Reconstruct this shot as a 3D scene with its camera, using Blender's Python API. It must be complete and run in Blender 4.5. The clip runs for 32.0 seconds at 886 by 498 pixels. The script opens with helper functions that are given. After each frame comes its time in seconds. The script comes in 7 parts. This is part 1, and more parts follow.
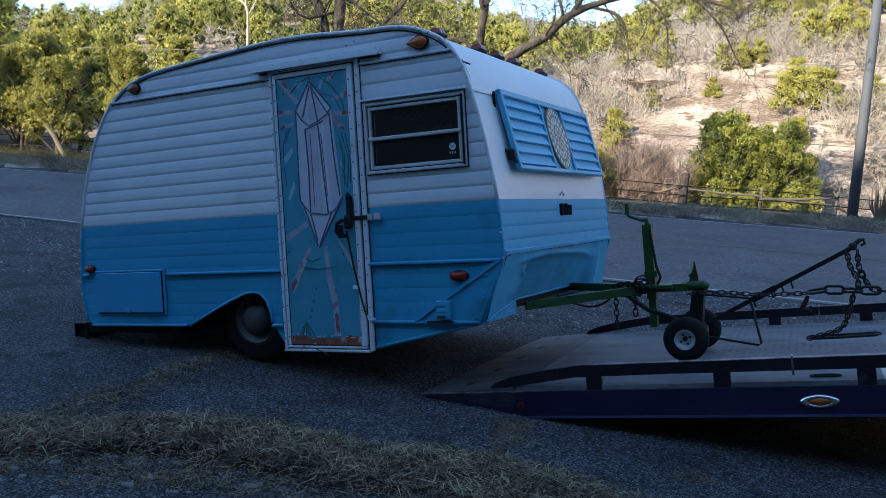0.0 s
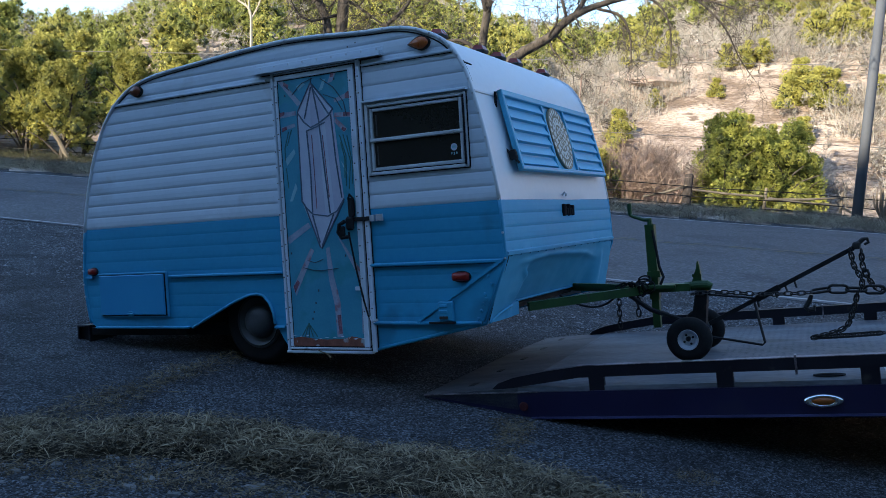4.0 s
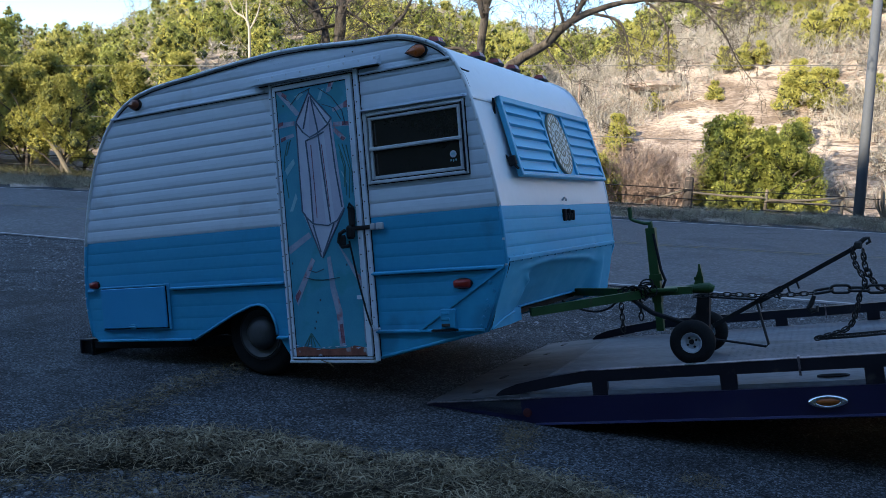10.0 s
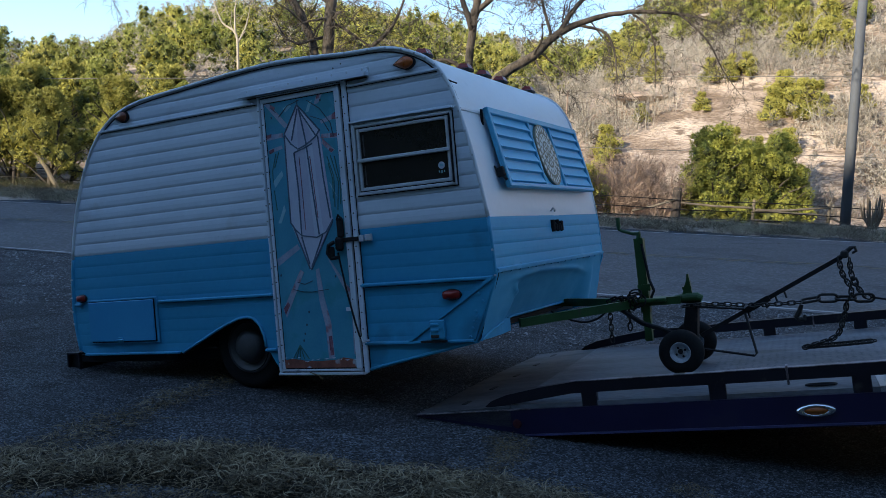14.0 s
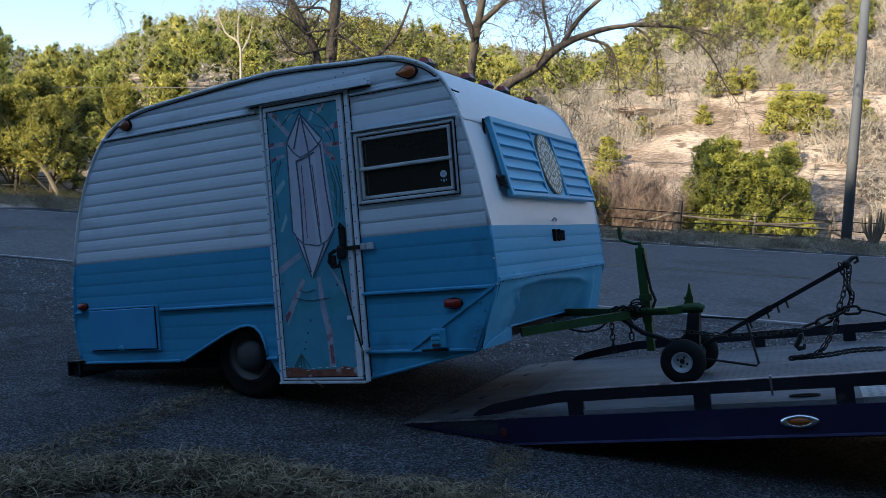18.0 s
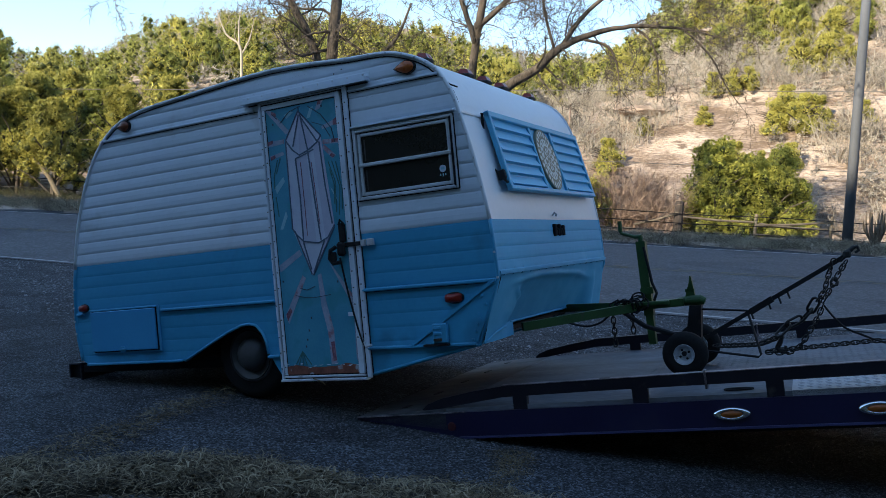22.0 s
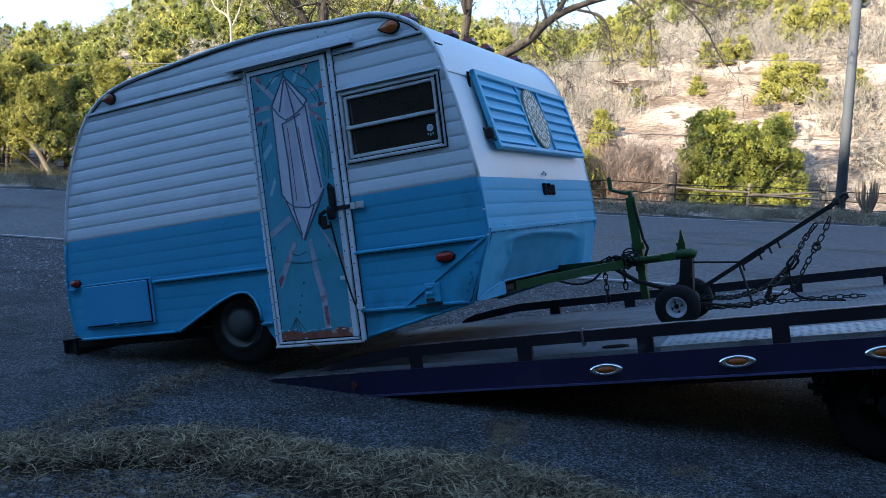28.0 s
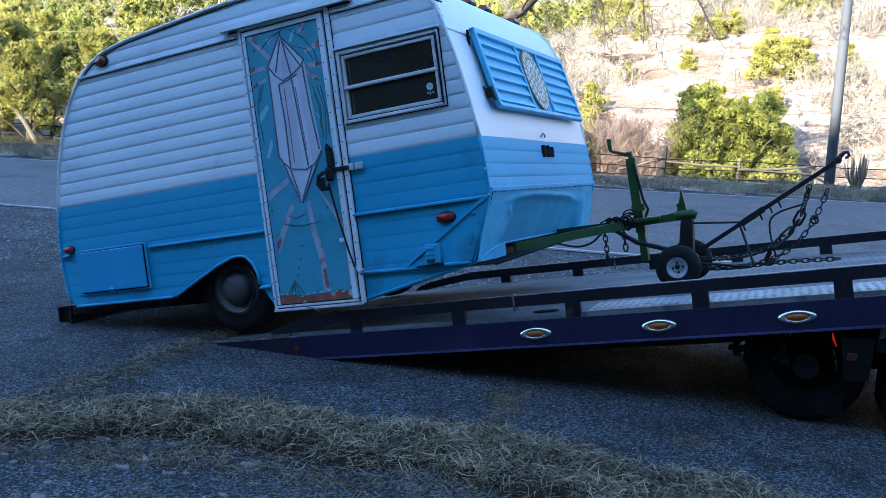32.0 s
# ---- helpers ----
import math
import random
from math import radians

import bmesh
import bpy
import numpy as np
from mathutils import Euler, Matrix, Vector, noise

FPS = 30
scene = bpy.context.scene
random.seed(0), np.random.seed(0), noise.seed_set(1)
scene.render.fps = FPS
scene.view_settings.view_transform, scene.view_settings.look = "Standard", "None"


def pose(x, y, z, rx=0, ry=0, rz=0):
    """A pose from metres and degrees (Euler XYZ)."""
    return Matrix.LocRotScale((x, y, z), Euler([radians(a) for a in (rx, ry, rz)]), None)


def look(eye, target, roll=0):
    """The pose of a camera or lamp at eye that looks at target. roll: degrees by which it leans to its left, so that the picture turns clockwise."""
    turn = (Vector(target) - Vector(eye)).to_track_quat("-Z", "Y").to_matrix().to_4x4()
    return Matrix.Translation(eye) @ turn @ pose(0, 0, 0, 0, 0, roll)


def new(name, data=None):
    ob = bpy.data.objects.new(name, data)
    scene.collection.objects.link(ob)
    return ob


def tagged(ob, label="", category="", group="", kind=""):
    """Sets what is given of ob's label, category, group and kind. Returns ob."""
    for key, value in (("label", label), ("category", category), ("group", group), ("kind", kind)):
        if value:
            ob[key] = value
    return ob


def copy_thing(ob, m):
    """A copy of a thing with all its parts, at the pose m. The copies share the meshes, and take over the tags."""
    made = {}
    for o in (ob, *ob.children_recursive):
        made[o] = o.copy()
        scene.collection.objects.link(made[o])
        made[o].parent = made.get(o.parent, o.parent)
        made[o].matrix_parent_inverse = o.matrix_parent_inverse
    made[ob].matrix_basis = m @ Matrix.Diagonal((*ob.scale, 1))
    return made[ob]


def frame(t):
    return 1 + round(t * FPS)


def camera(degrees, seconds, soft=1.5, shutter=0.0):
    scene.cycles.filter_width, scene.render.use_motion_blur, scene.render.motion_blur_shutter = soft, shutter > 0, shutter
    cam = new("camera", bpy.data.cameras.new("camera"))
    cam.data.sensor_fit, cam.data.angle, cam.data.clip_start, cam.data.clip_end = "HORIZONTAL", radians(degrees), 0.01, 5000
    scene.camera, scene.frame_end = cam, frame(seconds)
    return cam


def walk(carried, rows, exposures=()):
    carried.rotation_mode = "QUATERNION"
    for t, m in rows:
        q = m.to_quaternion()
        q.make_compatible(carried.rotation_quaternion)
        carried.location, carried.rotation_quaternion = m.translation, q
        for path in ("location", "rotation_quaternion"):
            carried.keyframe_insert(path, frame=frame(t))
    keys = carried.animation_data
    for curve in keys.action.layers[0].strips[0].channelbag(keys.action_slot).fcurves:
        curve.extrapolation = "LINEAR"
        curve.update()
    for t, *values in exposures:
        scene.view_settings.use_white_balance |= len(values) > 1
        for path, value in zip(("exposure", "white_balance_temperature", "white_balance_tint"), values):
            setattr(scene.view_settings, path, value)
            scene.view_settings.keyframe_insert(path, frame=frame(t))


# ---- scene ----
# A camper trailer on a two-wheeled dolly is drawn onto the tilted bed of a tow truck,
# on a gravel pull-out beside a canyon road. World: x along the trailer, y away from the
# camera, z up, in metres, with the camera above the origin.
cam = camera(55.2, 32.0, soft=0.6)
PATH = [
    (0, pose(-0.014, -0.01, 1.457, 84.424, -4.288, 26.907)), (0.5, pose(-0.01, -0.008, 1.453, 84.498, -4.326, 26.912)), (1, pose(-0.007, -0.007, 1.454, 84.572, -4.272, 26.883)),
    (1.5, pose(-0.002, -0.003, 1.452, 84.653, -4.221, 26.878)), (2, pose(-0.011, -0.002, 1.454, 84.679, -4.205, 26.885)), (2.5, pose(-0.011, 0, 1.452, 84.702, -4.236, 26.954)),
    (3, pose(-0.007, -0, 1.451, 84.652, -4.204, 27.061)), (3.5, pose(-0.003, 0.003, 1.45, 84.559, -4.099, 27.146)), (5.5, pose(-0.005, -0.001, 1.45, 84.542, -3.813, 27.074)),
    (6, pose(-0.004, 0.006, 1.446, 84.431, -3.791, 27.041)), (6.5, pose(-0.001, 0.004, 1.449, 84.368, -3.695, 26.929)), (7, pose(-0, 0.009, 1.453, 84.457, -3.548, 27.085)),
    (7.5, pose(-0.005, 0.005, 1.448, 84.591, -3.401, 27.145)), (8, pose(-0.006, 0.007, 1.444, 84.679, -3.349, 27.194)), (8.5, pose(-0.009, 0.002, 1.447, 84.75, -3.272, 27.172)),
    (9, pose(-0.001, 0.001, 1.447, 84.869, -3.154, 27.107)), (9.5, pose(-0.002, 0.007, 1.449, 84.996, -3.044, 27.131)), (10, pose(0.001, 0.009, 1.449, 85.046, -2.953, 27.204)),
    (10.5, pose(0.003, 0.013, 1.443, 84.944, -2.825, 27.208)), (11, pose(0.008, 0.013, 1.444, 84.781, -2.7, 27.164)), (11.5, pose(0.003, 0.02, 1.442, 84.67, -2.591, 27.093)),
    (12, pose(0.007, 0.016, 1.44, 84.638, -2.494, 26.821)), (12.5, pose(0.004, 0.011, 1.447, 84.706, -2.486, 26.709)), (13, pose(0.002, 0.014, 1.45, 84.995, -2.516, 26.694)),
    (13.5, pose(-0.003, 0.016, 1.45, 85.464, -2.603, 26.557)), (14, pose(0.005, 0.01, 1.45, 85.845, -2.731, 26.469)), (14.5, pose(0.003, 0.011, 1.45, 86.209, -2.832, 26.42)),
    (16.5, pose(0.001, 0.012, 1.453, 86.873, -3.008, 26.544)), (17, pose(0.003, 0.003, 1.452, 86.802, -3.05, 26.547)), (17.5, pose(0.001, 0.005, 1.451, 86.626, -3.104, 26.553)),
    (18, pose(-0.002, 0.006, 1.449, 86.586, -3.16, 26.551)), (18.5, pose(-0, 0.007, 1.45, 86.476, -3.204, 26.526)), (19, pose(-0.006, 0.006, 1.445, 86.357, -3.229, 26.515)),
    (19.5, pose(-0.01, 0.006, 1.444, 86.248, -3.281, 26.497)), (20, pose(-0.014, 0.001, 1.446, 86.291, -3.242, 26.53)), (20.5, pose(-0.016, -0.001, 1.447, 86.467, -3.232, 26.551)),
    (21, pose(-0.014, -0.002, 1.446, 86.653, -3.214, 26.617)), (21.5, pose(-0.011, -0.001, 1.447, 86.705, -3.204, 26.606)), (22, pose(-0.018, 0.009, 1.446, 86.682, -3.08, 26.579)),
    (22.5, pose(-0.018, 0.009, 1.444, 86.629, -2.932, 26.59)), (23, pose(-0.017, 0.003, 1.443, 86.501, -2.856, 26.558)), (23.5, pose(-0.024, 0.007, 1.44, 86.316, -2.87, 26.548)),
    (24, pose(-0.019, 0.009, 1.439, 86.074, -2.845, 26.563)), (24.5, pose(-0.02, 0.007, 1.437, 85.837, -2.803, 26.41)), (25, pose(-0.017, 0.006, 1.436, 85.732, -2.76, 26.258)),
    (25.5, pose(-0.017, 0.004, 1.434, 85.68, -2.769, 26.129)), (27.5, pose(-0.017, 0.015, 1.434, 85.003, -2.665, 26.077)), (28, pose(-0.017, 0.017, 1.437, 84.898, -2.539, 26.118)),
    (28.5, pose(-0.024, 0.017, 1.434, 84.871, -2.459, 26.06)), (29, pose(-0.027, 0.016, 1.433, 84.775, -2.36, 26.003)), (29.5, pose(-0.034, 0.01, 1.428, 84.685, -2.325, 25.81)),
    (30, pose(-0.04, 0.005, 1.431, 84.611, -2.354, 25.681)), (30.5, pose(-0.037, 0.007, 1.431, 84.599, -2.467, 25.59)), (31, pose(-0.038, 0.007, 1.43, 84.486, -2.585, 25.55)),
    (31.5, pose(-0.051, 0, 1.42, 83.98, -2.805, 25.361)), (32, pose(-0.102, 0.014, 1.405, 83.137, -2.993, 25.329)),
]

EXPOSURES = ((0, 1.0, 6650, 8), (12, 1.0, 6700, 8), (14.5, 0.55, 6950, 8), (17, 0.65, 7150, 8), (20, 0.7, 7150, 8), (23, 0.82, 7150, 8), (25, 0.97, 7000, 8), (28, 1.25, 6650, 8), (30, 1.15, 6550, 8), (31, 1.3, 6400, 8), (32, 1.95, 6250, 8))
walk(cam, PATH, EXPOSURES)

# ---- light ----
RIGHT, AHEAD = Vector((0.892, 0.451, 0)), Vector((-0.451, 0.892, 0))
SUN_ELEVATION = radians(25)
TO_SUN = (RIGHT * -0.75 + AHEAD * -0.66).normalized() * math.cos(SUN_ELEVATION) + Vector((0, 0, math.sin(SUN_ELEVATION)))
world = bpy.data.worlds.new("world")
scene.world = world
world.use_nodes = True
sky = world.node_tree.nodes.new("ShaderNodeTexSky")
sky.sky_type, sky.sun_disc = "NISHITA", False
sky.air_density, sky.dust_density, sky.ozone_density = 1.0, 0.0, 3.5
sky.sun_elevation, sky.sun_rotation = SUN_ELEVATION, math.atan2(TO_SUN.x, TO_SUN.y)
background = world.node_tree.nodes["Background"]
background.inputs["Strength"].default_value = 0.215
world.node_tree.links.new(sky.outputs[0], background.inputs[0])
sun = new("sun", bpy.data.lights.new("sun", "SUN"))
sun.data.energy, sun.data.angle, sun.data.color = 5.0, radians(0.6), (1.0, 0.90, 0.73)
sun.matrix_world = look(TO_SUN * 50, (0, 0, 0))


# ---- materials ----
def material(name, a, b, scale=6.0, rough=0.6, metal=0.0, bump=0.1, fine=90.0, spread=0.5, island=0.0, objectwise=0.0, third=None, third_at=0.62, third_scale=1.5, bump_dist=0.004, spec=0.5, stretch=None, cells=None):
    """Two colours mixed by noise at two scales, with a third for stains or wear, and a fine relief."""
    mat = bpy.data.materials.new(name)
    mat.use_nodes = True
    nodes, link = mat.node_tree.nodes, mat.node_tree.links.new
    shader = nodes["Principled BSDF"]
    shader.inputs["Metallic"].default_value = metal
    shader.inputs["Specular IOR Level"].default_value = spec
    where = nodes.new("ShaderNodeTexCoord").outputs["Object"]
    if stretch:
        mapping = nodes.new("ShaderNodeMapping")
        mapping.inputs["Scale"].default_value = stretch
        link(where, mapping.inputs["Vector"])
        where = mapping.outputs[0]

    def grain(size, detail=4.0):
        n = nodes.new("ShaderNodeTexNoise")
        n.inputs["Scale"].default_value, n.inputs["Detail"].default_value = size, detail
        link(where, n.inputs["Vector"])
        return n.outputs["Fac"]

    def ramp(value, low, high):
        r = nodes.new("ShaderNodeMapRange")
        r.inputs["From Min"].default_value, r.inputs["From Max"].default_value = low, high
        link(value, r.inputs["Value"])
        return r.outputs[0]

    def mix(fac, one, two):
        m = nodes.new("ShaderNodeMix")
        m.data_type = "RGBA"
        for socket, value in ((m.inputs[0], fac), (m.inputs[6], one), (m.inputs[7], two)):
            if isinstance(value, (tuple, float)):
                socket.default_value = value
            else:
                link(value, socket)
        return m.outputs[2]

    coarse, small = grain(scale), grain(fine, 3.0)
    both = nodes.new("ShaderNodeMath")
    both.operation = "MULTIPLY_ADD"
    both.inputs[1].default_value = 0.45
    link(small, both.inputs[0]), link(coarse, both.inputs[2])
    fac = ramp(both.outputs[0], 0.725 - spread / 2, 0.725 + spread / 2)
    if island or objectwise:
        info = nodes.new("ShaderNodeNewGeometry").outputs["Random Per Island"] if island else nodes.new("ShaderNodeObjectInfo").outputs["Random"]
        add = nodes.new("ShaderNodeMath")
        add.operation, add.use_clamp = "MULTIPLY_ADD", True
        add.inputs[1].default_value = island or objectwise
        link(info, add.inputs[0])
        sub = nodes.new("ShaderNodeMath")
        sub.operation = "SUBTRACT"
        sub.inputs[1].default_value = (island or objectwise) / 2
        link(fac, sub.inputs[0]), link(sub.outputs[0], add.inputs[2])
        fac = add.outputs[0]
    colour = mix(fac, a, b)
    if third:
        colour = mix(ramp(grain(third_scale, 6.0), third_at, third_at + 0.08), colour, third)
    relief_from = both.outputs[0]
    if cells:
        # stones or grains: each cell has its own shade, with dark gaps between
        size, low_shade, high_shade, gap = cells
        v = nodes.new("ShaderNodeTexVoronoi")
        v.inputs["Scale"].default_value = size
        link(where, v.inputs["Vector"])
        tone = nodes.new("ShaderNodeSeparateColor")
        link(v.outputs["Color"], tone.inputs[0])
        shade = nodes.new("ShaderNodeMapRange")
        shade.inputs["To Min"].default_value, shade.inputs["To Max"].default_value = low_shade, high_shade
        power = nodes.new("ShaderNodeMath")
        power.operation = "POWER"
        power.inputs[1].default_value = 2.2
        link(tone.outputs[0], power.inputs[0]), link(power.outputs[0], shade.inputs["Value"])
        seam = nodes.new("ShaderNodeMapRange")
        seam.inputs["From Min"].default_value, seam.inputs["From Max"].default_value = 0.35, 0.75
        seam.inputs["To Min"].default_value, seam.inputs["To Max"].default_value = 1.0, gap
        link(v.outputs["Distance"], seam.inputs["Value"])
        both_shades = nodes.new("ShaderNodeMath")
        both_shades.operation = "MULTIPLY"
        link(shade.outputs[0], both_shades.inputs[0]), link(seam.outputs[0], both_shades.inputs[1])
        scaled = nodes.new("ShaderNodeVectorMath")
        scaled.operation = "SCALE"
        link(colour, scaled.inputs[0]), link(both_shades.outputs[0], scaled.inputs["Scale"])
        colour = scaled.outputs[0]
        lumps = nodes.new("ShaderNodeMath")
        lumps.operation = "MULTIPLY_ADD"
        lumps.inputs[1].default_value = -0.8
        link(v.outputs["Distance"], lumps.inputs[0]), link(both.outputs[0], lumps.inputs[2])
        relief_from = lumps.outputs[0]
    link(colour, shader.inputs["Base Color"])
    worn = nodes.new("ShaderNodeMath")
    worn.operation, worn.use_clamp = "MULTIPLY_ADD", True
    worn.inputs[1].default_value, worn.inputs[2].default_value = 0.25, rough - 0.12
    link(coarse, worn.inputs[0]), link(worn.outputs[0], shader.inputs["Roughness"])
    if bump:
        relief = nodes.new("ShaderNodeBump")
        relief.inputs["Strength"].default_value, relief.inputs["Distance"].default_value = bump, bump_dist
        link(relief_from, relief.inputs["Height"]), link(relief.outputs[0], shader.inputs["Normal"])
    return mat


def glossy(name, colour, rough=0.3, metal=0.0, glow=0.0):
    mat = material(name, colour, tuple(0.8 * c for c in colour[:3]) + (1,), 9.0, rough, metal, 0.04)
    if glow:
        mat.node_tree.nodes["Principled BSDF"].inputs["Emission Color"].default_value = colour
        mat.node_tree.nodes["Principled BSDF"].inputs["Emission Strength"].default_value = glow
    return mat


GRAVEL = material("gravel", (0.035, 0.039, 0.047, 1), (0.082, 0.091, 0.104, 1), 1.6, 0.95, bump=1.0, fine=30, spread=0.40, third=(0.033, 0.035, 0.041, 1), third_at=0.53, third_scale=2.2, bump_dist=0.025, cells=(85, 0.4, 3.6, 0.34))
ASPHALT = material("asphalt", (0.082, 0.084, 0.092, 1), (0.122, 0.124, 0.131, 1), 0.8, 0.9, bump=0.4, fine=70, third=(0.075, 0.077, 0.083, 1), third_at=0.56, third_scale=0.5, cells=(24, 0.8, 1.5, 0.8))
ROAD_WHITE = material("road_white", (0.26, 0.26, 0.26, 1), (0.46, 0.46, 0.455, 1), 3, 0.8, third=(0.2, 0.2, 0.2, 1), third_at=0.6, third_scale=4)
ROAD_YELLOW = material("road_yellow", (0.135, 0.118, 0.072, 1), (0.20, 0.165, 0.085, 1), 3, 0.8, third=(0.115, 0.113, 0.11, 1), third_at=0.48, third_scale=3)
EARTH = material("earth", (0.21, 0.15, 0.11, 1), (0.60, 0.475, 0.385, 1), 0.5, 0.95, bump=1.0, fine=9, spread=0.24, third=(0.20, 0.145, 0.11, 1), third_at=0.56, third_scale=1.7, bump_dist=0.35, stretch=(0.6, 0.6, 2.4))
# for the unseen slopes; kept dark to hold back warm bounce light
UNSEEN_SLOPE = material("unseen_slope", (0.035, 0.045, 0.02, 1), (0.09, 0.095, 0.05, 1), 0.3, 0.95, bump=1.0, fine=3, third=(0.16, 0.13, 0.10, 1), third_at=0.64, third_scale=0.1, bump_dist=0.3)
ROCK = material("pink_rock", (0.30, 0.215, 0.165, 1), (0.58, 0.46, 0.375, 1), 0.8, 0.95, bump=1.0, fine=6, bump_dist=0.1, stretch=(1, 1, 3), third=(0.20, 0.15, 0.12, 1), third_at=0.6, third_scale=1.2)
PALE_PEBBLE = material("pale_pebble", (0.040, 0.044, 0.051, 1), (0.27, 0.28, 0.30, 1), 12, 0.8, island=1.3)
PEBBLE = material("pebble", (0.026, 0.028, 0.032, 1), (0.20, 0.205, 0.22, 1), 12, 0.75, island=1.4)
DRY_GRASS = material("dry_grass", (0.030, 0.023, 0.013, 1), (0.225, 0.170, 0.098, 1), 4, 0.9, bump=0, island=1.2)
# thatch sunk to near-black, so the gaps between strands read as shaded
SHADED_THATCH = material("thatch", (0.012, 0.009, 0.005, 1), (0.055, 0.041, 0.022, 1), 9, 0.95, bump=1.0, fine=120, spread=0.4, bump_dist=0.01)
STRAW = material("straw", (0.15, 0.118, 0.07, 1), (0.40, 0.32, 0.205, 1), 4, 0.9, bump=0, island=0.9)
VERGE_GRASS = material("verge_grass", (0.05, 0.04, 0.026, 1), (0.60, 0.51, 0.36, 1), 1, 0.9, bump=0, island=1.1)
JUNIPER = material("juniper_green", (0.14, 0.168, 0.036, 1), (0.49, 0.49, 0.115, 1), 0.4, 0.8, bump=0, island=0.38, spread=0.42)
JUNIPER_GOLD = material("juniper_gold", (0.22, 0.215, 0.045, 1), (0.64, 0.58, 0.14, 1), 0.4, 0.8, bump=0, island=0.38, spread=0.40)
BUSH_GREEN = material("bush_green", (0.13, 0.16, 0.030, 1), (0.58, 0.56, 0.118, 1), 0.8, 0.8, bump=0, island=0.5, spread=0.45)
# leaf green darkened: the shade inside the crowns is put into this colour
SHADE_LEAVES = material("shaded_foliage", (0.040, 0.048, 0.014, 1), (0.125, 0.13, 0.036, 1), 4, 0.95, bump=0)
SCRUB = material("scrub_twigs", (0.20, 0.175, 0.145, 1), (0.54, 0.485, 0.41, 1), 0.7, 0.9, bump=0, island=0.7)
SCRUB_RED = material("red_twigs", (0.17, 0.115, 0.09, 1), (0.46, 0.335, 0.27, 1), 1, 0.9, bump=0, island=0.9)
BARK = material("bark", (0.032, 0.026, 0.021, 1), (0.17, 0.14, 0.115, 1), 6, 0.95, bump=0.8, fine=30, bump_dist=0.02, stretch=(1, 1, 0.25))
PALE_BARK = material("pale_bark", (0.42, 0.35, 0.27, 1), (0.6, 0.52, 0.42, 1), 3, 0.9)
POLE_GREY = material("pole_grey", (0.070, 0.078, 0.092, 1), (0.135, 0.145, 0.165, 1), 2, 0.8, stretch=(1, 1, 0.2))
WIRE = glossy("wire_grey", (0.25, 0.23, 0.2, 1), 0.5)
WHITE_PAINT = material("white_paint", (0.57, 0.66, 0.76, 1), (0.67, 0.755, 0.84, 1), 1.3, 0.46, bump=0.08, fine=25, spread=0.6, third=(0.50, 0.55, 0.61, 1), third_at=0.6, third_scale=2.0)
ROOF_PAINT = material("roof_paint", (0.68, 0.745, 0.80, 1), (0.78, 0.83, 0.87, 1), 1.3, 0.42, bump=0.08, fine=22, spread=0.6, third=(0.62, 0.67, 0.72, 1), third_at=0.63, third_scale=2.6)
BLUE_PAINT = material("blue_paint", (0.014, 0.275, 0.49, 1), (0.026, 0.35, 0.58, 1), 1.4, 0.46, bump=0.10, fine=25, spread=0.6, third=(0.020, 0.24, 0.41, 1), third_at=0.6, third_scale=2.2)
HATCH_BLUE = material("hatch_blue", (0.022, 0.29, 0.56, 1), (0.03, 0.33, 0.60, 1), 2, 0.4, bump=0.05)
# side blue again, with the skylight on the front put into the colour
LIT_BLUE = material("lit_blue", (0.040, 0.32, 0.535, 1), (0.075, 0.39, 0.60, 1), 1.4, 0.6, bump=0.1, fine=20, spread=0.6, third=(0.10, 0.42, 0.62, 1), third_at=0.66, third_scale=2.2, spec=0.25)
SHUTTER_BLUE = material("shutter_blue", (0.055, 0.41, 0.65, 1), (0.085, 0.46, 0.70, 1), 2, 0.45, bump=0.05)
TEAL = material("teal_paint", (0.028, 0.255, 0.395, 1), (0.062, 0.355, 0.485, 1), 4, 0.5, bump=0.1, spread=0.6, third=(0.032, 0.28, 0.36, 1), third_at=0.55, third_scale=5)
LILAC = material("lilac_paint", (0.45, 0.505, 0.63, 1), (0.60, 0.64, 0.74, 1), 6, 0.55, spread=0.6)
LILAC_DARK = material("lilac_shade_paint", (0.39, 0.42, 0.56, 1), (0.53, 0.54, 0.66, 1), 6, 0.55, spread=0.6)
RAY_PAINT = material("ray_paint", (0.22, 0.30, 0.42, 1), (0.42, 0.44, 0.54, 1), 9, 0.6, spread=0.4, third=(0.30, 0.17, 0.21, 1), third_at=0.55, third_scale=9)
LINE_PAINT = material("line_paint", (0.03, 0.06, 0.10, 1), (0.06, 0.10, 0.13, 1), 8, 0.6)
LEAF_PAINT = material("leaf_green_paint", (0.03, 0.14, 0.14, 1), (0.06, 0.21, 0.19, 1), 8, 0.6)
PALE_BLUE_PAINT = material("pale_blue_paint", (0.18, 0.45, 0.55, 1), (0.28, 0.55, 0.62, 1), 8, 0.6)
RUST = material("rusty_sill", (0.16, 0.05, 0.035, 1), (0.32, 0.11, 0.07, 1), 18, 0.85, bump=0.5, third=(0.4, 0.42, 0.45, 1), third_at=0.6, third_scale=14)
ALUMINIUM = material("aluminium", (0.48, 0.52, 0.57, 1), (0.62, 0.66, 0.70, 1), 8, 0.45, 0.3, 0.1, spread=0.6, third=(0.26, 0.27, 0.29, 1), third_at=0.66, third_scale=11)
DARK_GLASS = material("dark_glass", (0.014, 0.012, 0.012, 1), (0.022, 0.018, 0.017, 1), 3, 0.22, bump=0.0)
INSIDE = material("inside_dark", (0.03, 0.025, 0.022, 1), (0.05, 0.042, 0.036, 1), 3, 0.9)
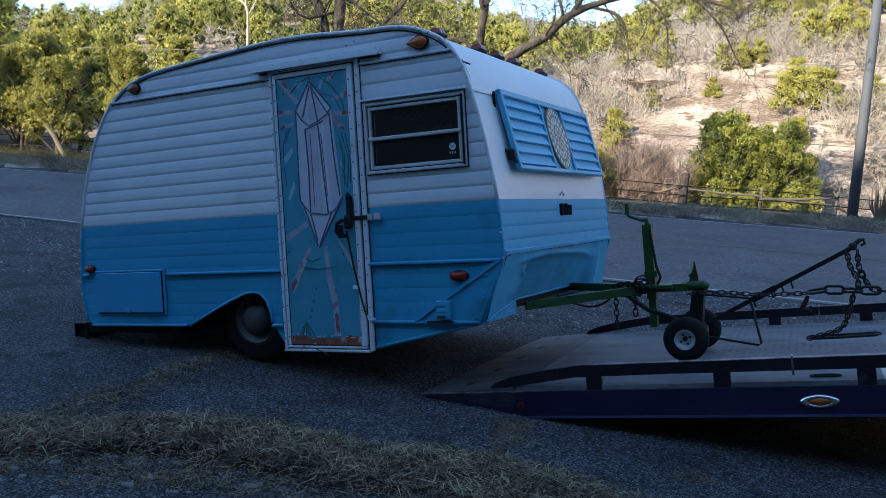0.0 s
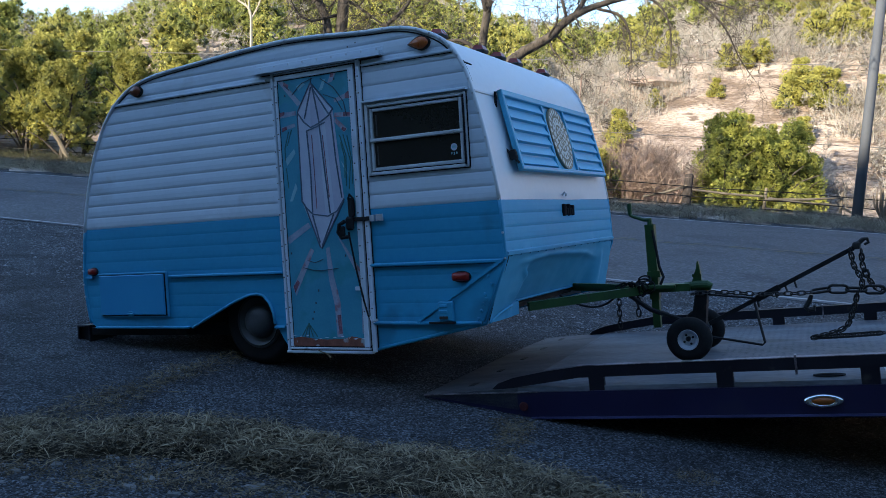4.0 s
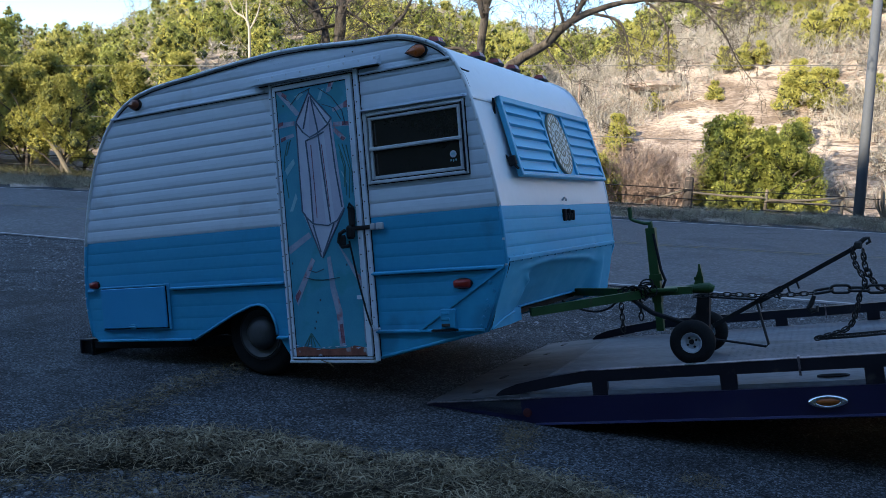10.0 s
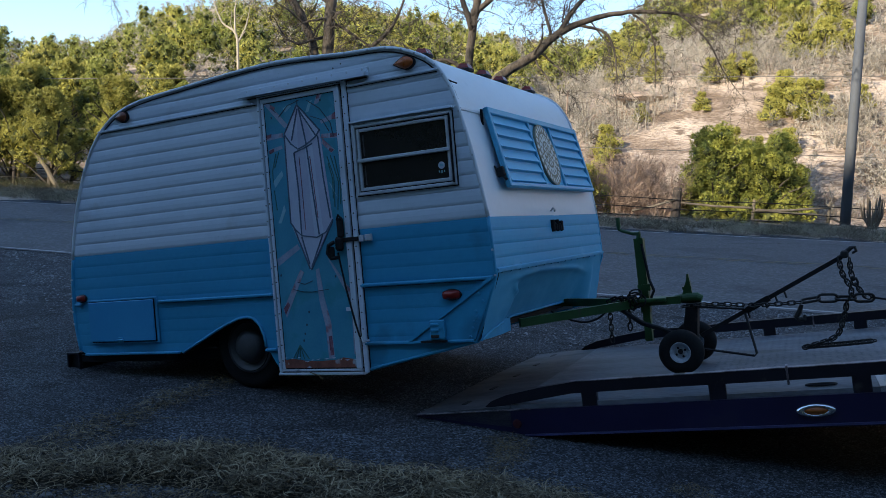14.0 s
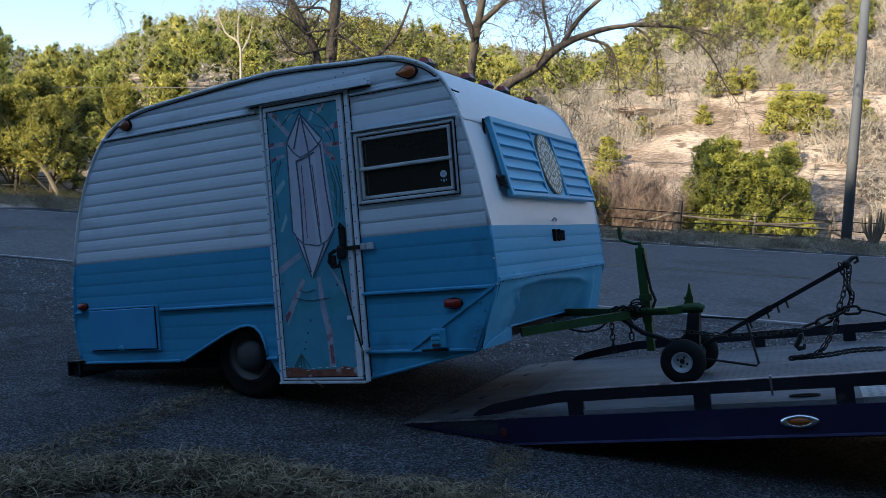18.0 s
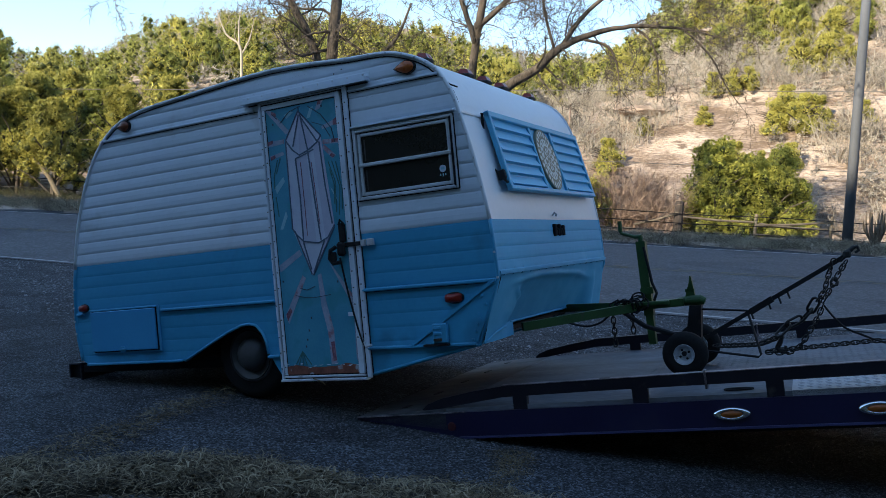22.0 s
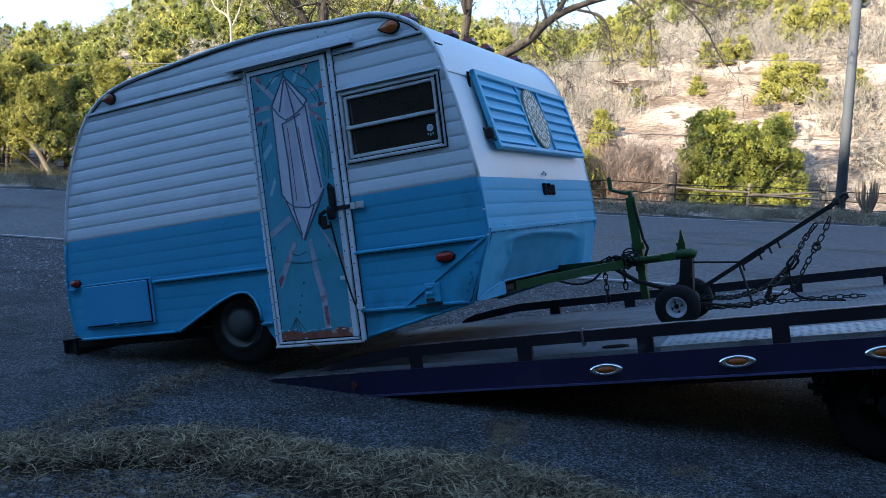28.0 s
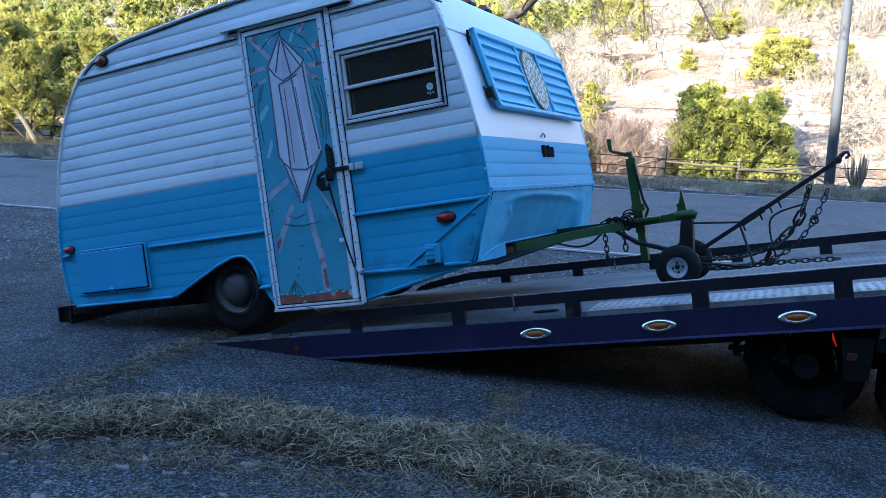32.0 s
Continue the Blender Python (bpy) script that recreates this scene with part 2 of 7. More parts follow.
RUBBER = material("rubber", (0.010, 0.010, 0.011, 1), (0.021, 0.020, 0.020, 1), 12, 0.9, bump=0.25, spec=0.2)
BLACK_STEEL = material("black_steel", (0.007, 0.007, 0.008, 1), (0.018, 0.018, 0.02, 1), 9, 0.6, 0.0, 0.25, third=(0.05, 0.032, 0.024, 1), third_at=0.66, third_scale=7, spec=0.25)
CHAIN_STEEL = material("chain_steel", (0.012, 0.011, 0.011, 1), (0.036, 0.033, 0.031, 1), 30, 0.6, 0.3, 0.2)
GREEN_PAINT = material("green_paint", (0.012, 0.050, 0.010, 1), (0.026, 0.090, 0.018, 1), 7, 0.5, bump=0.2, third=(0.045, 0.045, 0.028, 1), third_at=0.64, third_scale=8)
HUB_GREY = material("hub_grey", (0.042, 0.042, 0.046, 1), (0.08, 0.08, 0.085, 1), 6, 0.5, 0.2)
RIM_WHITE = material("rim_white", (0.36, 0.38, 0.42, 1), (0.52, 0.54, 0.57, 1), 14, 0.5, third=(0.16, 0.14, 0.13, 1), third_at=0.6, third_scale=26)
DECK_STEEL = material("deck_steel", (0.070, 0.077, 0.090, 1), (0.175, 0.182, 0.200, 1), 3.0, 0.68, 0.12, 0.4, fine=40, spread=0.35, third=(0.090, 0.088, 0.090, 1), third_at=0.58, third_scale=2.0, stretch=(0.4, 1, 1), spec=0.35)
TREAD_STEEL = material("tread_steel", (0.26, 0.265, 0.28, 1), (0.44, 0.45, 0.47, 1), 5, 0.5, 0.45, 0.3, third=(0.20, 0.202, 0.21, 1), third_at=0.58, third_scale=6)
TAIL_STEEL = material("tail_steel", (0.048, 0.051, 0.058, 1), (0.135, 0.137, 0.146, 1), 4, 0.7, 0.2, 0.4, fine=60, spread=0.35, stretch=(0.25, 1, 1), third=(0.16, 0.158, 0.16, 1), third_at=0.66, third_scale=9, spec=0.3)
PURPLE_BLUE = material("purple_blue_paint", (0.009, 0.008, 0.034, 1), (0.015, 0.013, 0.052, 1), 3, 0.32, 0.0, 0.06, third=(0.02, 0.017, 0.05, 1), third_at=0.62, third_scale=3)
RAIL_PAINT = material("rail_paint", (0.006, 0.0055, 0.011, 1), (0.013, 0.012, 0.02, 1), 4, 0.5, bump=0.15, third=(0.04, 0.035, 0.035, 1), third_at=0.63, third_scale=9, spec=0.3)
EDGE_STEEL = material("edge_steel", (0.05, 0.045, 0.06, 1), (0.32, 0.28, 0.30, 1), 9, 0.5, 0.4, spread=0.3)
LIP_BLUE = material("lip_blue", (0.035, 0.035, 0.10, 1), (0.07, 0.07, 0.17, 1), 5, 0.4)
# black for rubber seals and gaps, and for painted lines of shade
SEAL_SHADE_BLACK = material("seal_shade_black", (0.012, 0.012, 0.014, 1), (0.022, 0.022, 0.025, 1), 12, 0.9, spec=0.1)
INK_WASH = material("ink_wash", (0.05, 0.09, 0.15, 1), (0.10, 0.15, 0.22, 1), 16, 0.6, spread=0.3)
CHROME = material("chrome", (0.75, 0.76, 0.78, 1), (0.9, 0.9, 0.92, 1), 5, 0.18, 1.0, 0.0)
AMBER = glossy("amber_lens", (0.36, 0.09, 0.012, 1), 0.3)
AMBER_DARK = glossy("dark_amber_lens", (0.50, 0.11, 0.02, 1), 0.3)
DARK_LENS = glossy("dark_red_lens", (0.20, 0.05, 0.02, 1), 0.35)
RED_LENS = glossy("red_lens", (0.27, 0.013, 0.008, 1), 0.3)
TAIL_GLOW = glossy("tail_lamp_glow", (0.7, 0.015, 0.01, 1), 0.3, glow=0.12)
EMBLEM = material("emblem_dark", (0.010, 0.010, 0.012, 1), (0.02, 0.02, 0.023, 1), 9, 0.9, spec=0.05)
GOLD_PAINT = material("gold_paint", (0.20, 0.175, 0.115, 1), (0.30, 0.265, 0.18, 1), 14, 0.6)
CREAM_PAINT = material("cream_paint", (0.60, 0.62, 0.58, 1), (0.72, 0.73, 0.68, 1), 14, 0.6)
PINK_PAINT = material("pink_paint", (0.16, 0.05, 0.08, 1), (0.34, 0.16, 0.20, 1), 18, 0.6, spread=0.3)
WOOD_RAIL = material("weathered_wood", (0.13, 0.105, 0.08, 1), (0.28, 0.23, 0.17, 1), 3, 0.9)
POST_WOOD = material("post_wood", (0.045, 0.036, 0.032, 1), (0.095, 0.078, 0.07, 1), 5, 0.95)
UNDERGROWTH = material("undergrowth_green", (0.035, 0.042, 0.020, 1), (0.12, 0.115, 0.055, 1), 3, 0.9, island=0.4)
YUCCA = material("cactus_stem", (0.13, 0.10, 0.075, 1), (0.24, 0.19, 0.14, 1), 5, 0.9)
FLAT_STONE = material("flat_stone", (0.09, 0.087, 0.085, 1), (0.24, 0.235, 0.23, 1), 5, 0.9, bump=0.5)


# ---- mesh building ----
class Shape:
    """Gathers vertices and faces of one mesh."""

    def __init__(self):
        self.v, self.f, self.m = [], [], []

    def add(self, verts, faces, slot=0):
        n = len(self.v)
        self.v.extend(tuple(p) for p in verts)
        self.f.extend(tuple(n + i for i in f) for f in faces)
        self.m.extend([slot] * len(faces))
        return self

    def box(self, a, b, slot=0, m=None, bevel=0.0):
        (x0, y0, z0), (x1, y1, z1) = a, b
        if bevel:
            s = min(bevel, 0.45 * min(abs(x1 - x0), abs(y1 - y0), abs(z1 - z0)))
            vs, ids = [], {}
            for ix, x in enumerate((x0, x1)):
                for iy, y in enumerate((y0, y1)):
                    for iz, z in enumerate((z0, z1)):
                        dx, dy, dz = (s if ix == 0 else -s), (s if iy == 0 else -s), (s if iz == 0 else -s)
                        for k, p in enumerate(((x, y + dy, z + dz), (x + dx, y, z + dz), (x + dx, y + dy, z))):
                            ids[ix, iy, iz, k] = len(vs)
                            vs.append(p)
            fs = []
            for e in (0, 1):
                fs.append([ids[e, 0, 0, 0], ids[e, 1, 0, 0], ids[e, 1, 1, 0], ids[e, 0, 1, 0]][::1 if e else -1])
                fs.append([ids[0, e, 0, 1], ids[0, e, 1, 1], ids[1, e, 1, 1], ids[1, e, 0, 1]][::1 if e else -1])
                fs.append([ids[0, 0, e, 2], ids[1, 0, e, 2], ids[1, 1, e, 2], ids[0, 1, e, 2]][::1 if e else -1])
            for p in (0, 1):
                for q in (0, 1):
                    fs.append([ids[0, p, q, 1], ids[1, p, q, 1], ids[1, p, q, 2], ids[0, p, q, 2]][::1 if p == q else -1])
                    fs.append([ids[p, 0, q, 0], ids[p, 1, q, 0], ids[p, 1, q, 2], ids[p, 0, q, 2]][::-1 if p == q else 1])
                    fs.append([ids[p, q, 0, 0], ids[p, q, 1, 0], ids[p, q, 1, 1], ids[p, q, 0, 1]][::1 if p == q else -1])
            for key in ((i, j, k) for i in (0, 1) for j in (0, 1) for k in (0, 1)):
                fs.append([ids[(*key, k)] for k in (0, 1, 2)][::1 if sum(key) % 2 else -1])
        else:
            vs = [(x, y, z) for x in (x0, x1) for y in (y0, y1) for z in (z0, z1)]
            fs = [(0, 1, 3, 2), (4, 6, 7, 5), (0, 4, 5, 1), (2, 3, 7, 6), (0, 2, 6, 4), (1, 5, 7, 3)]
        if m is not None:
            vs = [m @ Vector(p) for p in vs]
        return self.add(vs, fs, slot)

    def tube(self, points, radii, sides=8, slot=0, caps=True, closed=False):
        pts = [Vector(p) for p in points]
        n = len(pts)
        if isinstance(radii, (int, float)):
            radii = [radii] * n
        vs, fs = [], []
        up = None
        for i, p in enumerate(pts):
            if closed:
                d = pts[(i + 1) % n] - pts[i - 1]
            else:
                d = pts[min(i + 1, n - 1)] - pts[max(i - 1, 0)]
            d = d.normalized() if d.length > 1e-9 else Vector((0, 0, 1))
            if up is None:
                up = d.orthogonal().normalized()
            up = (up - d * up.dot(d))
            up = up.normalized() if up.length > 1e-6 else d.orthogonal().normalized()
            side = d.cross(up)
            for k in range(sides):
                a = 2 * math.pi * k / sides
                vs.append(p + (up * math.cos(a) + side * math.sin(a)) * radii[i])
        for i in range(n if closed else n - 1):
            j = (i + 1) % n
            for k in range(sides):
                l = (k + 1) % sides
                fs.append((i * sides + k, i * sides + l, j * sides + l, j * sides + k))
        if caps and not closed:
            fs.append(tuple(range(sides))[::-1])
            fs.append(tuple((n - 1) * sides + k for k in range(sides)))
        return self.add(vs, fs, slot)

    def bar(self, a, b, w, h, slot=0, up=(0, 0, 1)):
        """A square bar from a to b, w wide and h high."""
        a, b, up = Vector(a), Vector(b), Vector(up)
        d = (b - a).normalized()
        side = d.cross(up).normalized() * (w / 2)
        rise = side.cross(d).normalized() * (h / 2)
        vs = [p + s * side + r * rise for p in (a, b) for s, r in ((-1, -1), (1, -1), (1, 1), (-1, 1))]
        return self.add(vs, [(0, 3, 2, 1), (4, 5, 6, 7), (0, 1, 5, 4), (1, 2, 6, 5), (2, 3, 7, 6), (3, 0, 4, 7)], slot)

    def lathe(self, profile, sides=28, m=None, slot=0):
        """Turns (radius, along) pairs about the y axis."""
        vs, fs = [], []
        for r, y in profile:
            for k in range(sides):
                a = 2 * math.pi * k / sides
                vs.append(Vector((r * math.cos(a), y, r * math.sin(a))))
        for i in range(len(profile) - 1):
            for k in range(sides):
                l = (k + 1) % sides
                fs.append((i * sides + k, i * sides + l, (i + 1) * sides + l, (i + 1) * sides + k))
        if m is not None:
            vs = [m @ p for p in vs]
        return self.add(vs, fs, slot)

    def slab(self, outline, y0, y1, slot=0):
        """A prism: the outline of (x, z) pairs from y0 to y1."""
        n = len(outline)
        vs = [(x, y0, z) for x, z in outline] + [(x, y1, z) for x, z in outline]
        fs = [tuple(range(n)), tuple(range(2 * n - 1, n - 1, -1))]
        fs += [(i, i + n, (i + 1) % n + n, (i + 1) % n) for i in range(n)]
        return self.add(vs, fs, slot)

    def mesh(self, name, mats, smooth=False):
        data = bpy.data.meshes.new(name)
        data.from_pydata([tuple(p) for p in self.v], [], self.f)
        for mat in mats if isinstance(mats, (list, tuple)) else [mats]:
            data.materials.append(mat)
        if any(self.m):
            data.polygons.foreach_set("material_index", self.m)
        if smooth:
            data.polygons.foreach_set("use_smooth", [True] * len(data.polygons))
        data.update()
        return data


def thing(name, at=None, label="", category="", group="", kind=""):
    ob = new(name)
    ob.empty_display_size = 0.2
    if at is not None:
        ob.matrix_basis = at
    return tagged(ob, label, category, group, kind)


def part(name, shape, mats, parent, label="", smooth=False, m=None):
    ob = new(name, shape if isinstance(shape, bpy.types.Mesh) else shape.mesh(name, mats, smooth))
    ob.parent = parent
    if m is not None:
        ob.matrix_basis = m
    if label:
        tagged(ob, label)
    return ob


def solo(name, shape, mats, label, category, group="", kind="", smooth=False, m=None):
    ob = part(name, shape, mats, None, smooth=smooth, m=m)
    return tagged(ob, label, category, group, kind)


def smoothstep(a, b, x):
    t = min(1.0, max(0.0, (x - a) / (b - a)))
    return t * t * (3 - 2 * t)


def lerp_table(table, x):
    if x <= table[0][0]:
        return table[0][1]
    for (x0, y0), (x1, y1) in zip(table, table[1:]):
        if x <= x1:
            return y0 + (y1 - y0) * (x - x0) / (x1 - x0)
    return table[-1][1]


# ---- ground: gravel pull-out, road, verge and canyon slopes in one sheet ----
FAR_EDGE = 24.2
SKYLINE = ((-180, 12), (-60, 9), (-27.5, 7.65), (-24, 7.7), (-21.7, 7.9), (-21, 8.7), (-20.4, 9.4), (-18, 10.4), (-15.2, 11.3), (-11, 11.75), (-4.5, 11.95), (-1.3, 11.5), (2.2, 10.8), (5.2, 10.2), (7.8, 10.2), (9.7, 10.5), (11.5, 11.1), (12.1, 11.8), (14.2, 13.2), (16.5, 14.6), (22, 17), (30, 20), (60, 20), (180, 12))


def near_edge(r):
    return 12.45 - 0.285 * max(-45.0, min(9.0, r))


def height(r, d):
    """Ground height at r metres to the right of and d metres ahead of the camera."""
    x = 0.892 * r - 0.451 * d
    z = 0.0
    if d < FAR_EDGE + 12:
        z -= 0.022 * max(0.0, min(3.0, -2.4 - x)) * (1 - smoothstep(7, 11, d))
        # worn hollow behind the trailer
        z -= 0.055 * math.exp(-((x + 5.6) ** 2 + (0.451 * r + 0.892 * d - 4.6) ** 2) / 0.9)
    edge = near_edge(r)
    z += 0.05 * smoothstep(7.5, edge, d) if d > 7 else 0
    if d > edge:
        z += 0.40 * min(1.0, (d - edge) / (FAR_EDGE - edge))
    if d > FAR_EDGE:
        z += 0.20 * smoothstep(FAR_EDGE, 27.5, d) + 0.12 * smoothstep(27, 34, d)
    dist, az = math.hypot(r, d), math.degrees(math.atan2(r, d))
    if d > 20:
        reach = 104.0
        top = reach * math.tan(radians(lerp_table(SKYLINE, az)))
        t = max(0.0, (dist - 36) / (reach - 36))
        climb = (top - 0.8) * (0.10 * smoothstep(0, 0.2, t) + 0.90 * min(t, 1.0)) if t > 0 else 0
        if t > 0:
            rough = noise.fractal(Vector((r * 0.045, d * 0.045, 3.1)), 0.9, 2.1, 5) * 1.6 * smoothstep(0, 0.2, t) * smoothstep(1.3, 0.75, t)
            ledge = math.sin(climb * 1.25 + 2 * noise.noise(Vector((r * 0.05, d * 0.05, 9)))) * 0.32 * smoothstep(4, 12, az)
            climb += rough + ledge * min(1.0, t * 6)
        if t > 1:
            climb = (top - 0.8) * max(0.2, 1 - 0.35 * (t - 1))
        z += climb
    # unseen ridge behind the camera, added to cut off part of the sky
    behind = 0.0
    if d < -4:
        ridge = 30.0 + 4 * noise.noise(Vector((r * 0.03, 0, 5)))
        behind = ridge * smoothstep(-4, -36, d) * (1.0 if d > -36 else max(0.3, 1 + (d + 36) / 300))
    away, across = -0.75 * r - 0.66 * d, 0.66 * r - 0.75 * d
    if away > 20:
        # unseen canyon shoulder, added to keep the low sun off the pull-out
        crest = 21.4 + min(22.0, 14.7 + 0.65 * (across + 16.5)) + 0.7 * noise.noise(Vector((r * 0.2, d * 0.2, 6)))
        behind = max(behind, max(0.0, crest) * smoothstep(20, 50, away) * (1 if away < 50 else max(0.3, 1 - (away - 50) / 300)))
    z += behind
    return z


def place(r, d, lift=0.0):
    p = RIGHT * r + AHEAD * d
    return Vector((p.x, p.y, height(r, d) + lift))


def on_ground(x, y):
    p = Vector((x, y, 0))
    return height(p.dot(RIGHT), p.dot(AHEAD))


def sheet():
    """Rings round the camera, finer near by and over the slopes; slot 0 gravel, 1 earth."""
    s = Shape()
    dists = [0.0] + [0.6 * i for i in range(1, 12)] + [7 + 0.75 * i for i in range(0, 40)] + [37 + 1.1 * i for i in range(0, 64)] + [112, 122, 140, 170, 220, 320, 600, 1500, 3000]
    angles = [-180 + 5 * i for i in range(16)] + [-100 + 0.8 * i for i in range(73)] + [-42 + 0.7 * i for i in range(120)] + [42 + 6 * i for i in range(23)]
    rows = []
    for dist in dists:
        for a in angles:
            r, d = dist * math.sin(radians(a)), dist * math.cos(radians(a))
            z = height(r, d) - (0.03 if near_edge(r) + 0.9 < d < FAR_EDGE - 0.5 else 0)
            p = RIGHT * r + AHEAD * d
            if dist < 30:
                z += 0.008 * noise.noise(Vector((p.x * 0.8, p.y * 0.8, 1))) + 0.004 * noise.noise(Vector((p.x * 3, p.y * 3, 4)))
            rows.append((p.x, p.y, z))
    n = len(angles)
    faces, slots = [], []
    for i in range(len(dists) - 1):
        mid = (dists[i] + dists[i + 1]) / 2
        for k in range(n):
            l = (k + 1) % n
            faces.append((i * n + k, (i + 1) * n + k, (i + 1) * n + l, i * n + l))
            d = mid * math.cos(radians(angles[k]))
            slots.append(2 if d < -4 or dists[i] * math.sin(radians(angles[k])) < -36 and d < 24 else 1 if d > FAR_EDGE + 1.0 else 0)
    s.v, s.f, s.m = rows, faces, slots
    return s


ground = solo("ground", sheet(), [GRAVEL, EARTH, UNSEEN_SLOPE], "grey gravel pull-out below dry earthen canyon slopes", "ground", kind="structure", smooth=True)


def road_strip(offset0, offset1, lift, t_range=None):
    """A strip of the road between two shares of its width (0 near edge, 1 far edge)."""
    s = Shape()
    rs = [-90 + 1.5 * i for i in range(101)]
    cross = 8 if offset1 - offset0 > 0.5 else 1
    for r in rs:
        edge = near_edge(r)
        for c in range(cross + 1):
            o = offset0 + (offset1 - offset0) * c / cross
            d = edge + (FAR_EDGE - edge) * o
            p = RIGHT * r + AHEAD * d
            s.v.append((p.x, p.y, height(r, d) + lift))
    for i in range(len(rs) - 1):
        for c in range(cross):
            a = i * (cross + 1) + c
            s.f.append((a, a + cross + 1, a + cross + 2, a + 1))
            s.m.append(0)
    return s


road = solo("road", road_strip(-0.012, 1.01, 0.012), ASPHALT, "worn grey asphalt road in shade", "road", kind="structure")
part("edge_line", road_strip(0.0, 0.007, 0.017), ROAD_WHITE, road, "worn white edge line")
part("edge_line", road_strip(0.985, 0.995, 0.017), ROAD_WHITE, road, "worn white edge line")
rng_road = random.Random(6)
for k, (r, share, long, turn) in enumerate(((9.5, 0.2, 2.5, 0.4), (7.5, 0.8, 2.2, 0.5))):
    crack = Shape()
    n = 14
    for i in range(n + 1):
        rr = r + long * i / n
        edge = near_edge(rr)
        d = edge + (FAR_EDGE - edge) * share + turn * long * i / n + rng_road.uniform(-0.07, 0.07)
        for w in (-1, 1):
            p = RIGHT * rr + AHEAD * (d + w * 0.022)
            crack.v.append((p.x, p.y, height(rr, d) + 0.0165))
    for i in range(n):
        crack.f.append((2 * i, 2 * i + 2, 2 * i + 3, 2 * i + 1))
        crack.m.append(0)
    part("tar_crack", crack, RUBBER, road, "dark tar-filled crack")
part("centre_line", road_strip(0.470, 0.478, 0.017), ROAD_YELLOW, road, "faded yellow centre line")
part("centre_line", road_strip(0.492, 0.500, 0.017), ROAD_YELLOW, road, "faded yellow centre line")


# ---- the trailer: x forward from the door's hinge corner, y across from the kerb side, z up ----
WIDTH = 2.25
REAR = [(-1.93, 0.19), (-1.965, 0.40), (-1.965, 0.60), (-1.93, 0.90), (-1.85, 1.24), (-1.72, 1.56), (-1.52, 1.83), (-1.21, 1.985), (-0.64, 2.04), (0.11, 2.078), (0.70, 2.04), (1.0, 2.022), (1.2, 1.955), (1.33, 1.862), (1.415, 1.72), (1.465, 1.56), (1.53, 1.29), (1.592, 0.92), (1.612, 0.57)]
ARCH = [(-0.02, 0.012), (-0.125, 0.18), (-0.135, 0.26), (-0.165, 0.33), (-0.215, 0.378), (-0.27, 0.39), (-0.34, 0.383), (-0.48, 0.335), (-0.66, 0.255), (-0.876, 0.155)]


def curve_through(points, steps=4):
    """A smooth line through the points."""
    out = []
    for i in range(len(points) - 1):
        p = [Vector(points[max(0, min(len(points) - 1, i + k))]) for k in (-1, 0, 1, 2)]
        for s in range(steps):
            t = s / steps
            out.append(tuple(0.5 * (2 * p[1] + (p[2] - p[0]) * t + (2 * p[0] - 5 * p[1] + 4 * p[2] - p[3]) * t * t + (3 * p[1] - p[0] - 3 * p[2] + p[3]) * t ** 3)))
    return out + [tuple(points[-1])]


LOOP = curve_through(REAR, 4)
OUTLINE = LOOP + [(1.457, 0.181), (0.66, 0.015)] + ARCH + [(-1.86, 0.15)]


def spans(z, holes=()):
    """Where the side wall is solid at height z, as intervals of x."""
    xs = []
    n = len(OUTLINE)
    for i in range(n):
        (x0, z0), (x1, z1) = OUTLINE[i], OUTLINE[(i + 1) % n]
        if (z0 <= z < z1) or (z1 <= z < z0):
            xs.append(x0 + (x1 - x0) * (z - z0) / (z1 - z0))
    xs.sort()
    got = [(a, b) for a, b in zip(xs[::2], xs[1::2])]
    for hx0, hx1, hz0, hz1 in holes:
        if hz0 <= z <= hz1:
            cut = []
            for a, b in got:
                if a < hx0:
                    cut.append((a, min(b, hx0)))
                if b > hx1:
                    cut.append((max(a, hx1), b))
            got = cut
    return [(a, b) for a, b in got if b - a > 0.004]


HOLES = ((-0.012, 0.655, -1, 1.885), (0.72, 1.40, 1.15, 1.555))


def lap(t, bulge):
    """A pressed strip: a nearly flat face between two sharp grooves."""
    return -bulge * (1 - abs(2 * t - 1) ** 3.4) * (1.0 - 0.45 * t)


ROWS = (0.0, 0.035, 0.09, 0.22, 0.55, 0.88, 0.955, 1.0)


def strip_pieces(z0, z1, bulge, rows=7):
    """Pressed metal strips between two heights: one shape for each unbroken stretch."""
    made = {}
    for k in range(rows):
        t0, t1 = ROWS[k], ROWS[k + 1]
        a, b = z0 + (z1 - z0) * t0, z0 + (z1 - z0) * t1
        mid = spans((a + b) / 2, HOLES)
        low, high = spans(a + 1e-4, HOLES), spans(b - 1e-4, HOLES)
        if not (len(low) == len(mid) == len(high)):
            low = high = mid
        for (l0, l1), (h0, h1) in zip(low, high):
            middle = (l0 + l1) / 2
            key = ("rear" if middle < -0.2 else "arch") if middle < 0.3 else "pier" if middle < 0.72 else "corner" if middle > 1.39 else "front"
            s = made.setdefault(key, Shape())
            n = max(1, int((l1 - l0) / 0.12))
            ya, yb = (lap(t, bulge) for t in (t0, t1))
            vs, fs = [], []
            for i in range(n + 1):
                w = i / n
                xa, xb = l0 + (l1 - l0) * w, h0 + (h1 - h0) * w
                wob = 0.0012 * noise.noise(Vector((xa * 3, a * 5, 2)))
                vs += [(xa, ya + wob, a), (xb, yb + wob, b)]
            fs = [(2 * i, 2 * i + 2, 2 * i + 3, 2 * i + 1) for i in range(n)]
            s.add(vs, fs)
    return made


